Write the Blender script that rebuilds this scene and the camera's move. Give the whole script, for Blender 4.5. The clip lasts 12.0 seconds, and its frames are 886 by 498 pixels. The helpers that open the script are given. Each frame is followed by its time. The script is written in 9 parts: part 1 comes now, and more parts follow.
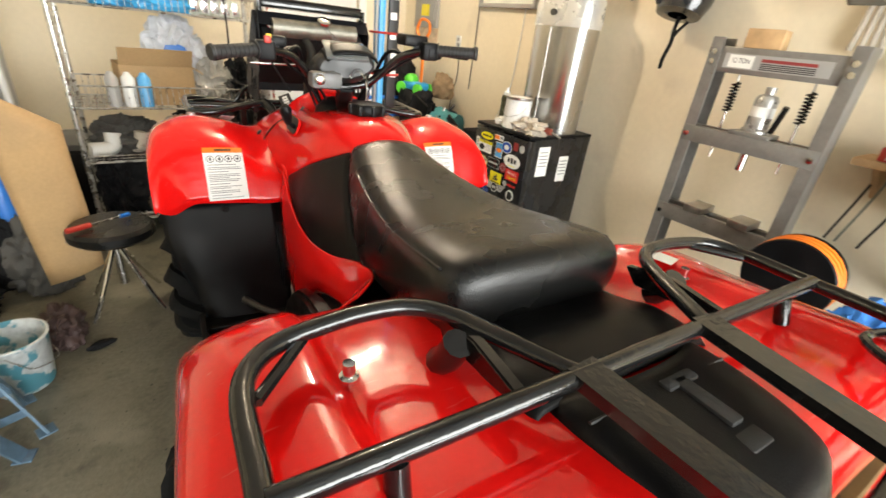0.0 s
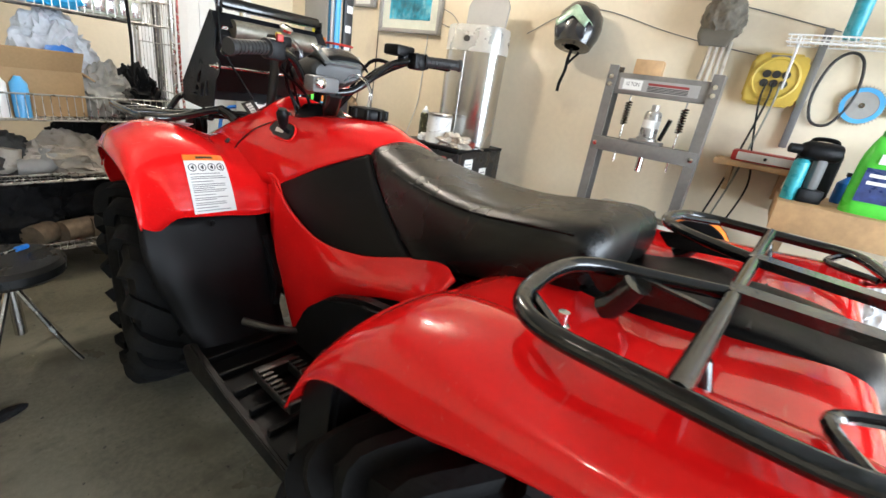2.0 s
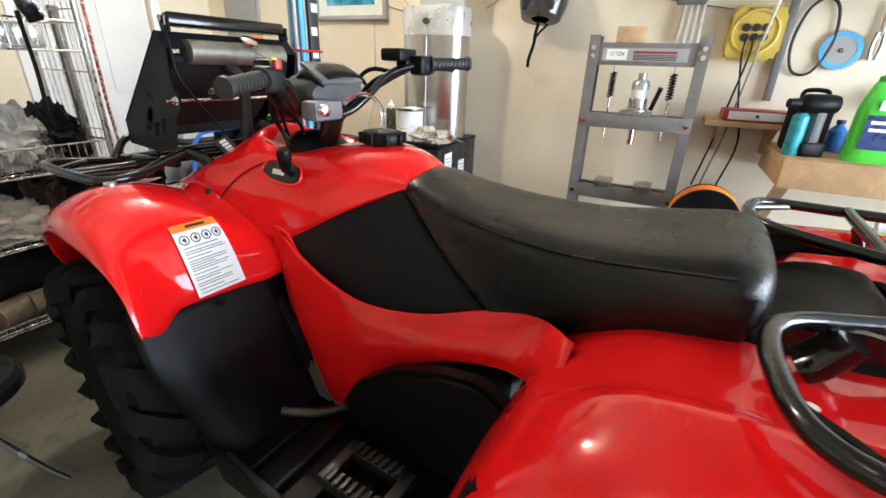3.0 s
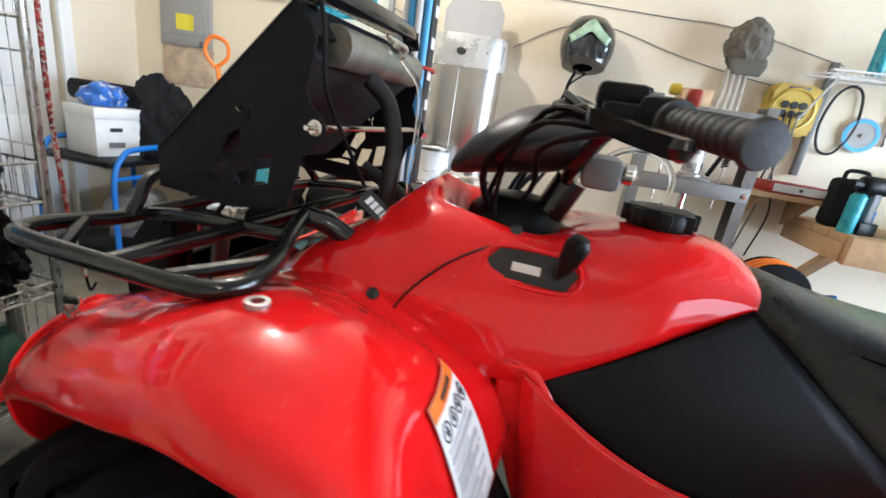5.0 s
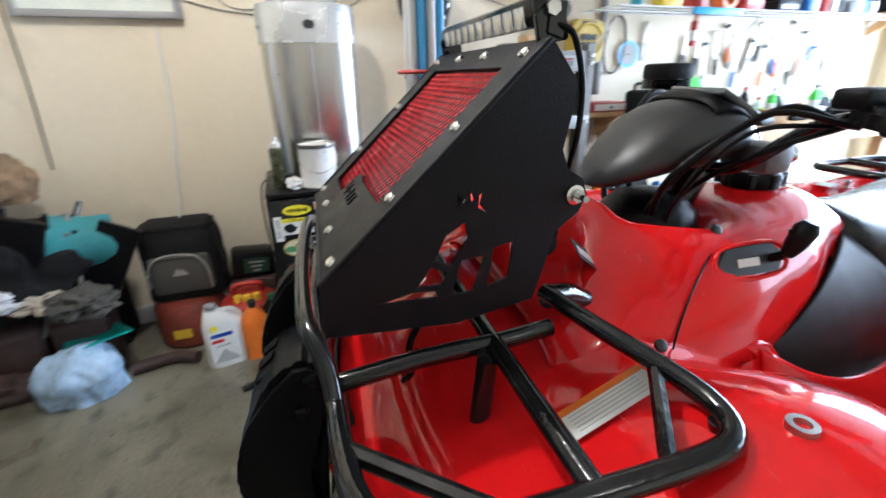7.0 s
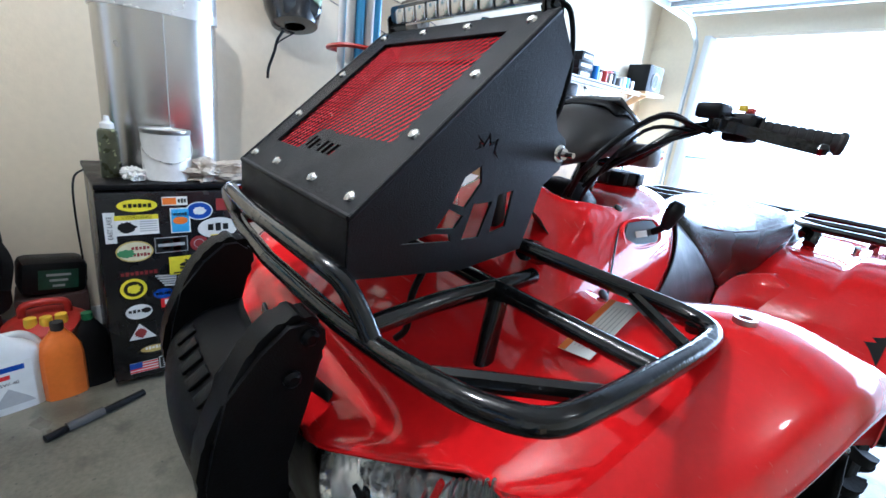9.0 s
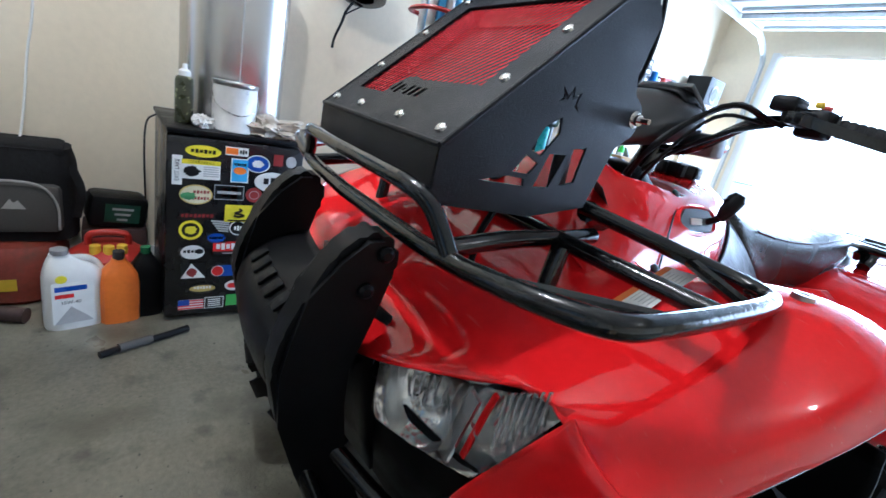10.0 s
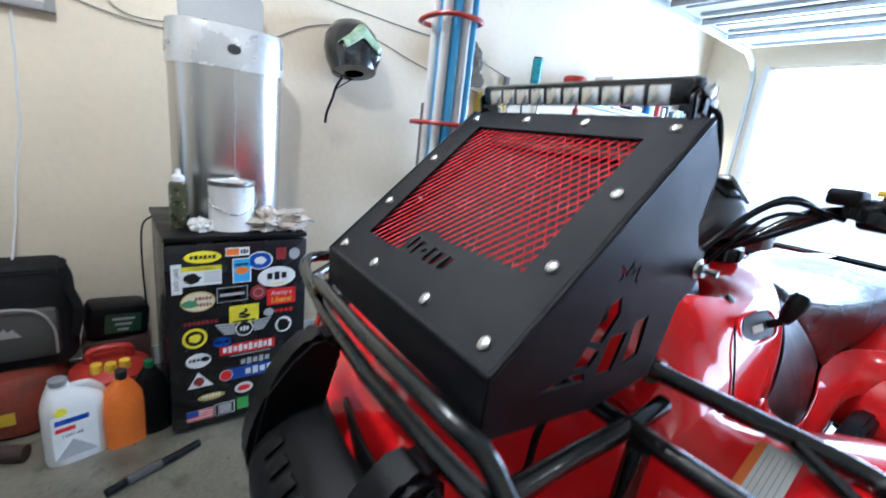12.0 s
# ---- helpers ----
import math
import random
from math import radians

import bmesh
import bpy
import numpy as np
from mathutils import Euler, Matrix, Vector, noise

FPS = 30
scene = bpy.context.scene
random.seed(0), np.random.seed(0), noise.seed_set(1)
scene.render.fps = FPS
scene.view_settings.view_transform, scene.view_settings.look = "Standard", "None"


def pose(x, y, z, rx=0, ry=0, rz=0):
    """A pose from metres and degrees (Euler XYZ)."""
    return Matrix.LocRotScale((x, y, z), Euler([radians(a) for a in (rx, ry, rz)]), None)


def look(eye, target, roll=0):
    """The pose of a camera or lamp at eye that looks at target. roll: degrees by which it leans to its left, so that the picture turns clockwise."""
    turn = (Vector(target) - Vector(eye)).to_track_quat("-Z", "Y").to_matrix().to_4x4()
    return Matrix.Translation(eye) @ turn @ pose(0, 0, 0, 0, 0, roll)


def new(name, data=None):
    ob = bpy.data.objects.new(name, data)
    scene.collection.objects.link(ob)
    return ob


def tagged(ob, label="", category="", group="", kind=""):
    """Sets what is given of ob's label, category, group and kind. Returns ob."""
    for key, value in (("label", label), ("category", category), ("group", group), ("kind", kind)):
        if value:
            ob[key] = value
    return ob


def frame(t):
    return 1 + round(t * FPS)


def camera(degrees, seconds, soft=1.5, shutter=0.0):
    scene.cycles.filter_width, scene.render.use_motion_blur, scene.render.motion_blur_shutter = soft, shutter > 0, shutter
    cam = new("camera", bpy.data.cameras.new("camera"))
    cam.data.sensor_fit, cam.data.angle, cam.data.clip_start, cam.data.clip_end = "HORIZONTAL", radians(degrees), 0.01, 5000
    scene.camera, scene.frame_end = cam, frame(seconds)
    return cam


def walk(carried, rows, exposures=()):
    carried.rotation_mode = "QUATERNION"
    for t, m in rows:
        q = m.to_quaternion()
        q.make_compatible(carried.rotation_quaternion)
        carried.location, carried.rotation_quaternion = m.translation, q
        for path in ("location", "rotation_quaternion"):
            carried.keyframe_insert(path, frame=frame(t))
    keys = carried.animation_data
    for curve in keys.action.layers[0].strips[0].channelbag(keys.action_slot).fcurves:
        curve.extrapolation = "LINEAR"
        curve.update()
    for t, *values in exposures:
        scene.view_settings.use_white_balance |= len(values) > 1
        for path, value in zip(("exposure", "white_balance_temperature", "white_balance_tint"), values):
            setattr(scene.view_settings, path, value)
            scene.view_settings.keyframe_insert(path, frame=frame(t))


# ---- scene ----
from mathutils.bvhtree import BVHTree

cam = camera(91.3, 12.0, shutter=0.35)
# seconds, eye x, y, z, turn rx, ry, rz
ROWS = [
    (0.0, 0.326, -0.444, 1.318, 63.71, -5.97, -34.63),
    (0.5, 0.280, -0.449, 1.330, 64.12, -5.78, -40.87),
    (1.0, 0.175, -0.356, 1.264, 64.11, -7.47, -42.24),
    (1.5, -0.036, -0.261, 1.199, 66.74, -7.75, -55.63),
    (2.0, -0.075, -0.187, 1.201, 69.27, -8.20, -53.28),
    (2.5, -0.056, 0.018, 1.258, 68.02, -3.17, -59.35),
    (2.7, -0.045, 0.081, 1.264, 67.51, -1.74, -60.94),
    (4.3, 0.064, 0.789, 1.310, 68.00, -9.15, -72.09),
    (4.5, 0.110, 0.876, 1.322, 69.01, -7.26, -72.54),
    (5.0, 0.137, 1.097, 1.203, 72.32, -8.38, -76.54),
    (5.5, 0.019, 1.281, 1.211, 71.24, -3.74, -89.17),
    (6.0, 0.054, 1.414, 1.186, 70.28, -10.08, -95.46),
    (6.5, 0.186, 1.667, 1.271, 68.39, -2.11, -96.66),
    (7.0, 0.332, 1.793, 1.293, 68.10, 1.03, -109.87),
    (7.5, 0.421, 1.911, 1.264, 70.47, -0.67, -129.85),
    (7.7, 0.427, 1.939, 1.220, 70.30, -3.71, -132.15),
    (9.3, 0.412, 2.032, 1.175, 72.95, -7.25, -130.51),
    (9.5, 0.414, 2.050, 1.168, 71.12, -7.71, -129.02),
    (10.0, 0.399, 2.084, 1.107, 71.68, -12.19, -125.89),
    (10.5, 0.406, 2.151, 1.083, 72.11, -12.69, -124.52),
    (11.0, 0.443, 2.214, 1.101, 73.34, -10.96, -125.19),
    (11.5, 0.508, 2.180, 1.156, 73.77, -8.12, -125.03),
    (12.0, 0.564, 2.049, 1.276, 75.40, -6.39, -127.05),
]
EXPOSURES = [(0.0, 0.14, 7000, 10), (0.5, 0.12, 6800, 10), (1.5, 0.06, 6000, 10), (2.5, 0.05, 5900, 10), (4.5, 0.06, 5450, 10), (6.5, 0.0, 5450, 10), (7.5, 0.03, 4850, 10), (9.5, 0.0, 4700, 10), (12.0, 0.03, 4700, 10)]
walk(cam, [(t, pose(x, y, z, a, b, c)) for t, x, y, z, a, b, c in ROWS], EXPOSURES)

# ---- light ----
world = bpy.data.worlds.new("sky_world")
scene.world = world
world.use_nodes = True
wn = world.node_tree
sky = wn.nodes.new("ShaderNodeTexSky")
sky.sky_type, sky.sun_disc = "NISHITA", False
sky.sun_elevation, sky.sun_rotation = radians(52), radians(200)
wn.links.new(sky.outputs[0], wn.nodes["Background"].inputs[0])
wn.nodes["Background"].inputs[1].default_value = 0.15


def lamp(name, kind, m, energy, color=(1, 1, 1), size=None, angle=None):
    data = bpy.data.lights.new(name, kind)
    data.energy, data.color = energy, color
    if size:
        data.shape, data.size, data.size_y = "RECTANGLE", size[0], size[1]
    if angle is not None:
        data.angle = radians(angle)
    ob = new(name, data)
    ob.matrix_world = m
    return ob


lamp("sun", "SUN", look((0, -12, 16), (0.6, -5.5, 0)), 4.0, (1.0, 0.95, 0.86), angle=0.5)
# daylight of the open garage door, standing in its opening
lamp("door_daylight", "AREA", look((1.2, -3.2, 1.2), (1.2, 0, 1.0)), 290, (0.90, 0.96, 1.0), size=(3.2, 2.1))
# warm bulbs of the two ceiling fixtures
BULBS = ((-0.9, 0.6, 2.46), (1.5, 2.1, 2.46))
for bx, by, bz in BULBS:
    l = lamp("bulb_light", "POINT", pose(bx, by, bz), 8 if bx < 0 else 66, (1.0, 0.86, 0.68))
    l.data.shadow_soft_size = 0.05

# ---- materials ----
def rgb(h):
    return tuple(((int(h[i:i + 2], 16) / 255 + 0.055) / 1.055) ** 2.4 if int(h[i:i + 2], 16) > 10 else int(h[i:i + 2], 16) / 3294.6 for i in (0, 2, 4))


def mat(name, col, rough=0.5, metal=0.0, vary=0.12, scale=6.0, fine=60.0, bump=0.0, bump_scale=None, coat=0.0, spots=None, island=0.0, rough_vary=0.1, spec=0.5, scratch=None):
    """A principled surface with two scales of variation in tone and gloss, and a fine relief."""
    m = bpy.data.materials.new(name)
    m.use_nodes = True
    nt = m.node_tree
    n, l = nt.nodes, nt.links
    bs = n["Principled BSDF"]
    if isinstance(col, str):
        col = rgb(col)
    tc = n.new("ShaderNodeTexCoord")
    a = n.new("ShaderNodeTexNoise")
    a.inputs["Scale"].default_value, a.inputs["Detail"].default_value = scale, 5
    b = n.new("ShaderNodeTexNoise")
    b.inputs["Scale"].default_value, b.inputs["Detail"].default_value = fine, 3
    for t in (a, b):
        l.new(tc.outputs["Object"], t.inputs["Vector"])
    mix = n.new("ShaderNodeMath")
    mix.operation = "MULTIPLY_ADD"
    l.new(b.outputs[0], mix.inputs[0])
    mix.inputs[1].default_value = 0.45
    l.new(a.outputs[0], mix.inputs[2])
    ramp = n.new("ShaderNodeMapRange")
    ramp.inputs[1].default_value, ramp.inputs[2].default_value = 0.45, 1.0
    ramp.inputs[3].default_value, ramp.inputs[4].default_value = 1 - vary, 1 + vary
    l.new(mix.outputs[0], ramp.inputs[0])
    tint = n.new("ShaderNodeMix")
    tint.data_type, tint.blend_type = "RGBA", "MULTIPLY"
    tint.inputs[0].default_value = 1
    tint.inputs[6].default_value = (*col, 1)
    comb = n.new("ShaderNodeCombineColor")
    for i in range(3):
        l.new(ramp.outputs[0], comb.inputs[i])
    l.new(comb.outputs[0], tint.inputs[7])
    out = tint.outputs[2]
    for sc, thr, scol, soft in spots if isinstance(spots, list) else [spots] if spots else []:
        s = n.new("ShaderNodeTexNoise")
        s.inputs["Scale"].default_value, s.inputs["Detail"].default_value = sc, 6
        l.new(tc.outputs["Object"], s.inputs["Vector"])
        r2 = n.new("ShaderNodeMapRange")
        r2.inputs[1].default_value, r2.inputs[2].default_value = thr, thr + soft
        l.new(s.outputs[0], r2.inputs[0])
        mx = n.new("ShaderNodeMix")
        mx.data_type = "RGBA"
        l.new(r2.outputs[0], mx.inputs[0])
        l.new(out, mx.inputs[6])
        mx.inputs[7].default_value = (*scol, 1)
        out = mx.outputs[2]
    if scratch:
        # fine pale scuffs, drawn out in one direction
        scol, amount = scratch
        mp = n.new("ShaderNodeMapping")
        mp.inputs["Scale"].default_value, mp.inputs["Rotation"].default_value = (14, 150, 90), (0.2, 0.3, 0.6)
        l.new(tc.outputs["Object"], mp.inputs["Vector"])
        sn = n.new("ShaderNodeTexNoise")
        sn.inputs["Scale"].default_value, sn.inputs["Detail"].default_value = 1.0, 6
        l.new(mp.outputs[0], sn.inputs["Vector"])
        r3 = n.new("ShaderNodeMapRange")
        r3.inputs[1].default_value, r3.inputs[2].default_value, r3.inputs[4].default_value = 0.66, 0.74, amount
        l.new(sn.outputs[0], r3.inputs[0])
        m3 = n.new("ShaderNodeMix")
        m3.data_type = "RGBA"
        l.new(r3.outputs[0], m3.inputs[0])
        l.new(out, m3.inputs[6])
        m3.inputs[7].default_value = (*scol, 1)
        out = m3.outputs[2]
    l.new(out, bs.inputs["Base Color"])
    rr = n.new("ShaderNodeMapRange")
    rr.inputs[1].default_value, rr.inputs[2].default_value = 0.35, 0.75
    rr.inputs[3].default_value, rr.inputs[4].default_value = max(0.02, rough - rough_vary), min(1, rough + rough_vary)
    l.new(a.outputs[0], rr.inputs[0])
    l.new(rr.outputs[0], bs.inputs["Roughness"])
    bs.inputs["Metallic"].default_value = metal
    bs.inputs["Specular IOR Level"].default_value = spec
    bs.inputs["Coat Weight"].default_value = coat
    bs.inputs["Coat Roughness"].default_value = 0.04
    if bump:
        bp = n.new("ShaderNodeBump")
        bp.inputs["Strength"].default_value, bp.inputs["Distance"].default_value = bump, 0.01
        t = b
        if bump_scale:
            t = n.new("ShaderNodeTexNoise")
            t.inputs["Scale"].default_value, t.inputs["Detail"].default_value = bump_scale, 4
            l.new(tc.outputs["Object"], t.inputs["Vector"])
        l.new(t.outputs[0], bp.inputs["Height"])
        l.new(bp.outputs[0], bs.inputs["Normal"])
    return m


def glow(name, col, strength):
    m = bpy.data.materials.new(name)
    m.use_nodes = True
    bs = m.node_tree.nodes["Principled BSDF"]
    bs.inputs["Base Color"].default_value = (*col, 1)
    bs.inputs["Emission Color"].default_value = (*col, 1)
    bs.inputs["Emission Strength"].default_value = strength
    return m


def glass(name, col=(1, 1, 1), rough=0.02, ior=1.45):
    m = bpy.data.materials.new(name)
    m.use_nodes = True
    bs = m.node_tree.nodes["Principled BSDF"]
    bs.inputs["Base Color"].default_value = (*col, 1)
    bs.inputs["Roughness"].default_value = rough
    bs.inputs["Transmission Weight"].default_value = 1
    bs.inputs["IOR"].default_value = ior
    return m


RED = mat("red_plastic", (0.78, 0.008, 0.008), 0.20, coat=0.85, vary=0.07, scale=9, fine=120, bump=0.02, bump_scale=55, spots=(60, 0.74, (0.50, 0.03, 0.028), 0.1), rough_vary=0.06, spec=0.1, scratch=((0.80, 0.10, 0.09), 0.5))
BLACKP = mat("black_textured_plastic", (0.0045, 0.0045, 0.005), 0.40, vary=0.25, scale=12, fine=300, bump=0.15, bump_scale=420, spec=0.17)
VINYL = mat("black_seat_vinyl", (0.0065, 0.0065, 0.0063), 0.29, vary=0.2, scale=8, fine=200, bump=0.14, bump_scale=320, rough_vary=0.08, spec=0.36)
STEELB = mat("black_painted_steel", (0.007, 0.007, 0.007), 0.13, vary=0.3, scale=14, fine=150, bump=0.09, bump_scale=70, coat=0.2, spots=(38, 0.72, (0.045, 0.03, 0.022), 0.08), rough_vary=0.05)
POWDER = mat("black_powder_coat", (0.006, 0.0066, 0.0085), 0.42, vary=0.2, scale=10, fine=400, bump=0.25, bump_scale=650, spec=0.22)
RUBBER = mat("tyre_rubber", (0.006, 0.006, 0.006), 0.75, vary=0.35, scale=9, fine=70, bump=0.2, spots=(7, 0.66, (0.02, 0.018, 0.015), 0.2), spec=0.15)
GRIPR = mat("grip_rubber", (0.018, 0.018, 0.018), 0.62, vary=0.2, scale=20, fine=200, bump=0.1)
CHROME = mat("bright_zinc", (0.72, 0.71, 0.68), 0.22, 1.0, vary=0.1, scale=30)
STEEL = mat("bare_steel", (0.45, 0.44, 0.42), 0.38, 1.0, vary=0.2, scale=25)
BRUSHED = mat("brushed_stainless", (0.56, 0.55, 0.53), 0.27, 1.0, vary=0.03, scale=2, fine=140, rough_vary=0.03)
ALU = mat("radiator_aluminium", (0.26, 0.25, 0.21), 0.5, 0.8, vary=0.35, scale=14, bump=0.1)
MESHRED = mat("red_expanded_mesh", (0.90, 0.030, 0.045), 0.26, 0.0, vary=0.1, scale=30, coat=0.6)
WHITEP = mat("white_plastic", (0.74, 0.74, 0.72), 0.4, vary=0.06)
PAPER = mat("label_white", (0.78, 0.78, 0.75), 0.45, vary=0.05, scale=20)
INK = mat("ink_black", (0.02, 0.02, 0.02), 0.5, vary=0.1)
ORANGE = mat("orange_plastic", (0.80, 0.20, 0.02), 0.4)
YELLOW = mat("yellow_plastic", (0.78, 0.55, 0.03), 0.42, spots=(14, 0.64, (0.45, 0.30, 0.03), 0.15))
GREEN = mat("green_plastic", (0.10, 0.62, 0.05), 0.35)
BLUE = mat("blue_plastic", (0.02, 0.16, 0.55), 0.4)
CYAN = mat("light_blue_plastic", (0.03, 0.34, 0.66), 0.4)
TEAL = mat("teal_fabric", (0.05, 0.24, 0.27), 0.8, vary=0.25, bump=0.2)
REDP = mat("red_container", (0.42, 0.03, 0.02), 0.45, vary=0.2, spots=(9, 0.6, (0.16, 0.06, 0.04), 0.2))
BROWNRED = mat("rusty_red_container", (0.20, 0.035, 0.02), 0.6, vary=0.35, spots=(12, 0.55, (0.10, 0.05, 0.03), 0.2))
DARKCAN = mat("dark_container", (0.05, 0.028, 0.025), 0.6, vary=0.3)
GREYP = mat("grey_plastic", (0.16, 0.16, 0.16), 0.5, vary=0.2)
GREYM = mat("grey_painted_steel", (0.19, 0.18, 0.165), 0.42, 0.2, vary=0.18, scale=16, spots=(40, 0.7, (0.10, 0.05, 0.03), 0.08))
PANELG = mat("panel_grey", (0.34, 0.335, 0.32), 0.5, vary=0.08)
CARD = mat("cardboard", (0.42, 0.27, 0.13), 0.8, vary=0.15, scale=4, fine=80, bump=0.06)
WOOD = mat("pine_wood", (0.50, 0.32, 0.16), 0.65, vary=0.25, scale=5, fine=35, bump=0.12, spots=(11, 0.66, (0.30, 0.17, 0.08), 0.12))
FABRIC = mat("black_fabric", (0.012, 0.012, 0.013), 0.85, vary=0.3, scale=14, bump=0.25, spec=0.15)
FABGREY = mat("grey_fabric", (0.065, 0.062, 0.056), 0.85, vary=0.15, scale=4, fine=120, bump=0.12, bump_scale=200)
RAG = mat("soiled_rag", (0.50, 0.45, 0.38), 0.85, vary=0.15, scale=6, bump=0.15, spots=(22, 0.58, (0.26, 0.20, 0.15), 0.2))
PLASTBAG = mat("thin_white_bag", (0.66, 0.68, 0.72), 0.35, vary=0.2, scale=20, bump=0.25, bump_scale=24)
BLUEBAG = mat("thin_blue_bag", (0.38, 0.52, 0.70), 0.35, vary=0.2, scale=20, bump=0.25, bump_scale=24)
WALL = mat("cream_wall_paint", (0.79, 0.70, 0.535), 0.68, vary=0.07, scale=1.2, fine=30, bump=0.12, bump_scale=60, spots=(2.6, 0.62, (0.63, 0.54, 0.41), 0.2))
TRIMW = mat("white_trim_paint", (0.78, 0.78, 0.76), 0.45, vary=0.05, scale=3)
CEIL = mat("ceiling_paint", (0.72, 0.69, 0.62), 0.8, vary=0.05, scale=2)
CONC = mat("garage_concrete", (0.148, 0.137, 0.100), 0.46, vary=0.5, scale=2.2, fine=60, bump=0.16, bump_scale=120, spots=[(1.5, 0.52, (0.215, 0.200, 0.150), 0.10), (3.2, 0.54, (0.085, 0.078, 0.052), 0.16), (9.0, 0.56, (0.060, 0.055, 0.040), 0.20), (46.0, 0.66, (0.035, 0.032, 0.026), 0.06)], rough_vary=0.2)
DRIVE = mat("driveway_concrete", (0.55, 0.53, 0.48), 0.8, vary=0.12, scale=0.8)
GRASS = mat("lawn", (0.07, 0.11, 0.03), 0.9, vary=0.3, scale=2)
DOORM = mat("door_panel_steel", (0.52, 0.55, 0.56), 0.5, vary=0.06)
WIRE = mat("zinc_wire", (0.55, 0.54, 0.51), 0.32, 0.9, vary=0.15, scale=30)
WIREWHITE = mat("white_coated_wire", (0.76, 0.76, 0.74), 0.4)
HOUSE = mat("facetted_reflector", (0.82, 0.82, 0.80), 0.16, 0.95, vary=0.15, scale=20, bump=0.5, bump_scale=38)
LED = mat("led_reflector", (0.80, 0.80, 0.78), 0.2, 0.8)
CLEAR = glass("clear_lens", ior=1.12)
CLEARP = glass("clear_plastic", (0.92, 0.95, 0.97), 0.15)
BULB = glow("bulb_glow", (1.0, 0.82, 0.60), 18)

# ---- mesh helpers ----
def place(ob, m, parent):
    if parent is not None:
        ob.parent = parent
    ob.matrix_basis = m if m is not None else Matrix()
    return ob


def part(name, bm, material, parent=None, label="", m=None, smooth=True, solid=0.0, bevel=0.0):
    """Links a bmesh as one mesh object, under a thing or a part."""
    me = bpy.data.meshes.new(name)
    bmesh.ops.recalc_face_normals(bm, faces=bm.faces)
    bm.to_mesh(me)
    bm.free()
    mats = material if isinstance(material, (list, tuple)) else [material]
    for k in mats:
        me.materials.append(k)
    if smooth:
        me.shade_smooth()
        me.set_sharp_from_angle(angle=radians(38))
    ob = new(name, me)
    place(ob, m, parent)
    if solid:
        s = ob.modifiers.new("thickness", "SOLIDIFY")
        s.thickness, s.offset = solid, -1
    if bevel:
        b = ob.modifiers.new("edge", "BEVEL")
        b.width, b.segments, b.limit_method = bevel, 2, "ANGLE"
        b.angle_limit = radians(40)
    if label:
        ob["label"] = label
    return ob


def thing(name, m, label, category, group=""):
    ob = new(name)
    ob.empty_display_size = 0.1
    ob.matrix_basis = m
    return tagged(ob, label, category, group)


def box_bm(sx, sy, sz, at=(0, 0, 0), bm=None, rot=None, bev=0.0):
    """A box whose base is centred on at; bev rounds its edges."""
    out = bm or bmesh.new()
    g = bmesh.new()
    bmesh.ops.create_cube(g, size=1)
    bmesh.ops.scale(g, vec=(sx, sy, sz), verts=g.verts)
    if bev:
        bmesh.ops.bevel(g, geom=g.edges[:], offset=bev, segments=2, affect="EDGES", profile=0.5)
    if rot is not None:
        bmesh.ops.transform(g, matrix=rot, verts=g.verts)
    bmesh.ops.translate(g, vec=(at[0], at[1], at[2] + (0 if rot is not None else sz / 2)), verts=g.verts)
    return join(out, g)


def join(a, b):
    vs = {v: a.verts.new(v.co) for v in b.verts}
    for f in b.faces:
        nf = a.faces.new([vs[v] for v in f.verts])
        nf.material_index, nf.smooth = f.material_index, f.smooth
    b.free()
    return a


def spline(pts, n, closed=False):
    """Catmull-Rom through points of any size; n steps a span."""
    P = np.array(pts, float)
    k = len(P)
    out = []
    spans = k if closed else k - 1
    for i in range(spans):
        if closed:
            p0, p1, p2, p3 = P[(i - 1) % k], P[i], P[(i + 1) % k], P[(i + 2) % k]
        else:
            p1, p2 = P[i], P[i + 1]
            p0 = P[i - 1] if i else 2 * p1 - p2
            p3 = P[i + 2] if i + 2 < k else 2 * p2 - p1
        for j in range(n):
            t = j / n
            out.append(0.5 * (2 * p1 + (p2 - p0) * t + (2 * p0 - 5 * p1 + 4 * p2 - p3) * t * t + (3 * p1 - p0 - 3 * p2 + p3) * t ** 3))
    if not closed:
        out.append(P[-1])
    return np.array(out)


def loft(rows, nu=4, nv=4, mirror=False, closed=False, bm=None, caps=False):
    """A smooth sheet through rows of control points."""
    R = np.array(rows, float)
    R = spline(R, nu)
    R = np.array([spline(r, nv, closed) for r in R])
    bm = bm or bmesh.new()
    sides = (1, -1) if mirror else (1,)
    for s in sides:
        vs = [[bm.verts.new((p[0] * s, p[1], p[2])) for p in r] for r in R]
        m = len(vs[0])
        for i in range(len(vs) - 1):
            for j in range(m if closed else m - 1):
                q = [vs[i][j], vs[i][(j + 1) % m], vs[i + 1][(j + 1) % m], vs[i + 1][j]]
                bm.faces.new(q if s > 0 else q[::-1])
        if caps and closed:
            for r in (vs[0], vs[-1]):
                bm.faces.new(r)
    if mirror:
        bmesh.ops.remove_doubles(bm, verts=bm.verts, dist=0.0008)
    return bm


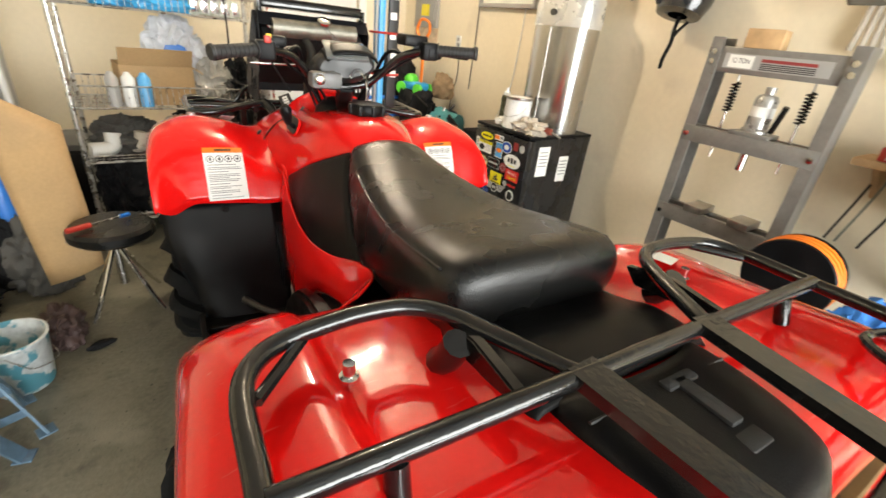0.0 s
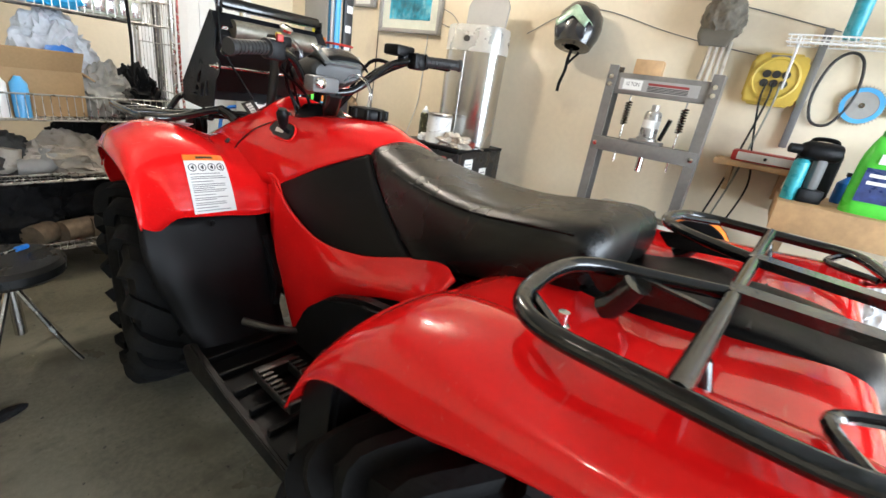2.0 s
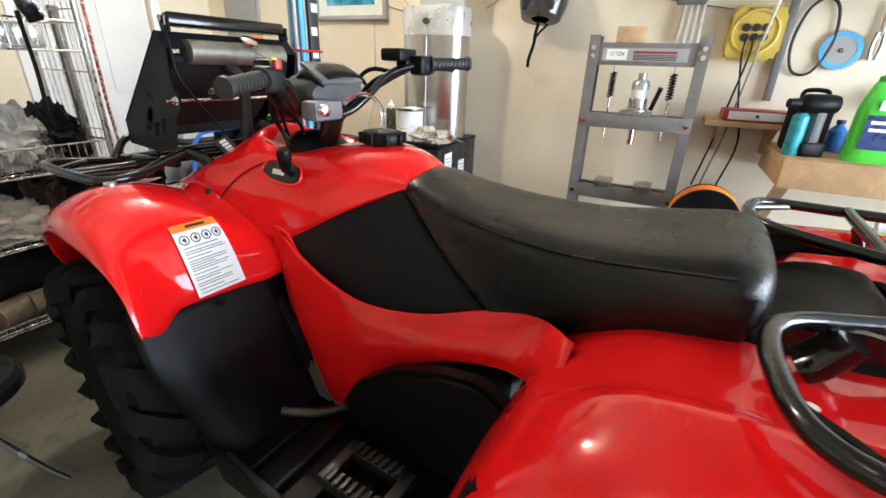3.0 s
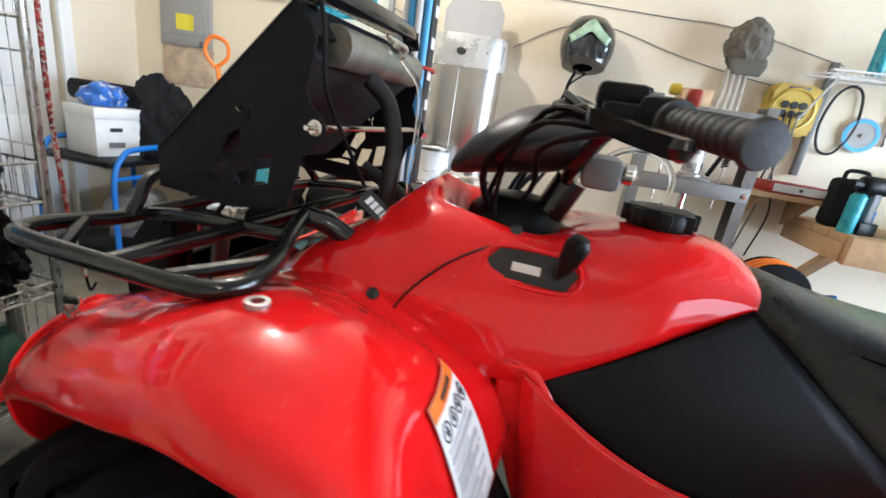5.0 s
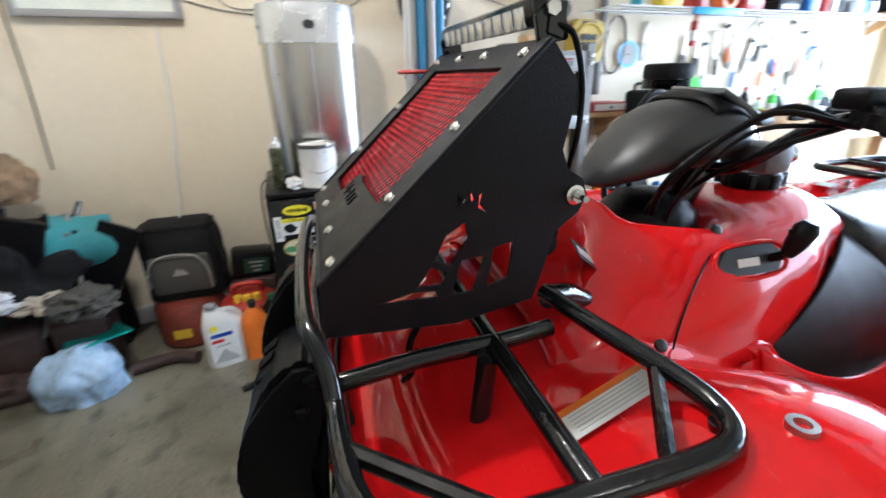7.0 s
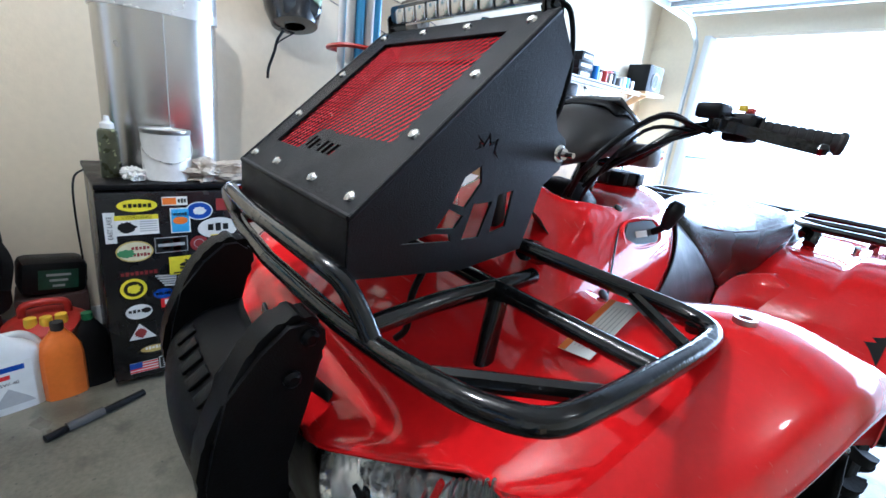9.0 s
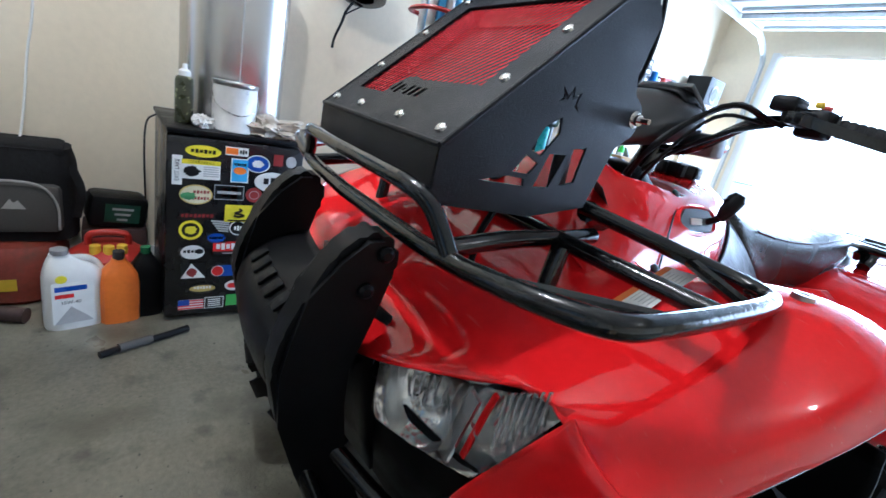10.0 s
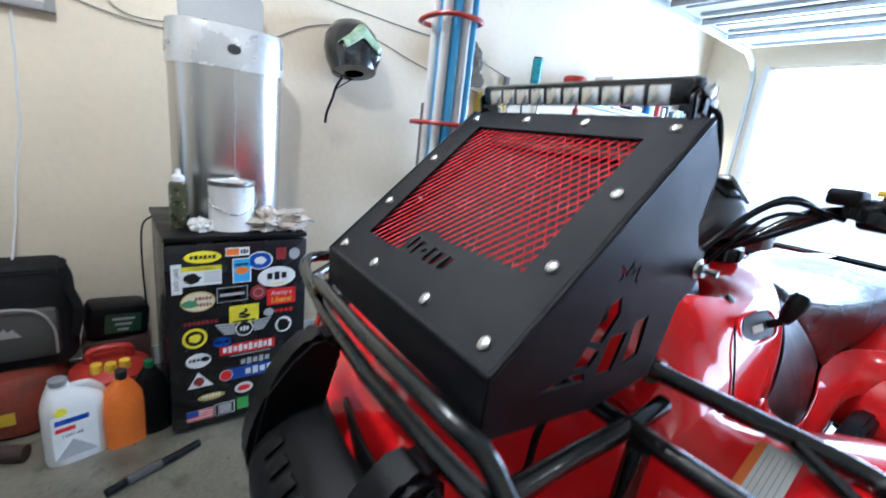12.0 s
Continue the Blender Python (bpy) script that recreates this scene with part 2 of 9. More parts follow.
def tube(pts, r, seg=10, steps=6, bm=None, closed=False, smooth=True, flat=None, ends=True):
    """A round bar, or with flat=(w, h) a flat bar, along a bent line."""
    P = spline(pts, steps, closed) if smooth and len(pts) > 2 else np.array(pts, float)
    bm = bm or bmesh.new()
    n = len(P)
    rings = []
    up = None
    for i in range(n):
        a, b = P[(i - 1) % n if closed else max(i - 1, 0)], P[(i + 1) % n if closed else min(i + 1, n - 1)]
        d = Vector(b - a)
        if d.length < 1e-9:
            d = Vector((0, 0, 1))
        d.normalize()
        if up is None:
            up = Vector((0, 0, 1)) if abs(d.z) < 0.9 else Vector((1, 0, 0))
        up = (up - d * up.dot(d)).normalized()
        sd = d.cross(up)
        ring = []
        if flat:
            w, h = flat[0] / 2, flat[1] / 2
            for cx, cy in ((-w, -h), (w, -h), (w, h), (-w, h)):
                ring.append(bm.verts.new(Vector(P[i]) + sd * cx + up * cy))
        else:
            rad = r[i] if isinstance(r, (list, np.ndarray)) else r
            for k in range(seg):
                t = 2 * math.pi * k / seg
                ring.append(bm.verts.new(Vector(P[i]) + (sd * math.cos(t) + up * math.sin(t)) * rad))
        rings.append(ring)
    m = len(rings[0])
    for i in range(n if closed else n - 1):
        x, y = rings[i], rings[(i + 1) % n]
        for k in range(m):
            bm.faces.new((x[k], x[(k + 1) % m], y[(k + 1) % m], y[k]))
    if ends and not closed:
        bm.faces.new(rings[0][::-1])
        bm.faces.new(rings[-1])
    return bm


def lathe(prof, seg=24, bm=None, m=None, sx=1.0, sy=1.0):
    """A turned body about z from (radius, z) pairs."""
    out = bm or bmesh.new()
    g = bmesh.new()
    rings = []
    for r, z in prof:
        if r < 1e-5:
            rings.append([g.verts.new((0, 0, z))])
        else:
            rings.append([g.verts.new((sx * r * math.cos(2 * math.pi * k / seg), sy * r * math.sin(2 * math.pi * k / seg), z)) for k in range(seg)])
    for a, b in zip(rings, rings[1:]):
        for k in range(seg):
            q = [a[k % len(a)], a[(k + 1) % len(a)], b[(k + 1) % len(b)], b[k % len(b)]]
            q = list(dict.fromkeys(q))
            if len(q) > 2:
                g.faces.new(q)
    if m is not None:
        bmesh.ops.transform(g, matrix=m, verts=g.verts)
    return join(out, g)


def prism(poly, thick, axis="x", at=0.0, bm=None, bev=0.0, mi=0):
    """A plate of a polygon given in the plane across axis."""
    out = bm or bmesh.new()
    g = bmesh.new()
    def v(p, q):
        return {"x": (q, p[0], p[1]), "y": (p[0], q, p[1]), "z": (p[0], p[1], q)}[axis]
    a = [g.verts.new(v(p, at - thick / 2)) for p in poly]
    b = [g.verts.new(v(p, at + thick / 2)) for p in poly]
    g.faces.new(a)
    g.faces.new(b[::-1])
    for i in range(len(poly)):
        g.faces.new((a[i], a[(i + 1) % len(poly)], b[(i + 1) % len(poly)], b[i]))
    for f in g.faces:
        f.material_index = mi
    if bev:
        bmesh.ops.bevel(g, geom=g.edges[:], offset=bev, segments=2, affect="EDGES")
    return join(out, g)


def blob(sx, sy, sz, seed=0, amp=0.25, freq=3.0, sub=4, at=(0, 0, 0), flat=True, bm=None, folds=0.0):
    """A soft crumpled lump that lies on its base."""
    out = bm or bmesh.new()
    g = bmesh.new()
    bmesh.ops.create_icosphere(g, subdivisions=max(sub, 5) if folds else sub, radius=1)
    for v in g.verts:
        p = v.co.copy()
        k = 1 + amp * noise.noise(p * freq + Vector((seed * 7.3, seed, 0)))
        if folds:
            q = Vector((p.x * 0.7, p.y, p.z * 0.8)) * freq + Vector((0, seed * 3.1, seed))
            q += 0.5 * Vector((noise.noise(q * 1.3), noise.noise(q * 1.3 + Vector((9, 0, 0))), 0))
            k += folds * 0.5 * ((1 - abs(noise.noise(q * 1.5))) ** 3 - 0.4) + folds * 0.10 * noise.noise(q * 5)
        v.co = p * k
        v.co.x *= sx
        v.co.y *= sy
        v.co.z *= sz
        if flat and v.co.z < -sz * 0.55:
            v.co.z = -sz * 0.55
        v.co.z += sz * 0.55 if flat else 0
        v.co += Vector(at)
    return join(out, g)


def writing(text, size, parent, material, m, name="writing", extrude=0.0006, squash=1.0, align="CENTER"):
    """Letters of the built-in font as a mesh; they lie in the xy plane of m."""
    c = bpy.data.curves.new(name, "FONT")
    c.body, c.size, c.extrude, c.align_x, c.align_y = text, size, extrude, align, "CENTER"
    tmp = bpy.data.objects.new(name, c)
    scene.collection.objects.link(tmp)
    dg = bpy.context.evaluated_depsgraph_get()
    me = bpy.data.meshes.new_from_object(tmp.evaluated_get(dg))
    bpy.data.objects.remove(tmp)
    me.materials.clear()
    me.materials.append(material)
    me.transform(Matrix.Diagonal((squash, 1, 1, 1)))
    ob = new(name, me)
    place(ob, m, parent)
    return ob


MIR = lambda pts: [(-p[0], *p[1:]) for p in pts]

# ---- the garage ----
WX, WY0, WY1, WXL, CZ = 2.96, -3.3, 4.1, -3.2, 2.7


def structure(name, bm, material, label, **k):
    return tagged(part(name, bm, material, **k), label, kind="structure")


structure("floor", box_bm(WX - WXL + 0.3, WY1 - WY0 + 0.3, 0.2, ((WX + WXL) / 2, (WY1 + WY0) / 2, -0.2)), CONC, "stained grey concrete garage floor")
structure("wall_east", box_bm(0.14, WY1 - WY0 + 0.3, CZ, (WX + 0.07, (WY1 + WY0) / 2, 0)), WALL, "cream painted garage wall with scuffs")
structure("wall_west", box_bm(0.14, WY1 - WY0 + 0.3, CZ, (WXL - 0.07, (WY1 + WY0) / 2, 0)), WALL, "cream painted garage side wall")
structure("ceiling", box_bm(WX - WXL + 0.28, WY1 - WY0 + 0.3, 0.12, ((WX + WXL) / 2, (WY1 + WY0) / 2, CZ)), CEIL, "plain pale garage ceiling")
# the back wall has a white house door near the corner
DX0, DX1, DZ = 1.55, 2.42, 2.05
wn_bm = box_bm(DX0 - WXL, 0.14, CZ, ((DX0 + WXL) / 2, WY1 + 0.07, 0))
box_bm(WX - DX1, 0.14, CZ, ((WX + DX1) / 2, WY1 + 0.07, 0), wn_bm)
box_bm(DX1 - DX0, 0.14, CZ - DZ, ((DX1 + DX0) / 2, WY1 + 0.07, DZ), wn_bm)
structure("wall_north", wn_bm, WALL, "cream painted back wall of the garage")
door = thing("door_1", pose(0, 0, 0), "white panelled house door, closed, in the back wall", "door")
door["kind"] = "structure"
part("door_leaf", box_bm(DX1 - DX0 - 0.02, 0.045, DZ - 0.01, ((DX1 + DX0) / 2, WY1 + 0.05, 0.005), bev=0.004), TRIMW, door)
for px in (DX0 + 0.24, DX1 - 0.24):
    for pz, ph in ((0.2, 0.62), (0.98, 0.85)):
        part("door_panel", box_bm(0.29, 0.012, ph, (px, WY1 + 0.024, pz), bev=0.005), TRIMW, door)
for px in (DX0 - 0.035, DX1 + 0.035):
    part("door_casing", box_bm(0.075, 0.03, DZ + 0.05, (px, WY1 - 0.014, 0), bev=0.006), TRIMW, door)
part("door_casing", box_bm(DX1 - DX0 + 0.15, 0.03, 0.075, ((DX0 + DX1) / 2, WY1 - 0.014, DZ + 0.05), bev=0.006), TRIMW, door)
structure("baseboard", box_bm(0.018, 5.0, 0.10, (WX - 0.009, 1.55, 0), bev=0.003), TRIMW, "white baseboard along the cream wall")
# the garage opening
GX0, GX1, GZ = -2.3, 2.42, 2.31
gb = box_bm(WX - GX1, 0.16, CZ, ((WX + GX1) / 2, WY0 - 0.08, 0))
box_bm(GX0 - WXL, 0.16, CZ, ((GX0 + WXL) / 2, WY0 - 0.08, 0), gb)
box_bm(GX1 - GX0, 0.16, CZ - GZ, ((GX0 + GX1) / 2, WY0 - 0.08, GZ), gb)
structure("wall_south", gb, WALL, "cream wall round the wide garage opening")
for gx in (GX0 + 0.03, GX1 - 0.03):
    structure("trim", box_bm(0.06, 0.2, GZ, (gx, WY0 - 0.08, 0), bev=0.006), TRIMW, "white jamb of the garage opening")
structure("ground", box_bm(160, 160, 0.1, (0, WY0 - 80.08, -0.14)), GRASS, "lawn outside the garage")
structure("road", box_bm(40, 60, 0.1, (0.1, WY0 - 30.1, -0.11)), DRIVE, "sunlit pale concrete driveway")

# overhead door, rolled up under the ceiling, with its rails
gd = thing("garage_door", pose(0, 0, 0), "pale ribbed steel sectional door, rolled up under the ceiling", "garage door")
for i in range(5):
    y0 = WY0 + 0.45 + i * 0.53
    b = box_bm(GX1 - GX0, 0.50, 0.035, ((GX0 + GX1) / 2, y0 + 0.25, 2.40), bev=0.004)
    for k in range(2):
        box_bm(GX1 - GX0 - 0.1, 0.05, 0.03, ((GX0 + GX1) / 2, y0 + 0.12 + 0.24 * k, 2.375), b, bev=0.006)
    part("door_section", b, DOORM, gd)
    part("stile", box_bm(GX1 - GX0, 0.03, 0.05, ((GX0 + GX1) / 2, y0 + 0.5, 2.36)), STEEL, gd)
for gx in (GX0 - 0.03, GX1 + 0.04):
    pts = [(gx, WY0 + 0.06, 0.0), (gx, WY0 + 0.06, 1.2), (gx, WY0 + 0.06, 2.05), (gx, WY0 + 0.13, 2.25), (gx, WY0 + 0.35, 2.37), (gx, WY0 + 0.7, 2.385), (gx, WY0 + 3.1, 2.385)]
    part("door_rail", tube(pts, 0.02, flat=(0.05, 0.03)), DOORM, gd)
part("spring_bar", tube([(GX0, WY0 + 0.12, 2.52), (GX1, WY0 + 0.12, 2.52)], 0.03), STEEL, gd)
for bx, by, bz in BULBS:
    fx = thing("ceiling_light", pose(bx, by, 0), "bare warm bulb in a white ceiling holder", "lamp", "ceiling bulbs")
    part("holder", lathe([(0, CZ), (0.055, CZ), (0.05, CZ - 0.03), (0.025, CZ - 0.07), (0.02, CZ - 0.12), (0, CZ - 0.12)]), WHITEP, fx)
    ob = part("bulb", lathe([(0.014, CZ - 0.12), (0.02, CZ - 0.14), (0.034, CZ - 0.185), (0.03, CZ - 0.215), (0.012, CZ - 0.23), (0, CZ - 0.232)], 16), BULB, fx)
    ob.visible_shadow = False

DARKPEG = mat("worn_dark_metal", (0.05, 0.048, 0.045), 0.42, 0.7, vary=0.3, scale=30)

# ---- the quad bike ----
QUAD = pose(0.90, 0, 0, 0, 0, -4.4)
quad = thing("quad_bike", QUAD, "red four-wheeled quad bike with black seat and racks, on muddy tyres", "quad bike")


def sym(row):
    """A row of points for the left half, centre first, carried over to both sides."""
    left = [tuple(p) for p in row]
    return left[::-1] + MIR(left[1:])


# rear fender: rows from the front tip over the top to the rear edge
RF = [(0.362, 0.60, 0.585), (0.34, 0.66, 0.63), (0.295, 0.745, 0.69), (0.235, 0.81, 0.722), (0.15, 0.862, 0.738), (0.05, 0.884, 0.757), (-0.08, 0.892, 0.80),
      (-0.22, 0.903, 0.833), (-0.34, 0.915, 0.843), (-0.41, 0.912, 0.838), (-0.442, 0.885, 0.82), (-0.455, 0.81, 0.785)]
rows = []
for i, (y, zt, zl) in enumerate(RF):
    k = min(1, max(0, (zt - 0.75) / 0.12))
    rows.append(sym([(0, y, zt - 0.02), (-0.20, y, zt - 0.015), (-0.30, y, zt - 0.014), (-0.385, y - 0.004, zt - 0.014 * k), (-0.42, y - 0.006, zt + 0.012 * k), (-0.50, y - 0.01, zt + 0.006 * k),
                     (-0.555, y - 0.014, zt - 0.012), (-0.588, y - 0.02, zt * 0.62 + zl * 0.38), (-0.600, y - 0.022, zt * 0.2 + zl * 0.8), (-0.596, y - 0.022, zl)]))
part("rear_fender", loft(rows, 4, 3), RED, quad, "glossy red moulded rear fender", solid=0.004)

# front fender and hood
FF = [(1.052, 0.735, 0.735), (1.088, 0.825, 0.812), (1.132, 0.908, 0.852), (1.19, 0.958, 0.882), (1.26, 0.984, 0.898), (1.34, 0.990, 0.900), (1.43, 0.968, 0.876),
      (1.52, 0.938, 0.850), (1.595, 0.915, 0.822), (1.642, 0.888, 0.795), (1.670, 0.868, 0.774), (1.692, 0.838, 0.760)]
FF = [(y, zt - d, zl - d * 0.5) for (y, zt, zl), d in zip(FF, (0, 0, 0.004, 0.012, 0.018, 0.022, 0.024, 0.024, 0.024, 0.022, 0.02, 0.02))]
CEN = [(1.04, 0.735), (1.08, 0.80), (1.12, 0.82), (1.18, 0.85), (1.27, 0.90), (1.36, 0.938), (1.45, 0.925), (1.54, 0.893), (1.63, 0.856), (1.71, 0.818), (1.765, 0.776), (1.785, 0.72)]
# half width of the fender, drawn in towards the front
HWID = [0.63, 0.63, 0.63, 0.63, 0.628, 0.62, 0.607, 0.59, 0.572, 0.558, 0.552, 0.548]


def narrow(p, i):
    x = abs(p[0])
    k = 1 - (1 - HWID[i] / 0.63) * min(1, max(0, x - 0.2) / 0.4)
    return (p[0] * k, p[1], p[2])


rows = []
for i, ((y, zt, zl), (yc, zc)) in enumerate(zip(FF, CEN)):
    def c(w, dz=0.0, x=0.0):
        return (x, yc * (1 - w) + y * w, zc * (1 - w) + zt * w + dz)
    dip = -0.012 - 0.020 * math.exp(-((i - 4.2) / 2.2) ** 2)
    back = (0.050, 0.050, 0.046, 0.034, 0.016, 0.005, 0, 0, 0, 0, 0, 0)[i]
    cut = {10: 0.5, 11: 1.0}.get(i, 0.0)
    def h(p):
        # draws the front edge back to the upper rim of the head lights
        x = abs(p[0])
        if not cut or x < 0.15 or x > 0.46:
            return p
        t = (x - 0.165) / 0.26
        return (p[0], p[1] * (1 - cut) + (1.805 - 0.095 * t) * cut, p[2] * (1 - cut) + (0.752 + 0.092 * t) * cut)
    rows.append(sym([narrow(p, i) for p in [c(0, 0, 0), c(0.04, 0, -0.12), h(c(0.15, -0.004, -0.21)), h(c(0.45, dip, -0.29)), h(c(0.8, dip * 0.4, -0.37)), h(c(1, 0, -0.45)), c(1, 0.002, -0.52),
                     (-0.575, y - 0.6 * back, zt - 0.016), (-0.612, y - 0.004 - back, zt * 0.55 + zl * 0.45), (-0.630, y - 0.004 - back, zl + 0.012), (-0.628, y - 0.004 - back, zl)]]))
shell = loft(rows, 4, 3)
# the moulded nose is one smooth skin: relax it, rim and centre held
for turn in range(14):
    bmesh.ops.smooth_vert(shell, verts=[v for v in shell.verts if v.co.y > 1.50 and not v.is_boundary], factor=0.5, use_axis_x=True, use_axis_y=True, use_axis_z=True)
FENDER = part("front_fender", shell, RED, quad, "glossy red front fender and hood", solid=0.004)

# tank cover and cowl
BODY = [
    (1.47, [(0, 0.945), (-0.10, 0.945), (-0.19, 0.935), (-0.245, 0.915), (-0.28, 0.885), (-0.29, 0.84)]),
    (1.385, [(0, 0.995), (-0.10, 0.993), (-0.18, 0.980), (-0.235, 0.950), (-0.27, 0.905), (-0.282, 0.83)]),
    (1.285, [(0, 1.082), (-0.06, 1.076), (-0.13, 1.040), (-0.20, 0.985), (-0.25, 0.915), (-0.266, 0.80)]),
    (1.235, [(0, 1.00), (-0.07, 1.03), (-0.13, 1.052), (-0.195, 0.992), (-0.243, 0.918), (-0.258, 0.80)]),
    (1.11, [(0, 0.975), (-0.09, 1.00), (-0.145, 1.037), (-0.19, 0.995), (-0.228, 0.920), (-0.243, 0.815)]),
    (1.03, [(0, 1.04), (-0.085, 1.045), (-0.147, 1.036), (-0.182, 0.998), (-0.217, 0.925), (-0.232, 0.822)]),
    (0.965, [(0, 1.058), (-0.08, 1.054), (-0.14, 1.036), (-0.175, 0.999), (-0.203, 0.93), (-0.216, 0.855)]),
    (0.88, [(0, 1.066), (-0.075, 1.060), (-0.13, 1.036), (-0.160, 1.0), (-0.178, 0.955), (-0.187, 0.905)]),
    (0.785, [(0, 1.061), (-0.05, 1.054), (-0.09, 1.036), (-0.115, 1.012), (-0.128, 0.985), (-0.135, 0.952)]),
    (0.722, [(0, 1.030), (-0.04, 1.025), (-0.065, 1.017), (-0.085, 1.008), (-0.098, 0.998), (-0.106, 0.982)]),
    (0.700, [(0, 0.99), (-0.04, 0.985), (-0.065, 0.98), (-0.085, 0.972), (-0.098, 0.965), (-0.104, 0.955)]),
]
part("tank_cover", loft([sym([(x, y, z) for x, z in r]) for y, r in BODY], 4, 3), RED, quad, "glossy red tank cover and steering cowl", solid=0.004)
# seam groove between tank cover and hood
for s in (-1, 1):
    part("seam_line", tube([(s * 0.155, 1.10, 1.030), (s * 0.215, 1.20, 0.972), (s * 0.258, 1.262, 0.893), (s * 0.262, 1.24, 0.84)], 0.0018, 6), BLACKP, quad)

# black side panels beside the tank
TOPS = [(-0.229, 1.018, 0.827), (-0.213, 0.945, 0.866), (-0.186, 0.865, 0.912), (-0.148, 0.79, 0.951), (-0.107, 0.728, 0.983)]
BOTS = [(-0.231, 1.010, 0.818), (-0.236, 0.900, 0.748), (-0.232, 0.760, 0.708), (-0.206, 0.600, 0.716), (-0.168, 0.455, 0.757)]
for s in (1, -1):
    rows = []
    for a, b in zip(TOPS, BOTS):
        a, b = np.array(a), np.array(b)
        w = np.linalg.norm(a - b)
        rows.append([(p[0] * s - s * 0.055 * w * 4 * t * (1 - t), p[1], p[2]) for t in (0, 0.12, 0.35, 0.65, 0.88, 1) for p in [a * (1 - t) + b * t]])
    part("side_panel", loft(rows, 4, 3), BLACKP, quad, "matt black grained side panel", solid=0.006)
    # red lower cover that frames the panel
    T2 = [(-0.238, 1.045, 0.84), (-0.245, 0.90, 0.760), (-0.238, 0.76, 0.718), (-0.212, 0.60, 0.727), (-0.175, 0.455, 0.768), (-0.19, 0.33, 0.80), (-0.26, 0.24, 0.815)]
    B2 = [(-0.235, 0.985, 0.50), (-0.242, 0.875, 0.335), (-0.242, 0.73, 0.515), (-0.238, 0.55, 0.625), (-0.235, 0.40, 0.675), (-0.26, 0.31, 0.69), (-0.33, 0.25, 0.74)]
    rows = []
    for a, b in zip(T2, B2):
        a, b = np.array(a), np.array(b)
        rows.append([(s * (p[0] - 0.022 * math.sin(math.pi * t)), p[1], p[2]) for t in (0, 0.1, 0.3, 0.6, 0.9, 1) for p in [a * (1 - t) + b * t]])
    part("side_cover", loft(rows, 4, 3), RED, quad, "red lower side cover", solid=0.005)
    # front frame of the cover up to the tip
    rows = [[(s * -0.236, 1.085, 0.85), (s * -0.234, 1.055, 0.855), (s * -0.230, 1.02, 0.842)], [(s * -0.234, 1.07, 0.74), (s * -0.236, 1.035, 0.775), (s * -0.236, 0.985, 0.80)], [(s * -0.238, 1.0, 0.56), (s * -0.244, 0.975, 0.62), (s * -0.244, 0.93, 0.72)]]
    part("side_cover", loft(rows, 5, 4), RED, quad, solid=0.005)
    # black engine guard between fender and cover
    g = prism([(1.11, 0.74), (1.09, 0.70), (1.05, 0.655), (0.99, 0.58), (0.95, 0.50), (0.985, 0.35), (1.06, 0.35), (1.13, 0.6)], 0.03, "x", s * -0.262, bev=0.006)
    part("engine_guard", g, BLACKP, quad)
    # black flare under the rear of the front fender
    rows = [[(s * -0.25, 1.100, 0.75), (s * -0.40, 1.088, 0.746), (s * -0.55, 1.085, 0.746), (s * -0.610, 1.098, 0.75)],
            [(s * -0.25, 1.03, 0.60), (s * -0.40, 1.015, 0.58), (s * -0.54, 1.015, 0.59), (s * -0.615, 1.045, 0.62)],
            [(s * -0.25, 0.99, 0.45), (s * -0.38, 0.97, 0.42), (s * -0.50, 0.975, 0.42), (s * -0.565, 1.01, 0.45)],
            [(s * -0.25, 0.93, 0.32), (s * -0.36, 0.91, 0.30), (s * -0.46, 0.92, 0.30), (s * -0.52, 0.95, 0.32)]]
    part("mud_guard", loft(rows, 4, 4), BLACKP, quad, "black plastic mud guard", solid=0.005)
    for px, py, pz in ((-0.60, 1.058, 0.735), (-0.43, 1.055, 0.715)):
        part("screw", lathe([(0.009, -0.001), (0.009, 0.003), (0.006, 0.006), (0, 0.006)], 10, m=pose(s * px, py - 0.012, pz, 90)), CHROME if px < -0.5 else BLACKP, quad)
    part("leg_guard", prism([(0.82, 0.38), (0.74, 0.52), (0.62, 0.615), (0.50, 0.66), (0.40, 0.675), (0.33, 0.64), (0.33, 0.36)], 0.05, "x", s * -0.285, bev=0.012), BLACKP, quad, "black leg guard below the red cover")
    # rear inner guard
    part("mud_guard", prism([(0.34, 0.60), (0.30, 0.72), (0.22, 0.78), (0.24, 0.5), (0.30, 0.36), (0.36, 0.40)], 0.30, "x", s * -0.42, bev=0.01), BLACKP, quad)
    # foot well
    fw = part("foot_well", box_bm(0.30, 0.62, 0.02, (s * -0.40, 0.66, 0.33), bev=0.005), BLACKP, quad, "ribbed black foot well")
    for k in range(6):
        part("rib", box_bm(0.28, 0.015, 0.03, (s * -0.40, 0.42 + 0.09 * k, 0.34), bev=0.004), BLACKP, fw)
    peg = box_bm(0.035, 0.16, 0.03, (s * -0.38, 0.60, 0.385), bev=0.004)
    box_bm(0.035, 0.16, 0.03, (s * -0.47, 0.60, 0.385), peg, bev=0.004)
    box_bm(0.12, 0.03, 0.03, (s * -0.425, 0.52, 0.385), peg, bev=0.004)
    box_bm(0.12, 0.03, 0.03, (s * -0.425, 0.68, 0.385), peg, bev=0.004)
    for k in range(7):
        for xx in (-0.38, -0.47):
            box_bm(0.03, 0.008, 0.012, (s * xx, 0.54 + 0.02 * k, 0.412), peg)
    part("foot_peg", peg, DARKPEG, quad, "toothed dark metal foot peg")
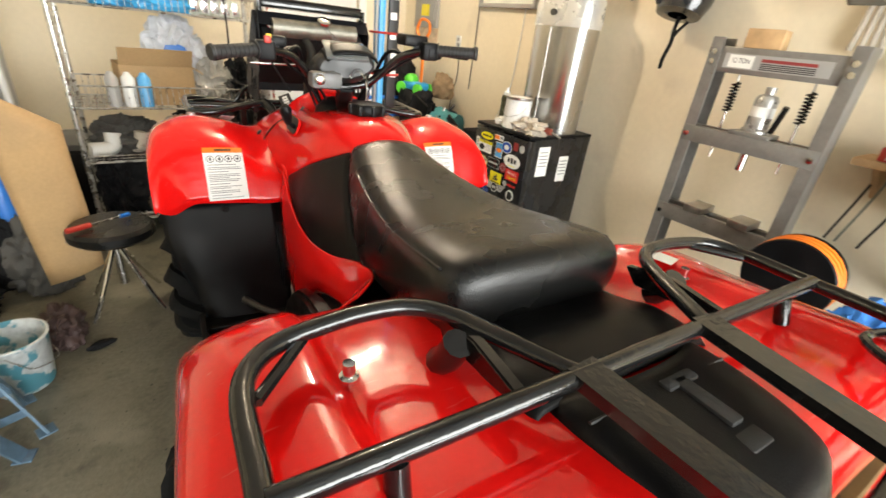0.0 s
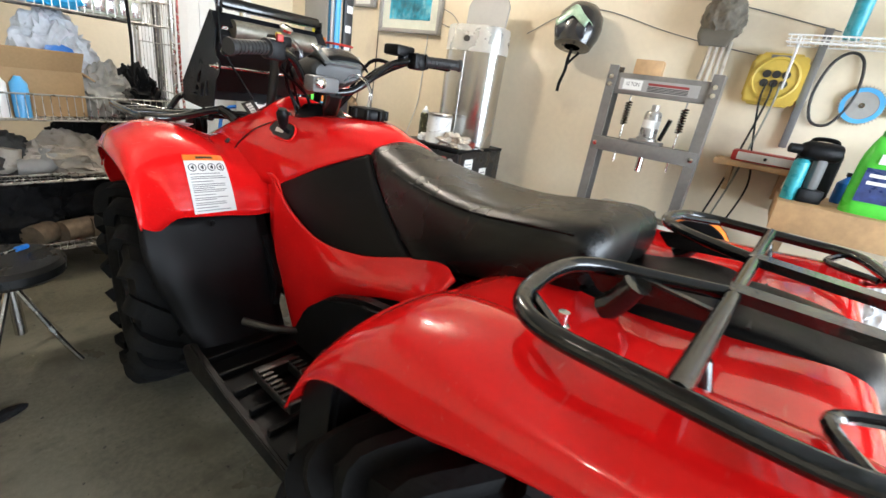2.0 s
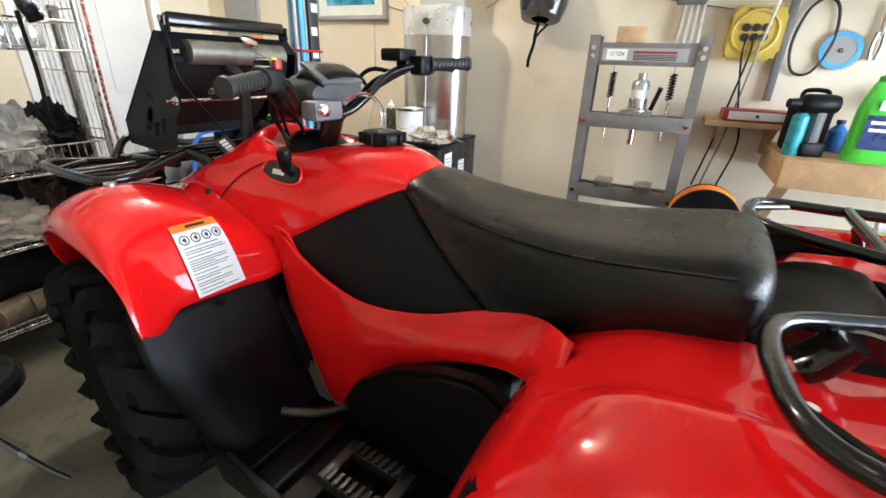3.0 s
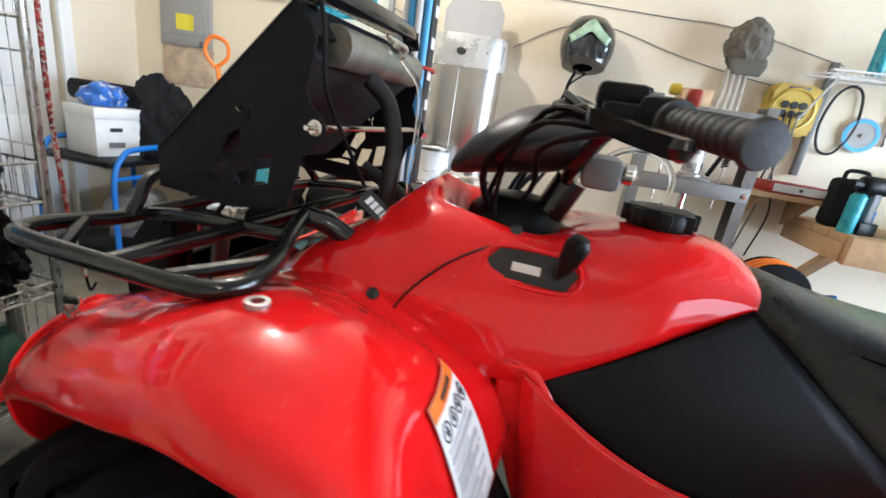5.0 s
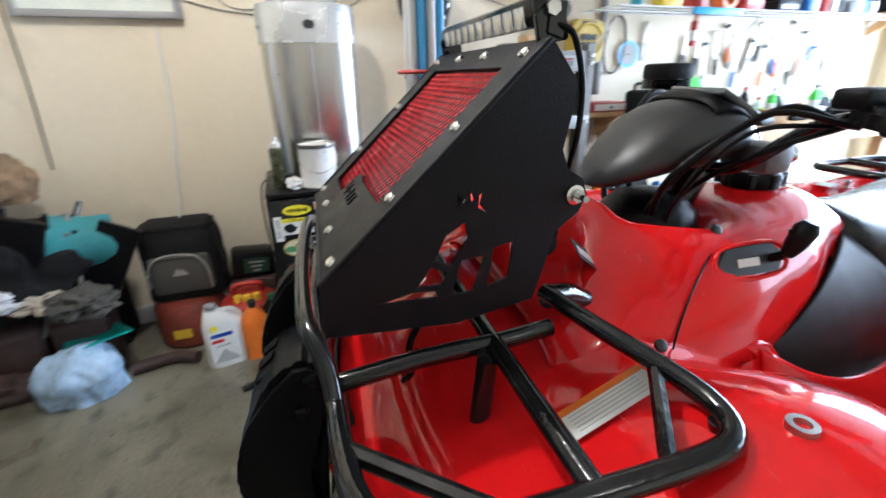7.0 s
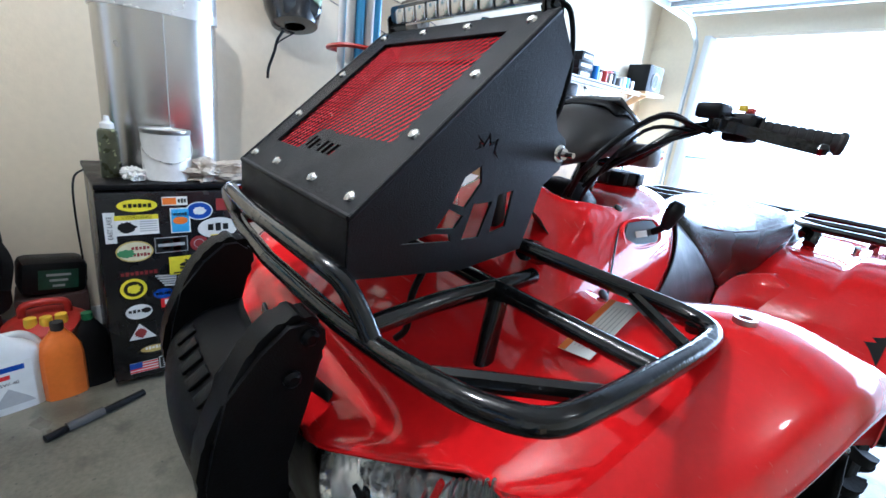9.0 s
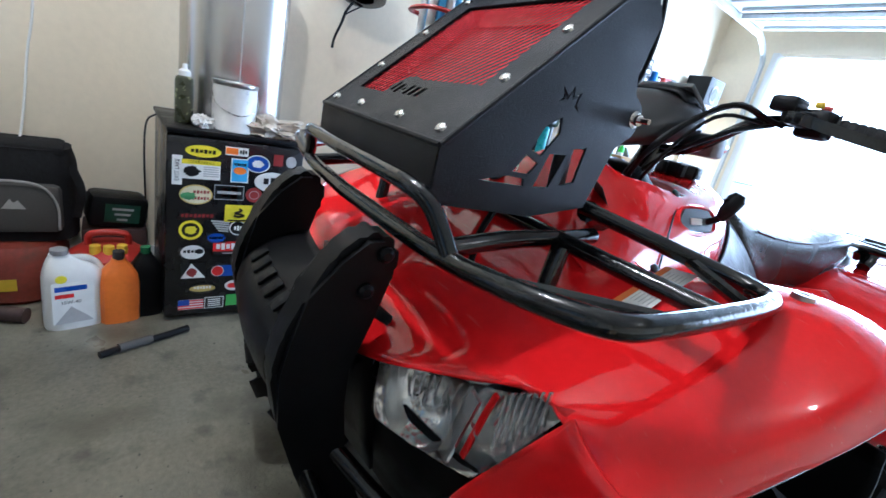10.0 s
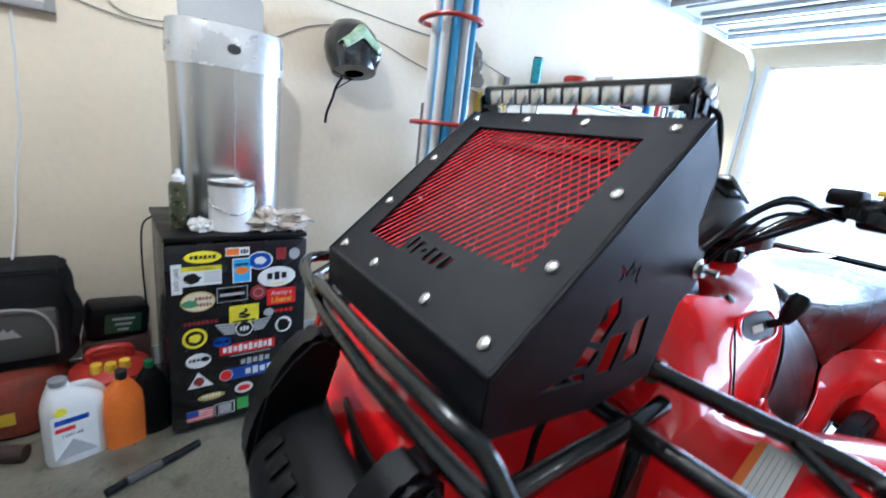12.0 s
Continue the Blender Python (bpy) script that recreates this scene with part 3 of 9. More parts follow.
    part("gear_lever", tube([(s * -0.26, 0.75, 0.42), (s * -0.36, 0.80, 0.44), (s * -0.42, 0.88, 0.45)], 0.012), DARKPEG, quad)
    part("heel_guard", prism([(0.98, 0.36), (0.92, 0.40), (0.70, 0.36), (0.34, 0.34), (0.34, 0.30), (0.95, 0.30)], 0.02, "x", s * -0.55, bev=0.004), BLACKP, quad)

# chassis and engine, in the dark under the plastics
ch = tube([(-0.13, 1.65, 0.55), (-0.15, 1.3, 0.42), (-0.16, 0.5, 0.36), (-0.14, -0.2, 0.5)], 0.022)
tube([(0.13, 1.65, 0.55), (0.15, 1.3, 0.42), (0.16, 0.5, 0.36), (0.14, -0.2, 0.5)], 0.022, bm=ch)
tube([(-0.13, 1.62, 0.72), (-0.12, 1.0, 0.80), (-0.12, 0.3, 0.76), (-0.13, -0.3, 0.78)], 0.02, bm=ch)
tube([(0.13, 1.62, 0.72), (0.12, 1.0, 0.80), (0.12, 0.3, 0.76), (0.13, -0.3, 0.78)], 0.02, bm=ch)
part("chassis", ch, STEELB, quad)
en = box_bm(0.34, 0.50, 0.36, (0, 0.62, 0.32), bev=0.03)
lathe([(0, -0.03), (0.12, -0.03), (0.13, 0.0), (0.12, 0.02), (0, 0.03)], 20, en, pose(-0.2, 0.55, 0.45, 0, -90))
ALLOY = mat("engine_alloy", (0.06, 0.06, 0.06), 0.5, 0.7, vary=0.3)
eng = part("engine", en, ALLOY, quad)
for k in range(7):
    part("cooling_fin", box_bm(0.22, 0.20, 0.012, (0, 0.72, 0.69 + 0.022 * k)), ALLOY, eng, smooth=False)
for y, z in ((1.455, 0.36), (0.0, 0.33)):
    part("axle", tube([(-0.42, y, z), (0.42, y, z)], 0.03), STEELB, quad)
    for s in (-1, 1):
        part("shock", tube([(s * 0.34, y - 0.02, z + 0.06), (s * 0.22, y - 0.04, 0.74)], 0.035), STEELB, quad)
        part("control_arm", tube([(s * 0.12, y - 0.12, 0.40), (s * 0.38, y, 0.34), (s * 0.12, y + 0.12, 0.40)], 0.016, smooth=False), STEELB, quad)


# wheels with deep mud lugs
def wheel(x, y, r, w, turn=0):
    wh = new("wheel")
    place(wh, pose(x, y, r, 0, 90 if x > 0 else -90, 0), quad)
    if turn:
        wh.matrix_basis = pose(x, y, r, 0, 0, turn) @ pose(0, 0, 0, 0, 90 if x > 0 else -90, 0)
    h = w / 2
    tb = lathe([(r * 0.50, -h * 0.80), (r * 0.60, -h * 0.98), (r * 0.78, -h), (r * 0.89, -h * 0.90), (r * 0.925, -h * 0.5), (r * 0.93, 0), (r * 0.925, h * 0.5), (r * 0.89, h * 0.90), (r * 0.78, h), (r * 0.60, h * 0.98), (r * 0.50, h * 0.80)], 40)
    N = 18
    part("tyre", tb, RUBBER, wh, "black mud tyre with deep lugs")
    for sd_ in (-1, 1):
        pts = []
        for f, zz, rr in ((0.0, 0.02, 0.965), (0.05, 0.5, 0.965), (0.10, 0.88, 0.95), (0.115, 1.03, 0.88), (0.12, 1.04, 0.76)):
            t = f * 1.9
            pts.append((r * rr * math.cos(t), r * rr * math.sin(t), sd_ * h * zz))
        first = part("tread_lug", tube(pts, 0.0, flat=(0.030, 0.052), steps=2), RUBBER, wh)
        for k in range(N):
            turn_k = pose(0, 0, 0, 0, 0, 360 * (k + (0.5 if sd_ > 0 else 0)) / N)
            if k == 0:
                first.matrix_basis = turn_k
            else:
                place(new("tread_lug", first.data), turn_k, wh)
    rb = lathe([(r * 0.50, -h * 0.7), (r * 0.53, -h * 0.85), (r * 0.52, -h * 0.6), (r * 0.46, -h * 0.3), (r * 0.44, h * 0.3), (r * 0.49, h * 0.78), (r * 0.53, h * 0.82)], 32)
    lathe([(0, h * 0.35), (r * 0.2, h * 0.38), (r * 0.28, h * 0.25), (r * 0.45, h * 0.2)], 32, rb)
    part("rim", rb, BLACKP, wh, "black steel rim")
    for k in range(4):
        t = math.pi / 4 + k * math.pi / 2
        part("lug_nut", lathe([(0.012, 0), (0.012, 0.014), (0.006, 0.018), (0, 0.018)], 6, m=pose(0.055 * math.cos(t), 0.055 * math.sin(t), h * 0.37)), CHROME, wh)
    part("hub_cap", lathe([(0.032, 0), (0.03, 0.03), (0.018, 0.04), (0, 0.042)], 16, m=pose(0, 0, h * 0.37)), CHROME, wh)


for wx in (-0.475, 0.475):
    wheel(wx, 1.455, 0.368, 0.225, -7)
    wheel(wx, 0.0, 0.335, 0.27)

# seat
SEAT = [
    [(0, 0.735, 1.008), (-0.06, 0.733, 1.002), (-0.104, 0.728, 0.984), (-0.135, 0.64, 0.90), (-0.158, 0.54, 0.82), (-0.170, 0.453, 0.760)],
    [(0, 0.70, 1.022), (-0.065, 0.698, 1.014), (-0.115, 0.69, 0.988), (-0.147, 0.615, 0.90), (-0.168, 0.52, 0.822), (-0.178, 0.436, 0.764)],
    [(0, 0.60, 0.998), (-0.085, 0.60, 0.992), (-0.135, 0.592, 0.962), (-0.156, 0.53, 0.885), (-0.172, 0.46, 0.825), (-0.178, 0.38, 0.772)],
    [(0, 0.45, 0.972), (-0.11, 0.45, 0.970), (-0.158, 0.445, 0.945), (-0.174, 0.41, 0.885), (-0.184, 0.36, 0.832), (-0.184, 0.31, 0.788)],
    [(0, 0.28, 0.966), (-0.13, 0.28, 0.966), (-0.182, 0.277, 0.946), (-0.198, 0.262, 0.900), (-0.203, 0.242, 0.852), (-0.196, 0.22, 0.812)],
    [(0, 0.13, 0.988), (-0.14, 0.13, 0.986), (-0.198, 0.13, 0.966), (-0.212, 0.12, 0.920), (-0.212, 0.115, 0.876), (-0.202, 0.11, 0.842)],
    [(0, 0.025, 1.005), (-0.14, 0.027, 1.000), (-0.200, 0.03, 0.978), (-0.215, 0.035, 0.930), (-0.213, 0.035, 0.890), (-0.200, 0.035, 0.862)],
    [(0, -0.022, 0.990), (-0.13, -0.02, 0.985), (-0.188, -0.012, 0.962), (-0.206, -0.002, 0.926), (-0.205, 0.0, 0.892), (-0.195, 0.0, 0.868)],
    [(0, -0.036, 0.935), (-0.12, -0.033, 0.932), (-0.175, -0.024, 0.920), (-0.194, -0.012, 0.903), (-0.194, -0.006, 0.886), (-0.186, -0.004, 0.870)],
    [(0, -0.02, 0.875), (-0.11, -0.02, 0.875), (-0.16, -0.015, 0.875), (-0.18, -0.008, 0.874), (-0.18, 0, 0.873), (-0.175, 0, 0.870)],
]
seat = part("seat", loft([sym(r) for r in SEAT], 4, 4), VINYL, quad, "glossy black vinyl seat, dished in the middle")
for s in (-1, 1):
    sm = spline([(s * p[0], p[1], p[2] + 0.002) for p in ((-0.137, 0.592, 0.960), (-0.160, 0.445, 0.944), (-0.184, 0.277, 0.945), (-0.200, 0.13, 0.965), (-0.202, 0.03, 0.977))], 3)
    part("seat_piping", tube([tuple(p) for p in sm], 0.0028, 6, smooth=False), VINYL, seat)

# rear deck, tool lid, latch and tail light
rows = []
for y, z, w in ((0.0, 0.882, 0.20), (-0.06, 0.892, 0.205), (-0.12, 0.912, 0.205), (-0.20, 0.915, 0.20), (-0.225, 0.902, 0.20)):
    rows.append(sym([(0, y, z), (-w * 0.6, y, z), (-w * 0.9, y, z - 0.006), (-w, y, z - 0.03), (-w - 0.01, y, z - 0.07)]))
part("rear_deck", loft(rows, 4, 3), BLACKP, quad, "matt black plastic deck behind the seat", solid=0.004)
rows = []
for y, z, w in ((-0.215, 0.910, 0.165), (-0.28, 0.912, 0.165), (-0.36, 0.908, 0.16), (-0.425, 0.895, 0.15), (-0.452, 0.85, 0.14)):
    rows.append(sym([(0, y - 0.02, z), (-w * 0.5, y - 0.015, z), (-w * 0.88, y, z - 0.004), (-w, y, z - 0.02), (-w, y, z - 0.06)]))
part("tool_lid", loft(rows, 4, 3), BLACKP, quad, "black tool box lid", solid=0.004)
lt = box_bm(0.028, 0.09, 0.012, (0.03, -0.31, 0.905), bev=0.004)
box_bm(0.07, 0.02, 0.012, (0.03, -0.27, 0.905), lt, bev=0.004)
box_bm(0.05, 0.03, 0.012, (0.03, -0.375, 0.898), lt, bev=0.004)
part("latch", lt, GRIPR, quad, "black rubber latch strap")
part("lid_groove", tube([(-0.15, -0.268, 0.9085), (0.15, -0.268, 0.9085)], 0.003, 6), INK, quad)
part("tail_light", box_bm(0.16, 0.03, 0.05, (0, -0.435, 0.83), bev=0.012), mat("tail_lens_red", (0.40, 0.01, 0.01), 0.15, coat=0.6), quad, "red tail light lens")
part("exhaust", tube([(0.20, 0.1, 0.62), (0.22, -0.15, 0.66), (0.22, -0.45, 0.68)], 0.07, 16), BLACKP, quad)

# stubs and fender bolts
for s in (-1, 1):
    b = lathe([(0.014, 0), (0.014, 0.008), (0.009, 0.009), (0.009, 0.03), (0, 0.03)], 12, m=pose(s * 0.384, -0.056, 0.886))
    part("bolt", b, CHROME, quad, "bare steel bolt without its nut")
    b = lathe([(0.022, 0), (0.022, 0.004), (0.014, 0.005), (0.014, 0.014), (0.008, 0.014), (0.008, 0.004), (0, 0.004)], 14, m=pose(s * 0.484, 1.332, 0.964))
    part("bolt", b, STEEL, quad, "hollow fender bolt with washer")
    for x, y, z in ((0.148, 1.106, 1.036), (0.266, 1.295, 0.915)):
        part("screw", lathe([(0.010, -0.002), (0.010, 0.003), (0.006, 0.005), (0, 0.004)], 12, m=pose(s * x, y, z, 0, s * 45)), INK, quad)

# shifter slot and lever
sl = prism([(1.14, 0.0), (1.12, 0.026), (1.02, 0.028), (0.995, 0.006), (1.01, -0.022), (1.12, -0.024)], 0.008, "x", 0, bev=0.002)
part("shift_slot", sl, INK, quad, m=pose(-0.1915, 0, 0.990, 0, 25, 0))
part("slot_rim", tube([(0, 1.142, 0.0), (0, 1.12, 0.028), (0, 1.02, 0.030), (0, 0.992, 0.006), (0, 1.01, -0.024), (0, 1.12, -0.026)], 0.004, 6, closed=True), RED, quad, m=pose(-0.1935, 0, 0.990, 0, 25, 0))
part("gate_plate", box_bm(0.002, 0.045, 0.014, (0, 1.075, -0.006), bev=0.0006), PAPER, quad, "bright gate plate in the shift slot", m=pose(-0.1965, 0, 0.990, 0, 25, 0))
sh = tube([(-0.175, 1.03, 0.98), (-0.215, 1.022, 1.01), (-0.215, 1.02, 1.05)], 0.008)
lathe([(0, -0.005), (0.010, 0), (0.016, 0.02), (0.019, 0.05), (0.012, 0.062), (0, 0.064)], 12, sh, pose(-0.215, 1.022, 1.005, 15, -12))
part("shift_lever", sh, BLACKP, quad, "black shift lever knob")
# fuel cap and vent hose
cap = lathe([(0.052, 0), (0.056, 0.006), (0.056, 0.026), (0.050, 0.034), (0.02, 0.037), (0, 0.037)], 24, m=pose(0.0, 0.877, 1.064))
capo = part("fuel_cap", cap, BLACKP, quad, "black ribbed fuel cap")
for k in range(8):
    t = k * math.pi / 4
    part("cap_rib", box_bm(0.012, 0.022, 0.03, (0.054 * math.cos(t), 0.877 + 0.054 * math.sin(t), 1.066), bev=0.003), BLACKP, capo)
part("vent_hose", tube([(0, 0.877, 1.10), (0.0, 0.875, 1.15), (-0.005, 0.91, 1.185), (-0.01, 0.96, 1.185), (-0.01, 1.0, 1.16)], 0.0055, 8), CLEARP, quad, "clear fuel vent hose")

# steering: stem, bars, pod, grips, levers
TURNQ = pose(-0.02, 1.02, 0, 0, 0, -6)
def st(p):
    w = abs(p[0])
    x = p[0] if w < 0.12 else math.copysign(0.12 + (w - 0.12) * 0.82, p[0])
    return tuple(TURNQ @ Vector((x, p[1] - 1.02, p[2] + 0.016 * min(1, w / 0.3) + 0.075 * x)))
def sts(pts):
    return [st(p) for p in pts]
part("steering_stem", tube(sts([(0, 1.16, 0.80), (0, 1.08, 1.02), (0, 1.04, 1.12)]), 0.03), STEELB, quad)
bars = tube(sts([(-0.45, 0.86, 1.228), (-0.30, 0.925, 1.232), (-0.19, 0.985, 1.215), (-0.11, 1.03, 1.15), (-0.05, 1.04, 1.125), (0.05, 1.04, 1.125), (0.11, 1.03, 1.15), (0.19, 0.985, 1.215), (0.30, 0.925, 1.232), (0.45, 0.86, 1.228)]), 0.0115, 12)
part("handlebar", bars, STEELB, quad, "black bent steel handlebar")
for s in (-1, 1):
    a, b = Vector(st((s * 0.455, 0.858, 1.228))), Vector(st((s * 0.315, 0.918, 1.232)))
    d = (b - a).normalized()
    L = (b - a).length
    q = d.to_track_quat("Z", "Y").to_matrix().to_4x4()
    prof = [(0, -0.006), (0.020, -0.004), (0.022, 0.004)]
    for k in range(9):
        z = 0.008 + k * (L - 0.012) / 9
        prof += [(0.0178, z), (0.0178, z + 0.0095), (0.0160, z + 0.010), (0.0160, z + 0.0125)]
    prof += [(0.024, L - 0.004), (0.024, L), (0.012, L + 0.001)]
    part("grip", lathe(prof, 18, m=Matrix.Translation(a) @ q), GRIPR, quad, "ribbed black rubber grip")
    # switch block, brake perch, lever
    c = Vector(st((s * 0.285, 0.932, 1.232)))
    blk = box_bm(0.055, 0.05, 0.055, (0, 0, -0.03), bev=0.01)
    box_bm(0.03, 0.07, 0.03, (s * -0.005, 0.03, -0.015), blk, bev=0.008)
    part("switch_block", blk, BLACKP, quad, m=Matrix.Translation(c) @ pose(0, 0, 0, 0, 0, -6))
    part("brake_perch", tube(sts([(s * 0.25, 0.95, 1.235), (s * 0.265, 1.0, 1.235)]), 0.016), BLACKP, quad)
    lv = tube(sts([(s * 0.262, 1.0, 1.232), (s * 0.30, 1.005, 1.228), (s * 0.37, 0.965, 1.220), (s * 0.44, 0.915, 1.214)]), 0.0, flat=(0.012, 0.020))
    lathe([(0, -0.012), (0.009, -0.009), (0.0125, 0), (0.009, 0.009), (0, 0.012)], 12, lv, Matrix.Translation(st((s * 0.445, 0.912, 1.214))))
    part("brake_lever", lv, STEELB, quad, "bent brake lever")
part("kill_switch", box_bm(0.018, 0.014, 0.02, st((-0.278, 0.905, 1.250)), bev=0.004), REDP, quad, "red stop button")
part("yellow_button", box_bm(0.015, 0.012, 0.012, st((-0.272, 0.925, 1.262)), bev=0.003), YELLOW, quad)
rv = box_bm(0.085, 0.075, 0.035, st((0.235, 0.985, 1.245)), bev=0.008)
part("master_cylinder", rv, BLACKP, quad, "square black brake fluid reservoir")
part("master_cylinder", box_bm(0.05, 0.06, 0.03, st((-0.24, 0.98, 1.24)), bev=0.008), BLACKP, quad)
part("throttle_box", box_bm(0.055, 0.06, 0.04, st((0.30, 0.935, 1.205)), bev=0.01), BLACKP, quad)
# pod
rows = []
for y, zc, w, h in ((1.272, 1.100, 0.012, 0.008), (1.255, 1.112, 0.055, 0.028), (1.21, 1.138, 0.090, 0.052), (1.15, 1.162, 0.105, 0.070), (1.08, 1.175, 0.108, 0.070), (1.03, 1.185, 0.10, 0.055), (1.012, 1.185, 0.085, 0.040)):
    rows.append([st((w * math.cos(t), y, zc + h * math.sin(t) * (1.0 if math.sin(t) > 0 else 0.7))) for t in [2 * math.pi * k / 12 for k in range(12)]])
part("headlight_pod", loft(rows, 4, 2, closed=True, caps=True), mat("pod_plastic", (0.024, 0.024, 0.024), 0.42, vary=0.2, scale=20, fine=200, bump=0.08, bump_scale=300), quad, "dark rounded handlebar pod")
dsp = box_bm(0.14, 0.10, 0.012, (0, 0, 0), bev=0.004)
part("dash_display", dsp, mat("display_glass", (0.10, 0.11, 0.11), 0.12, coat=0.5), quad, "grey dash display", m=Matrix.Translation(st((0, 1.035, 1.232))) @ pose(0, 0, 0, 28, 0, -6))
part("dash_hood", loft([sym([(x, y + 0, z) for x, y, z in r]) for r in ([(0, 1.10, 1.247), (-0.06, 1.10, 1.244), (-0.09, 1.095, 1.225)], [(0, 1.06, 1.262), (-0.06, 1.06, 1.257), (-0.095, 1.055, 1.23)], [(0, 0.995, 1.235), (-0.06, 0.995, 1.228), (-0.09, 1.0, 1.205)])], 3, 3), BLACKP, quad, solid=0.006)
part("ignition_plate", box_bm(0.10, 0.06, 0.05, st((-0.075, 0.99, 1.125)), bev=0.012), GREYP, quad, "grey ignition switch cover")
key = lathe([(0.016, 0), (0.016, 0.012), (0.010, 0.016), (0, 0.016)], 14, m=Matrix.Translation(st((-0.10, 0.955, 1.155))) @ pose(0, 0, 0, 90))
part("ignition_switch", key, CHROME, quad, "bright ignition lock")
rnd = random.Random(4)
for k in range(9):
    s = -1 if k % 2 else 1
    x0 = s * rnd.uniform(0.20, 0.28)
    pts = sts([(x0, 0.97, 1.215), (s * rnd.uniform(0.14, 0.2), rnd.uniform(1.02, 1.10), rnd.uniform(1.16, 1.24)), (s * rnd.uniform(0.04, 0.12), rnd.uniform(1.08, 1.18), rnd.uniform(1.06, 1.14)), (s * rnd.uniform(0.02, 0.08), rnd.uniform(1.12, 1.2), 0.98)])
    part("control_cable", tube(pts, rnd.choice((0.004, 0.005, 0.0065)), 8), BLACKP, quad)
part("stem_cover", lathe([(0.10, -0.02), (0.105, 0.02), (0.09, 0.07), (0.06, 0.10), (0, 0.11)], 20, m=pose(0, 1.13, 0.97, 0, 0, 0)), BLACKP, quad)

# rear rack
RZ = 0.952
for s in (-1, 1):
    loop = [(s * x, y, z) for x, y, z in ((0.145, -0.225, RZ), (0.192, -0.128, RZ), (0.235, -0.052, RZ + 0.002), (0.285, -0.016, RZ + 0.003), (0.345, -0.008, RZ + 0.003), (0.40, -0.012, RZ + 0.002), (0.455, -0.022, RZ), (0.495, -0.045, RZ - 0.002), (0.518, -0.095, RZ - 0.003),
                                        (0.520, -0.20, RZ - 0.003), (0.520, -0.32, RZ - 0.002), (0.512, -0.385, RZ), (0.478, -0.425, RZ), (0.40, -0.448, RZ), (0.22, -0.482, RZ), (0.0, -0.492, RZ))]
    part("rack_tube", tube(loop, 0.0135, 12, 4), STEELB, quad, "bent glossy black rear rack tube")
    part("rack_bar", tube([(s * 0.138, -0.222, RZ + 0.004), (s * 0.112, -0.488, RZ)], 0, flat=(0.050, 0.018), smooth=False), STEELB, quad, "flat black rack bar")
    part("rack_strut", tube([(s * 0.435, -0.022, RZ - 0.006), (s * 0.505, -0.105, RZ - 0.008)], 0.008, 8), STEELB, quad)
    part("rack_strut", tube([(s * 0.505, -0.39, RZ - 0.006), (s * 0.40, -0.36, RZ - 0.012), (s * 0.33, -0.445, RZ - 0.01)], 0.008, 8), STEELB, quad)
    part("rack_foot", tube([(s * 0.25, -0.11, RZ - 0.005), (s * 0.25, -0.09, RZ - 0.045), (s * 0.25, -0.07, 0.885)], 0.022, 10), STEELB, quad)
    part("rack_foot", tube([(s * 0.40, -0.235, RZ - 0.01), (s * 0.40, -0.25, 0.895)], 0.014, 10), STEELB, quad)
    part("rack_bracket", prism([(-0.02, 0.935), (-0.12, 0.955), (-0.22, 0.945), (-0.22, 0.925), (-0.05, 0.905)], 0.02, "x", s * 0.225, bev=0.003), STEELB, quad)
part("rack_tube", tube([(-0.518, -0.232, RZ), (0.518, -0.232, RZ)], 0.0135, 12), STEELB, quad, "straight black cross tube")
tg = tube([(0.30, -0.47, RZ), (0.46, -0.44, 0.90)], 0.009, 8)
part("rack_strut", tg, STEELB, quad)

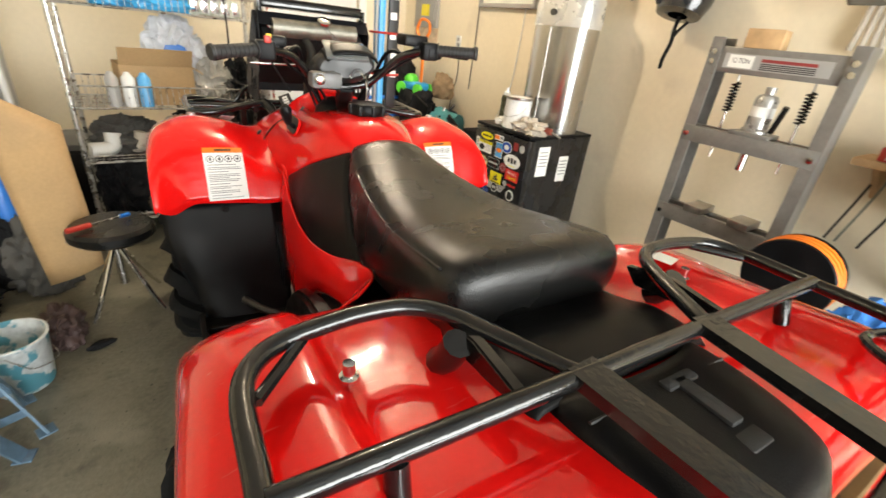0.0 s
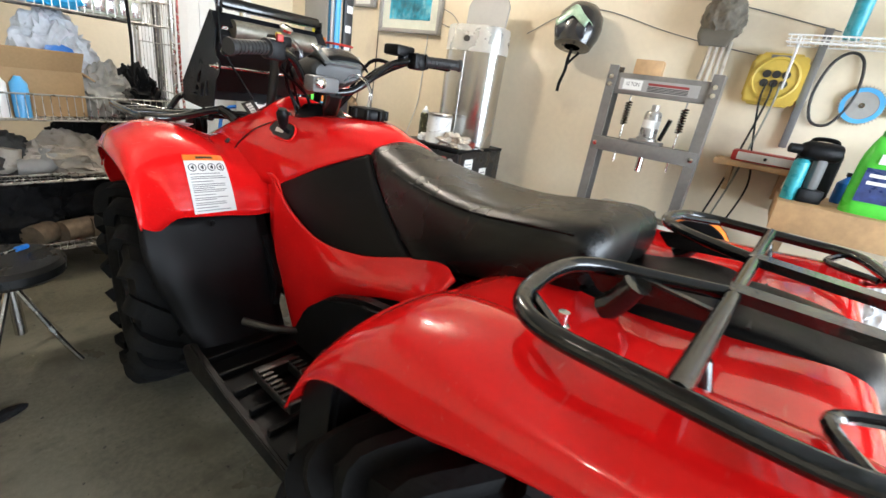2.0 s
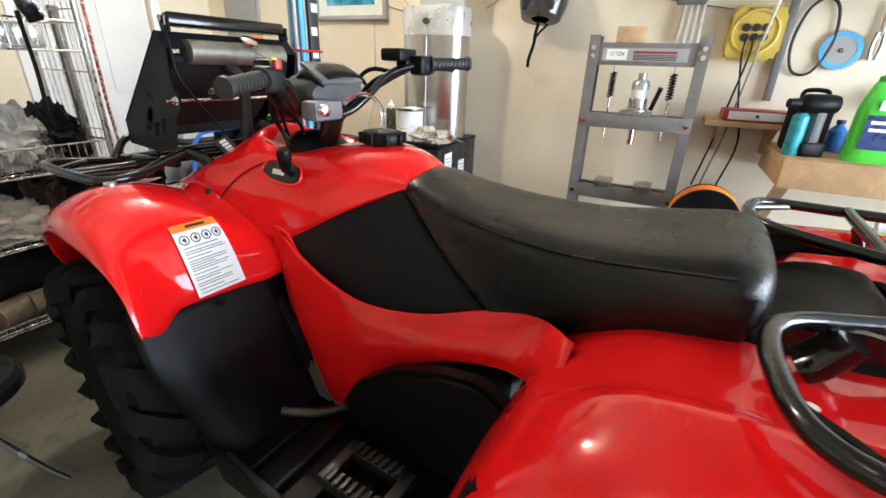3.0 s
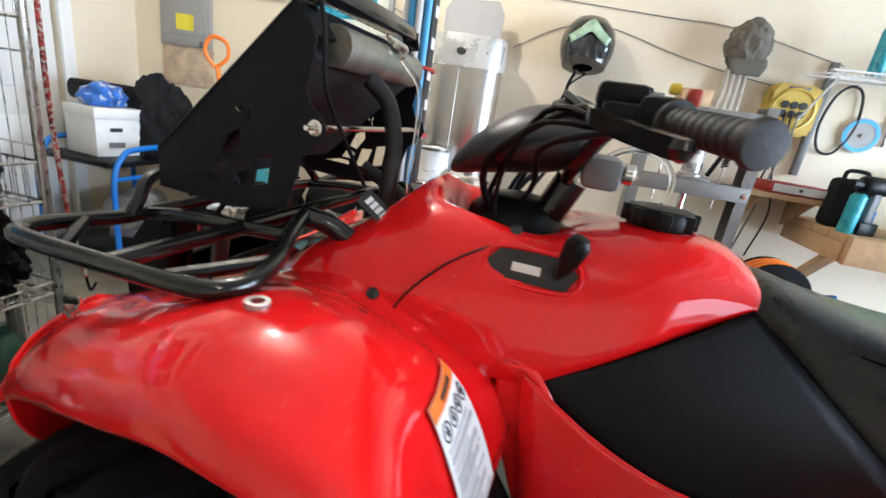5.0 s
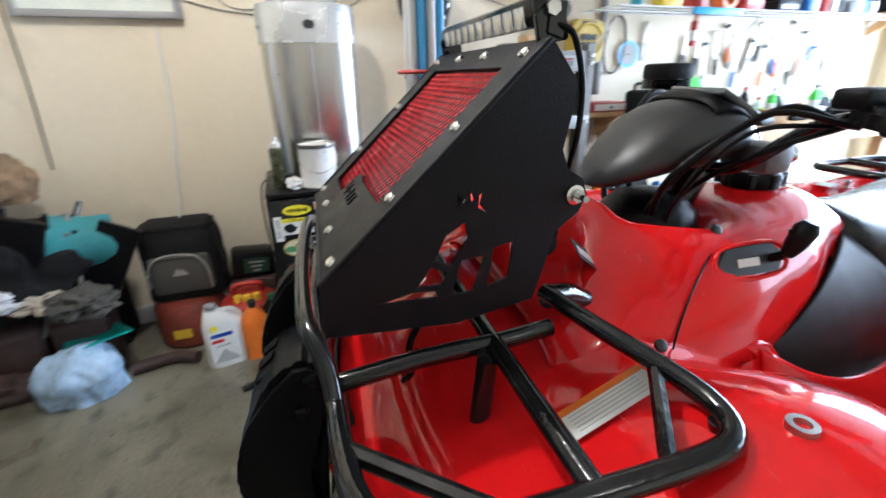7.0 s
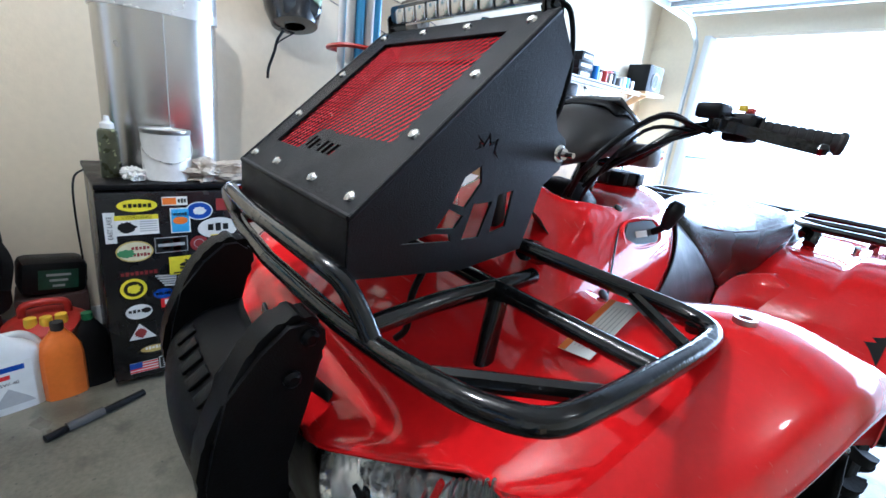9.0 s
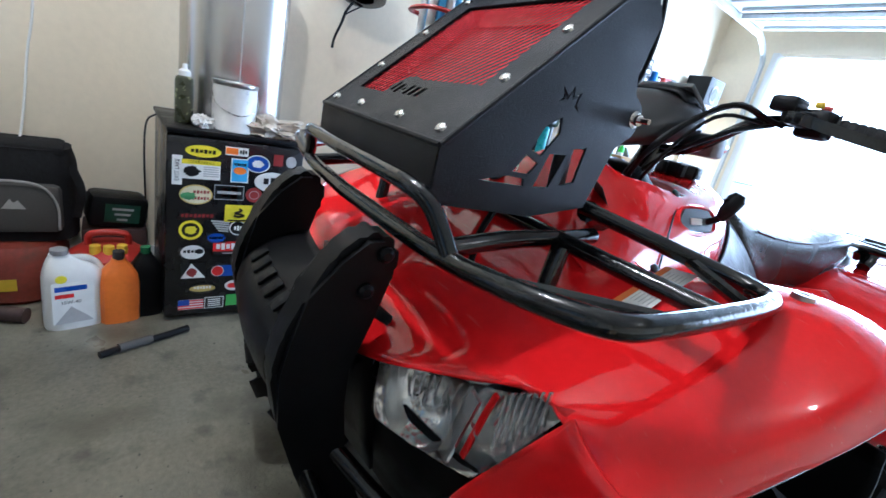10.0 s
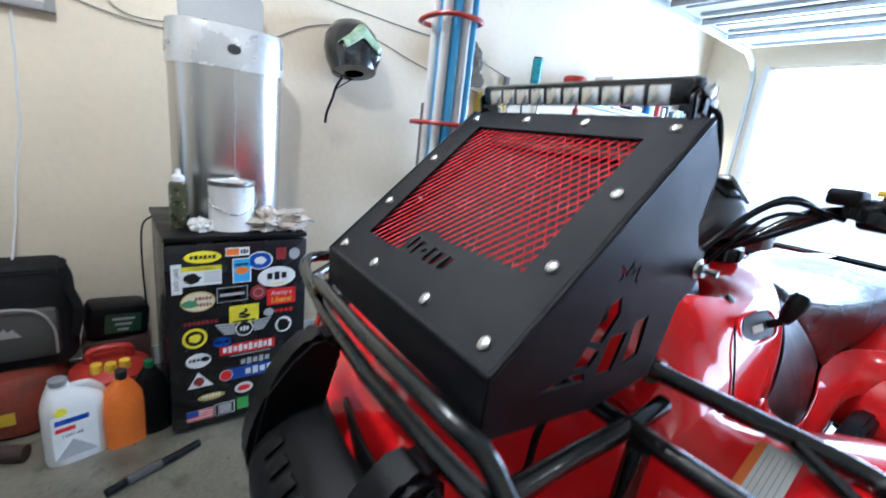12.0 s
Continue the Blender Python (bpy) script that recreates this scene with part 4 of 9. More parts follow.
# front rack
FD = 0.018
for s in (-1, 1):
    loop = [(s * x, y, z) for x, y, z in ((0.205, 1.462, 1.020), (0.29, 1.432, 1.008), (0.375, 1.394, 0.994), (0.435, 1.382, 0.988), (0.472, 1.400, 0.986), (0.484, 1.45, 0.985), (0.488, 1.58, 0.985), (0.488, 1.67, 0.986),
                                        (0.480, 1.722, 0.986), (0.435, 1.750, 0.982), (0.36, 1.760, 0.972), (0.292, 1.764, 0.964), (0.20, 1.775, 0.964), (0.0, 1.785, 0.965))]
    part("rack_tube", tube(loop, 0.0125, 12, 4), STEELB, quad, "bent glossy black front rack tube", m=Matrix.Translation((0, 0, -FD)))
    top = [(s * x, y, z) for x, y, z in ((0.292, 1.764, 0.966), (0.270, 1.768, 0.990), (0.245, 1.778, 1.018), (0.205, 1.790, 1.030), (0.10, 1.796, 1.032), (0.0, 1.798, 1.032))]
    part("rack_tube", tube(top, 0.0115, 12, 4), STEELB, quad, m=Matrix.Translation((0, 0, -FD)))
    mid = [(0, 1.556, 0.982), (s * 0.25, 1.556, 0.982), (s * 0.30, 1.556, 0.982), (s * 0.484, 1.556, 0.984)]
    part("rack_tube", tube([(s * 0.255, 1.768, 0.962), (s * 0.255, 1.66, 0.978), (s * 0.252, 1.545, 0.982), (s * 0.245, 1.47, 0.985)], 0.0125, 12, 3), STEELB, quad, m=Matrix.Translation((0, 0, -FD)))
    part("rack_tube", tube(mid, 0.0125, 12, 3), STEELB, quad, m=Matrix.Translation((0, 0, -FD)))
    part("rack_strut", tube([(s * 0.365, 1.400, 0.992), (s * 0.482, 1.480, 0.984)], 0.009, 8), STEELB, quad, m=Matrix.Translation((0, 0, -FD)))
    part("rack_strut", tube([(s * 0.375, 1.752, 0.974), (s * 0.484, 1.635, 0.982)], 0.010, 8), STEELB, quad, m=Matrix.Translation((0, 0, -FD)))
    part("rack_foot", tube([(s * 0.215, 1.46, 1.016), (s * 0.20, 1.42, 1.005), (s * 0.19, 1.385, 0.985)], 0.018, 10), STEELB, quad, m=Matrix.Translation((0, 0, -FD)))
    part("rack_foot", tube([(s * 0.45, 1.390, 0.984), (s * 0.452, 1.385, 0.955)], 0.012, 10), STEELB, quad, m=Matrix.Translation((0, 0, -FD)))
    part("rack_foot", tube([(s * 0.28, 1.575, 0.98), (s * 0.28, 1.585, 0.88)], 0.014, 10), STEELB, quad, m=Matrix.Translation((0, 0, -FD)))

# bumper: two uprights and a curved centre panel
UPR = [(1.772, 0.925), (1.795, 0.942), (1.822, 0.940), (1.858, 0.908), (1.886, 0.855), (1.910, 0.800), (1.920, 0.745), (1.905, 0.667), (1.875, 0.577), (1.812, 0.420), (1.770, 0.340), (1.715, 0.350),
       (1.745, 0.440), (1.800, 0.580), (1.826, 0.682), (1.828, 0.745), (1.805, 0.822), (1.768, 0.885)]
for s in (-1, 1):
    up = part("bumper_upright", prism(UPR, 0.062, "x", s * 0.165, bev=0.010), BLACKP, quad, "black moulded bumper upright")
    for y, z in ((1.795, 0.915), (1.815, 0.865)):
        part("bolt", lathe([(0.011, 0), (0.011, 0.005), (0.006, 0.009), (0, 0.009)], 12, m=pose(s * 0.196, y, z, 0, s * 90)), BLACKP, quad)
    part("bumper_tube", tube([(s * 0.18, 1.82, 0.60), (s * 0.26, 1.77, 0.56), (s * 0.33, 1.70, 0.50), (s * 0.36, 1.62, 0.42)], 0.014), STEELB, quad)
    part("bumper_tube", tube([(s * 0.18, 1.86, 0.58), (s * 0.24, 1.80, 0.44), (s * 0.27, 1.72, 0.34), (s * 0.26, 1.60, 0.30)], 0.016), STEELB, quad)
rows = []
for y, z in ((1.790, 0.830), (1.850, 0.815), (1.895, 0.780), (1.912, 0.735), (1.905, 0.690), (1.885, 0.668)):
    rows.append([(x, y + 0.014 * (1 - (x / 0.15) ** 2), z) for x in (-0.14, -0.09, 0, 0.09, 0.14)])
cp = part("bumper_panel", loft(rows, 4, 4), BLACKP, quad, "black curved bumper panel with raised marks", solid=0.006)
for k in range(5):
    x = -0.088 + 0.044 * k
    part("raised_mark", box_bm(0.026, 0.034, 0.006, (0, 0, -0.003), bev=0.002), BLACKP, cp, m=pose(x, 1.880 + 0.014 * (1 - (x / 0.15) ** 2), 0.799, -38, 0, 0))
for z in (0.635, 0.585, 0.535):
    part("grille_slat", box_bm(0.27, 0.05, 0.020, (0, 1.868 - (0.635 - z) * 0.36, z), bev=0.006), BLACKP, quad)
part("nose_panel", loft([[(x, 1.770 - abs(x) * 0.12, 0.80) for x in (-0.16, 0, 0.16)], [(x, 1.775 - abs(x) * 0.12, 0.68) for x in (-0.16, 0, 0.16)], [(x, 1.75 - abs(x) * 0.12, 0.5) for x in (-0.16, 0, 0.16)]], 4, 4), BLACKP, quad, solid=0.006)

# head lights
for s in (-1, 1):
    A, B, C, D = (0.200, 1.778, 0.758), (0.452, 1.692, 0.852), (0.372, 1.715, 0.690), (0.212, 1.772, 0.672)
    def bulge(d, k=1.0):
        rows = []
        for u in np.linspace(0, 1, 9):
            r = []
            for v in np.linspace(0, 1, 9):
                top = np.array(A) * (1 - u) + np.array(B) * u
                bot = np.array(D) * (1 - u) + np.array(C) * u
                p = top * (1 - v) + bot * v
                w = (4 * u * (1 - u)) ** 0.5 * (4 * v * (1 - v)) ** 0.5
                r.append((s * (p[0] + 0.25 * d * w), p[1] + d * w * k, p[2]))
            rows.append(r)
        return loft(rows, 1, 1)
    hl = part("headlight", bulge(-0.05), HOUSE, quad, "bright moulded headlight housing", m=Matrix.Translation((0, -0.004, 0)))
    lens = part("lens", bulge(0.024), CLEAR, hl, "clear moulded headlight lens", m=Matrix.Translation((0, 0.012, 0)))
    lens.visible_shadow = False
    for (x, y, z, r) in ((0.268, 1.742, 0.728, 0.058), (0.385, 1.706, 0.785, 0.046)):
        rf = lathe([(r, 0.03), (r * 0.98, 0.02), (r * 0.75, -0.005), (r * 0.35, -0.022), (r * 0.2, -0.024), (r * 0.2, 0.006), (0, 0.012)], 20, m=pose(s * x, y - 0.02, z, -80, 0, s * -14))
        part("reflector", rf, LED, hl, "bright facetted reflector")
    for k in range(7):
        part("lens_rib", box_bm(0.003, 0.004, 0.075 - 0.004 * k, (s * (0.385 + 0.007 * k), 1.716 - 0.002 * k, 0.752 + 0.009 * k)), LED, hl)
    for k in range(16):
        u = 0.06 + 0.055 * k
        q0, q1 = np.array(A) * (1 - u) + np.array(B) * u, np.array(D) * (1 - u) + np.array(C) * u
        a_, b_ = q0 * 0.93 + q1 * 0.07, q0 * 0.60 + q1 * 0.40
        part("lens_rib", tube([(s * a_[0], a_[1] - 0.006, a_[2]), (s * b_[0], b_[1] - 0.012, b_[2])], 0.0022, 5), LED, hl)
    # red sliver paints the fender's reflection on the silver strip
    part("red_strip", box_bm(0.009, 0.005, 0.11, (0, 0, -0.055), bev=0.002), RED, hl, m=pose(s * 0.362, 1.722, 0.765, 0, s * 14, 0))
    part("turn_strip", box_bm(0.018, 0.006, 0.11, (0, 0, -0.055)), LED, hl, m=pose(s * 0.340, 1.730, 0.748, 0, s * 14, 0))

# red front face of the fender, outside and below the lights
for s in (-1, 1):
    IN = [(0.455, 1.694, 0.846), (0.418, 1.710, 0.775), (0.376, 1.722, 0.694), (0.352, 1.726, 0.640), (0.346, 1.722, 0.590)]
    OUT = [(0.530, 1.682, 0.806), (0.541, 1.683, 0.752), (0.526, 1.682, 0.690), (0.490, 1.684, 0.640), (0.446, 1.686, 0.602)]
    rows = [[(s * (a_[0] * (1 - t) + b_[0] * t), a_[1] * (1 - t) + b_[1] * t + 0.010 * math.sin(math.pi * t), a_[2] * (1 - t) + b_[2] * t) for t in (0, 0.25, 0.6, 0.9, 1)] for a_, b_ in zip(IN, OUT)]
    part("fender_face", loft(rows, 4, 4), RED, quad, "red front face of the fender", solid=0.005)
# cover under the lights
COWL = (-0.37, -0.28, -0.18, 0, 0.18, 0.28, 0.37)
part("under_cowl", loft([[(x, 1.785 - abs(x) * 0.22, 0.70) for x in COWL], [(x, 1.765 - abs(x) * 0.2, 0.58) for x in COWL], [(x, 1.72 - abs(x) * 0.2, 0.46) for x in COWL], [(x, 1.63, 0.34) for x in COWL], [(x, 1.48, 0.22) for x in COWL]], 3, 2), BLACKP, quad, solid=0.005)

# ---- raised radiator in its black steel cover, bolted to the front rack ----
HW = 0.225
rad = new("radiator_cover")
place(rad, pose(0, 0, 0.016), quad)
rad["label"] = "black powder-coated radiator cover with red mesh"
P0, P1 = Vector((0, 1.765, 1.048)), Vector((0, 1.487, 1.312))
e2 = (P1 - P0).normalized()
nrm = Vector((0, -e2.z, e2.y))
if nrm.z < 0:
    nrm = -nrm
PL = (P1 - P0).length
PM = Matrix(((1, e2.x, nrm.x, P0.x), (0, e2.y, nrm.y, P0.y), (0, e2.z, nrm.z, P0.z), (0, 0, 0, 1)))
def plate_with_holes(outer, holes, thick, at):
    g = bmesh.new()
    es = []
    for poly in [outer] + holes:
        vs = [g.verts.new((at, y, z)) for y, z in poly]
        es += [g.edges.new((vs[i], vs[(i + 1) % len(vs)])) for i in range(len(vs))]
    bmesh.ops.triangle_fill(g, edges=es, use_beauty=True, use_dissolve=False)
    ext = bmesh.ops.extrude_face_region(g, geom=g.faces[:])
    bmesh.ops.translate(g, vec=(thick, 0, 0), verts=[v for v in ext["geom"] if isinstance(v, bmesh.types.BMVert)])
    return g


# top plate with its window: u across, v up the slope
w0, v0, v1 = 0.166, 0.062, PL - 0.042
WINDOW = [(-w0, v0 + 0.050), (-0.012, v0 + 0.044), (0.012, v0 + 0.050), (0.040, v0 + 0.046), (0.054, v0 + 0.026), (0.056, v0), (w0, v0), (w0, v1), (-w0, v1)]
# slanted cuts in the tab that stand for the maker's mark
MARKS = [[(x, 0.066 + dz), (x - w, 0.066 + dz), (x - w - 0.005, 0.066 + dz + h), (x - 0.005, 0.066 + dz + h)]
         for x, w, h, dz in ((0.046, 0.009, 0.024, 0.004), (0.030, 0.012, 0.024, 0.0), (0.012, 0.010, 0.006, 0.009), (-0.004, 0.011, 0.024, 0.0), (-0.022, 0.013, 0.022, 0.0), (-0.042, 0.013, 0.022, 0.0))]
fr = plate_with_holes([(-HW, 0), (HW, 0), (HW, PL), (-HW, PL)], [WINDOW] + MARKS, 0.004, -0.002)
part("top_plate", fr, POWDER, rad, "textured black top plate", m=PM @ Matrix(((0, 1, 0, 0), (0, 0, 1, 0), (1, 0, 0, 0), (0, 0, 0, 1))), smooth=False)
part("front_lip", prism([(-HW, 0), (HW, 0), (HW, -0.062), (-HW, -0.062)], 0.004, "y", 0), POWDER, rad, m=Matrix.Translation((0, 1.766, 1.050)), smooth=False)
part("fold", tube([(-HW, 1.7655, 1.0485), (HW, 1.7655, 1.0485)], 0.0045, 8), POWDER, rad)
part("rear_flange", prism([(-HW, 0), (HW, 0), (HW, -0.055), (-HW, -0.055)], 0.004, "y", 0), POWDER, rad, m=Matrix.Translation((0, 1.486, 1.312)) @ pose(0, 0, 0, -38), smooth=False)
# red expanded mesh
ms = bmesh.new()
cw, chh = 0.0150, 0.0104
nu_, nv_ = int(2 * w0 / cw) + 1, int((v1 - v0) / chh) + 1
for j in range(nv_ + 1):
    pts = []
    v = v0 - 0.004 + j * chh
    for i in range(2 * nu_ + 1):
        pts.append((-w0 - 0.004 + i * cw / 2, v + (chh * 0.42 if (i + j) % 2 else -chh * 0.42), -0.006))
    a = [ms.verts.new((x, y - 0.0013, z)) for x, y, z in pts]
    b = [ms.verts.new((x, y + 0.0011, z + 0.0013)) for x, y, z in pts]
    for i in range(len(pts) - 1):
        ms.faces.new((a[i], a[i + 1], b[i + 1], b[i]))
part("mesh_screen", ms, MESHRED, rad, "red expanded metal mesh", m=PM, smooth=False)
# side plates with their cut-outs, as a ring of plates round the holes
SIDE = [(1.767, 0.978), (1.767, 1.050), (1.487, 1.314), (1.447, 1.262), (1.462, 1.19), (1.452, 1.165), (1.430, 1.152), (1.422, 1.130), (1.432, 1.108), (1.462, 1.085), (1.490, 0.990), (1.60, 0.970)]
CUTS = [[(1.628, 1.062), (1.612, 1.095), (1.587, 1.110), (1.583, 1.088), (1.606, 1.056)], [(1.650, 1.030), (1.632, 1.055), (1.608, 1.045), (1.620, 1.029)], [(1.700, 1.014), (1.655, 1.024), (1.627, 1.022), (1.624, 1.012)], [(1.606, 1.013), (1.592, 1.060), (1.560, 1.063), (1.577, 1.014)], [(1.557, 1.018), (1.549, 1.072), (1.522, 1.078), (1.528, 1.026)],
        [(1.604, 1.128), (1.596, 1.134), (1.600, 1.148), (1.588, 1.138), (1.580, 1.152), (1.576, 1.138), (1.564, 1.146), (1.568, 1.130), (1.560, 1.120), (1.571, 1.127), (1.569, 1.141), (1.579, 1.134), (1.581, 1.145), (1.588, 1.133), (1.595, 1.139), (1.593, 1.132)]]


for s in (-1, 1):
    part("side_plate", plate_with_holes(SIDE, CUTS, 0.004, s * HW - 0.002), POWDER, rad, "textured black side plate with cut-out pattern", smooth=False)
    part("fold", tube([(s * HW, 1.7655, 1.0485), (s * HW, 1.487, 1.312)], 0.004, 8), POWDER, rad)
    bb = lathe([(0.013, 0), (0.013, 0.002), (0.0085, 0.003), (0.0085, 0.010), (0.004, 0.010), (0.004, 0.026), (0, 0.026)], 12, m=pose(s * (HW + 0.003), 1.440, 1.132, 0, s * 90))
    part("axle_bolt", bb, CHROME, rad, "bright bolt with washer")
    for v in (0.022, 0.13, 0.245, PL - 0.022):
        part("screw", lathe([(0.0085, 0.002), (0.0075, 0.006), (0.004, 0.008), (0, 0.008)], 12, m=PM @ pose(s * 0.195, v, 0)), CHROME, rad)
for u, v in ((-0.075, 0.024), (0.075, 0.024), (-0.06, PL - 0.02), (0.06, PL - 0.02)):
    part("screw", lathe([(0.0085, 0.002), (0.0075, 0.006), (0.004, 0.008), (0, 0.008)], 12, m=PM @ pose(u, v, 0)), CHROME, rad)
part("cross_rod", tube([(-HW, 1.440, 1.132), (HW, 1.440, 1.132)], 0.006, 10), CHROME, rad, "threaded steel rod")
# radiator inside
core = box_bm(0.40, 0.03, 0.30, (0, 0, -0.15), bev=0.004)
RM = PM @ pose(0, PL * 0.52, -0.055, 90, 0, 0)
part("radiator_core", core, mat("radiator_fins", (0.012, 0.012, 0.012), 0.6, 0.2, bump=0.4, bump_scale=260), rad, m=RM)
tank = tube([(-0.165, 1.455, 1.262), (0.165, 1.455, 1.262)], 0.034, 14)
part("radiator_tank", tank, ALU, rad, "dull cast aluminium radiator tank")
part("filler_cap", lathe([(0.026, 0), (0.026, 0.01), (0.020, 0.014), (0, 0.015)], 18, m=pose(0.03, 1.435, 1.295, 30)), CHROME, rad, "bright pressure cap")
part("radiator_hose", tube([(-0.04, 1.45, 1.24), (-0.03, 1.41, 1.20), (-0.05, 1.38, 1.12), (-0.06, 1.38, 1.02), (-0.06, 1.36, 0.95)], 0.017, 12), GRIPR, quad, "thick black radiator hose")
part("radiator_hose", tube([(0.10, 1.52, 1.05), (0.11, 1.46, 1.02), (0.10, 1.40, 0.99), (0.09, 1.36, 0.95)], 0.017, 12), GRIPR, quad)
part("overflow_hose", tube([(0.035, 1.42, 1.29), (0.07, 1.39, 1.24), (0.075, 1.385, 1.15), (0.06, 1.385, 1.06), (0.065, 1.38, 1.0)], 0.006, 8), CLEARP, quad, "cloudy clear overflow hose")
part("wire_loom", tube([(-0.205, 1.470, 1.345), (-0.214, 1.452, 1.332), (-0.218, 1.438, 1.28), (-0.214, 1.436, 1.22), (-0.19, 1.43, 1.17), (-0.12, 1.40, 1.05)], 0.0038, 8), BLACKP, quad)
part("wire_loom", tube([(-0.20, 1.64, 0.985), (-0.205, 1.66, 0.95), (-0.20, 1.66, 0.90), (-0.19, 1.67, 0.88)], 0.005, 8), BLACKP, quad)

# LED light bar on top
bar = new("light_bar")
place(bar, pose(0, 0, 0.016), quad)
bar["label"] = "slim black LED light bar"
LB = pose(0, 1.478, 1.345, -10, 0, 0)
hb = box_bm(0.395, 0.038, 0.034, (0, 0, -0.017), bev=0.008)
part("housing", hb, STEELB, bar, m=LB)
for k in range(10):
    part("reflector", box_bm(0.030, 0.006, 0.026, (-0.158 + 0.0351 * k, 0.0175, -0.017), bev=0.003), LED, bar, m=LB)
for s in (-1, 1):
    part("end_cap", prism([(-0.020, -0.036), (0.020, -0.036), (0.021, -0.004), (0.012, 0.003), (-0.018, 0.001)], 0.008, "x", s * 0.201, bev=0.002), STEELB, bar, m=LB)
    part("bracket", tube([(s * 0.206, 1.470, 1.352), (s * 0.206, 1.472, 1.318), (s * 0.19, 1.482, 1.312)], 0, flat=(0.02, 0.005), smooth=False), STEELB, bar)
    part("bolt", lathe([(0.009, 0), (0.009, 0.006), (0, 0.007)], 6, m=LB @ pose(s * 0.206, 0.0, 0, 0, s * 90)), CHROME, bar)

# labels
SG0 = mat("label_grey", (0.45, 0.45, 0.45), 0.5)


def sheet(w, h, parent, m, material=PAPER, name="label", label="", t=0.0008):
    return part(name, box_bm(w, h, t, (0, 0, 0)), material, parent, label, m=m, smooth=False)


def drape(lb, m):
    """Bends a flat label and its print onto the fender's skin."""
    skin = BVHTree.FromPolygons([v.co for v in FENDER.data.vertices], [f.vertices[:] for f in FENDER.data.polygons])
    down = -Vector(m.col[2][:3])
    for ob in [lb, *lb.children]:
        g = bmesh.new()
        g.from_mesh(ob.data)
        if len(g.verts) == 8:
            bmesh.ops.subdivide_edges(g, edges=[e for e in g.edges if e.calc_length() > 0.03], cuts=7, use_grid_fill=True)
        for v in g.verts:
            q = m @ Vector((v.co.x, v.co.y, 0)) - 0.06 * down
            hit = skin.ray_cast(q, down, 0.12)[0]
            if hit:
                v.co.z += 0.06 - (hit - q).length + 0.0052
            else:
                v.co.z += 0.0052
        g.to_mesh(ob.data)
        g.free()


def warning(parent, m, w, h):
    lb = sheet(w, h, parent, m, label="white warning label with orange head")
    part("label_head", box_bm(w, h * 0.10, 0.0006, (0, h * 0.45, 0.0009)), ORANGE, lb, smooth=False)
    part("writing_bar", box_bm(w * 0.42, h * 0.035, 0.0004, (0, h * 0.45, 0.0016)), INK, lb, smooth=False)
    for k in range(4):
        x = -w * 0.34 + k * w * 0.228
        part("symbol_ring", lathe([(w * 0.098, 0), (w * 0.098, 0.0005), (w * 0.078, 0.0005), (w * 0.078, 0)], 18, m=pose(x, h * 0.28, 0.0009)), INK, lb, smooth=False)
        part("symbol_mark", box_bm(w * 0.07, h * 0.03, 0.0004, (x, h * 0.28, 0.0009)), INK, lb, smooth=False)
        part("symbol_mark", box_bm(w * 0.03, h * 0.07, 0.0004, (x + w * 0.01, h * 0.28, 0.0010)), INK, lb, smooth=False)
    r = random.Random(3)
    y = h * 0.17
    while y > -h * 0.46:
        n = r.choice((0.80, 0.72, 0.84, 0.5, 0.78))
        part("writing_bar", box_bm(w * n, h * 0.012, 0.0004, (-w * (0.86 - n) / 2, y, 0.0009)), GREYP, lb, smooth=False)
        y -= h * r.choice((0.032, 0.032, 0.05))
    return lb


def plane_m(tl, tr, bl):
    """A pose for a flat label from three of its corners, and its width and height."""
    tl, tr, bl = Vector(tl), Vector(tr), Vector(bl)
    x = (tr - tl).normalized()
    y = (tl - bl)
    y = (y - x * y.dot(x))
    h = y.length
    y.normalize()
    z = x.cross(y)
    c = (tr + bl) / 2
    return Matrix(((x.x, y.x, z.x, c.x), (x.y, y.y, z.y, c.y), (x.z, y.z, z.z, c.z), (0, 0, 0, 1))), (tr - tl).length, h
for s in (-1, 1):
    tl, tr, bl = (-0.487, 1.1245, 0.905), (-0.365, 1.1245, 0.905), (-0.462, 1.056, 0.742)
    if s > 0:
        tl, tr, bl = (0.365, 1.1245, 0.905), (0.487, 1.1245, 0.905), (0.365, 1.056, 0.742)
    m, w, h = plane_m(tl, tr, bl)
    drape(warning(quad, m, w, h), m)
near = min(FENDER.data.vertices, key=lambda v: (v.co - Vector((-0.35, 1.465, 0.93))).length_squared)
lbw = sheet(0.046, 0.130, quad, pose(near.co.x, near.co.y, near.co.z + 0.009, -19, 7, 3), label="white and orange tyre warning label")
part("label_head", box_bm(0.010, 0.130, 0.0006, (0.018, 0, 0.0009)), ORANGE, lbw, smooth=False)
for k in range(5):
    part("writing_bar", box_bm(0.0009, 0.10, 0.0004, (0.008 - 0.006 * k, 0, 0.0009)), SG0, lbw, smooth=False)
sheet(0.05, 0.075, quad, pose(0.40, 0.02, 0.905, 0, 0, 15), label="white load limit label")
bd = sheet(0.10, 0.045, quad, pose(-0.145, 1.345, 1.010, -28, -38, 100), INK, "badge", "dark badge with white marks")
for k in range(7):
    part("badge_mark", box_bm(0.009, 0.020, 0.0004, (-0.036 + 0.012 * k, 0, 0.0008)), PAPER, bd, smooth=False)
for sx, sy, sz in ((-0.50, -0.436, 0.90), (-0.47, -0.450, 0.85)):
    part("sticker", lathe([(0.020, 0), (0.020, 0.001), (0, 0.001)], 10, m=pose(sx, sy - 0.012, sz, 90)), PAPER, quad, "black and white flower sticker")

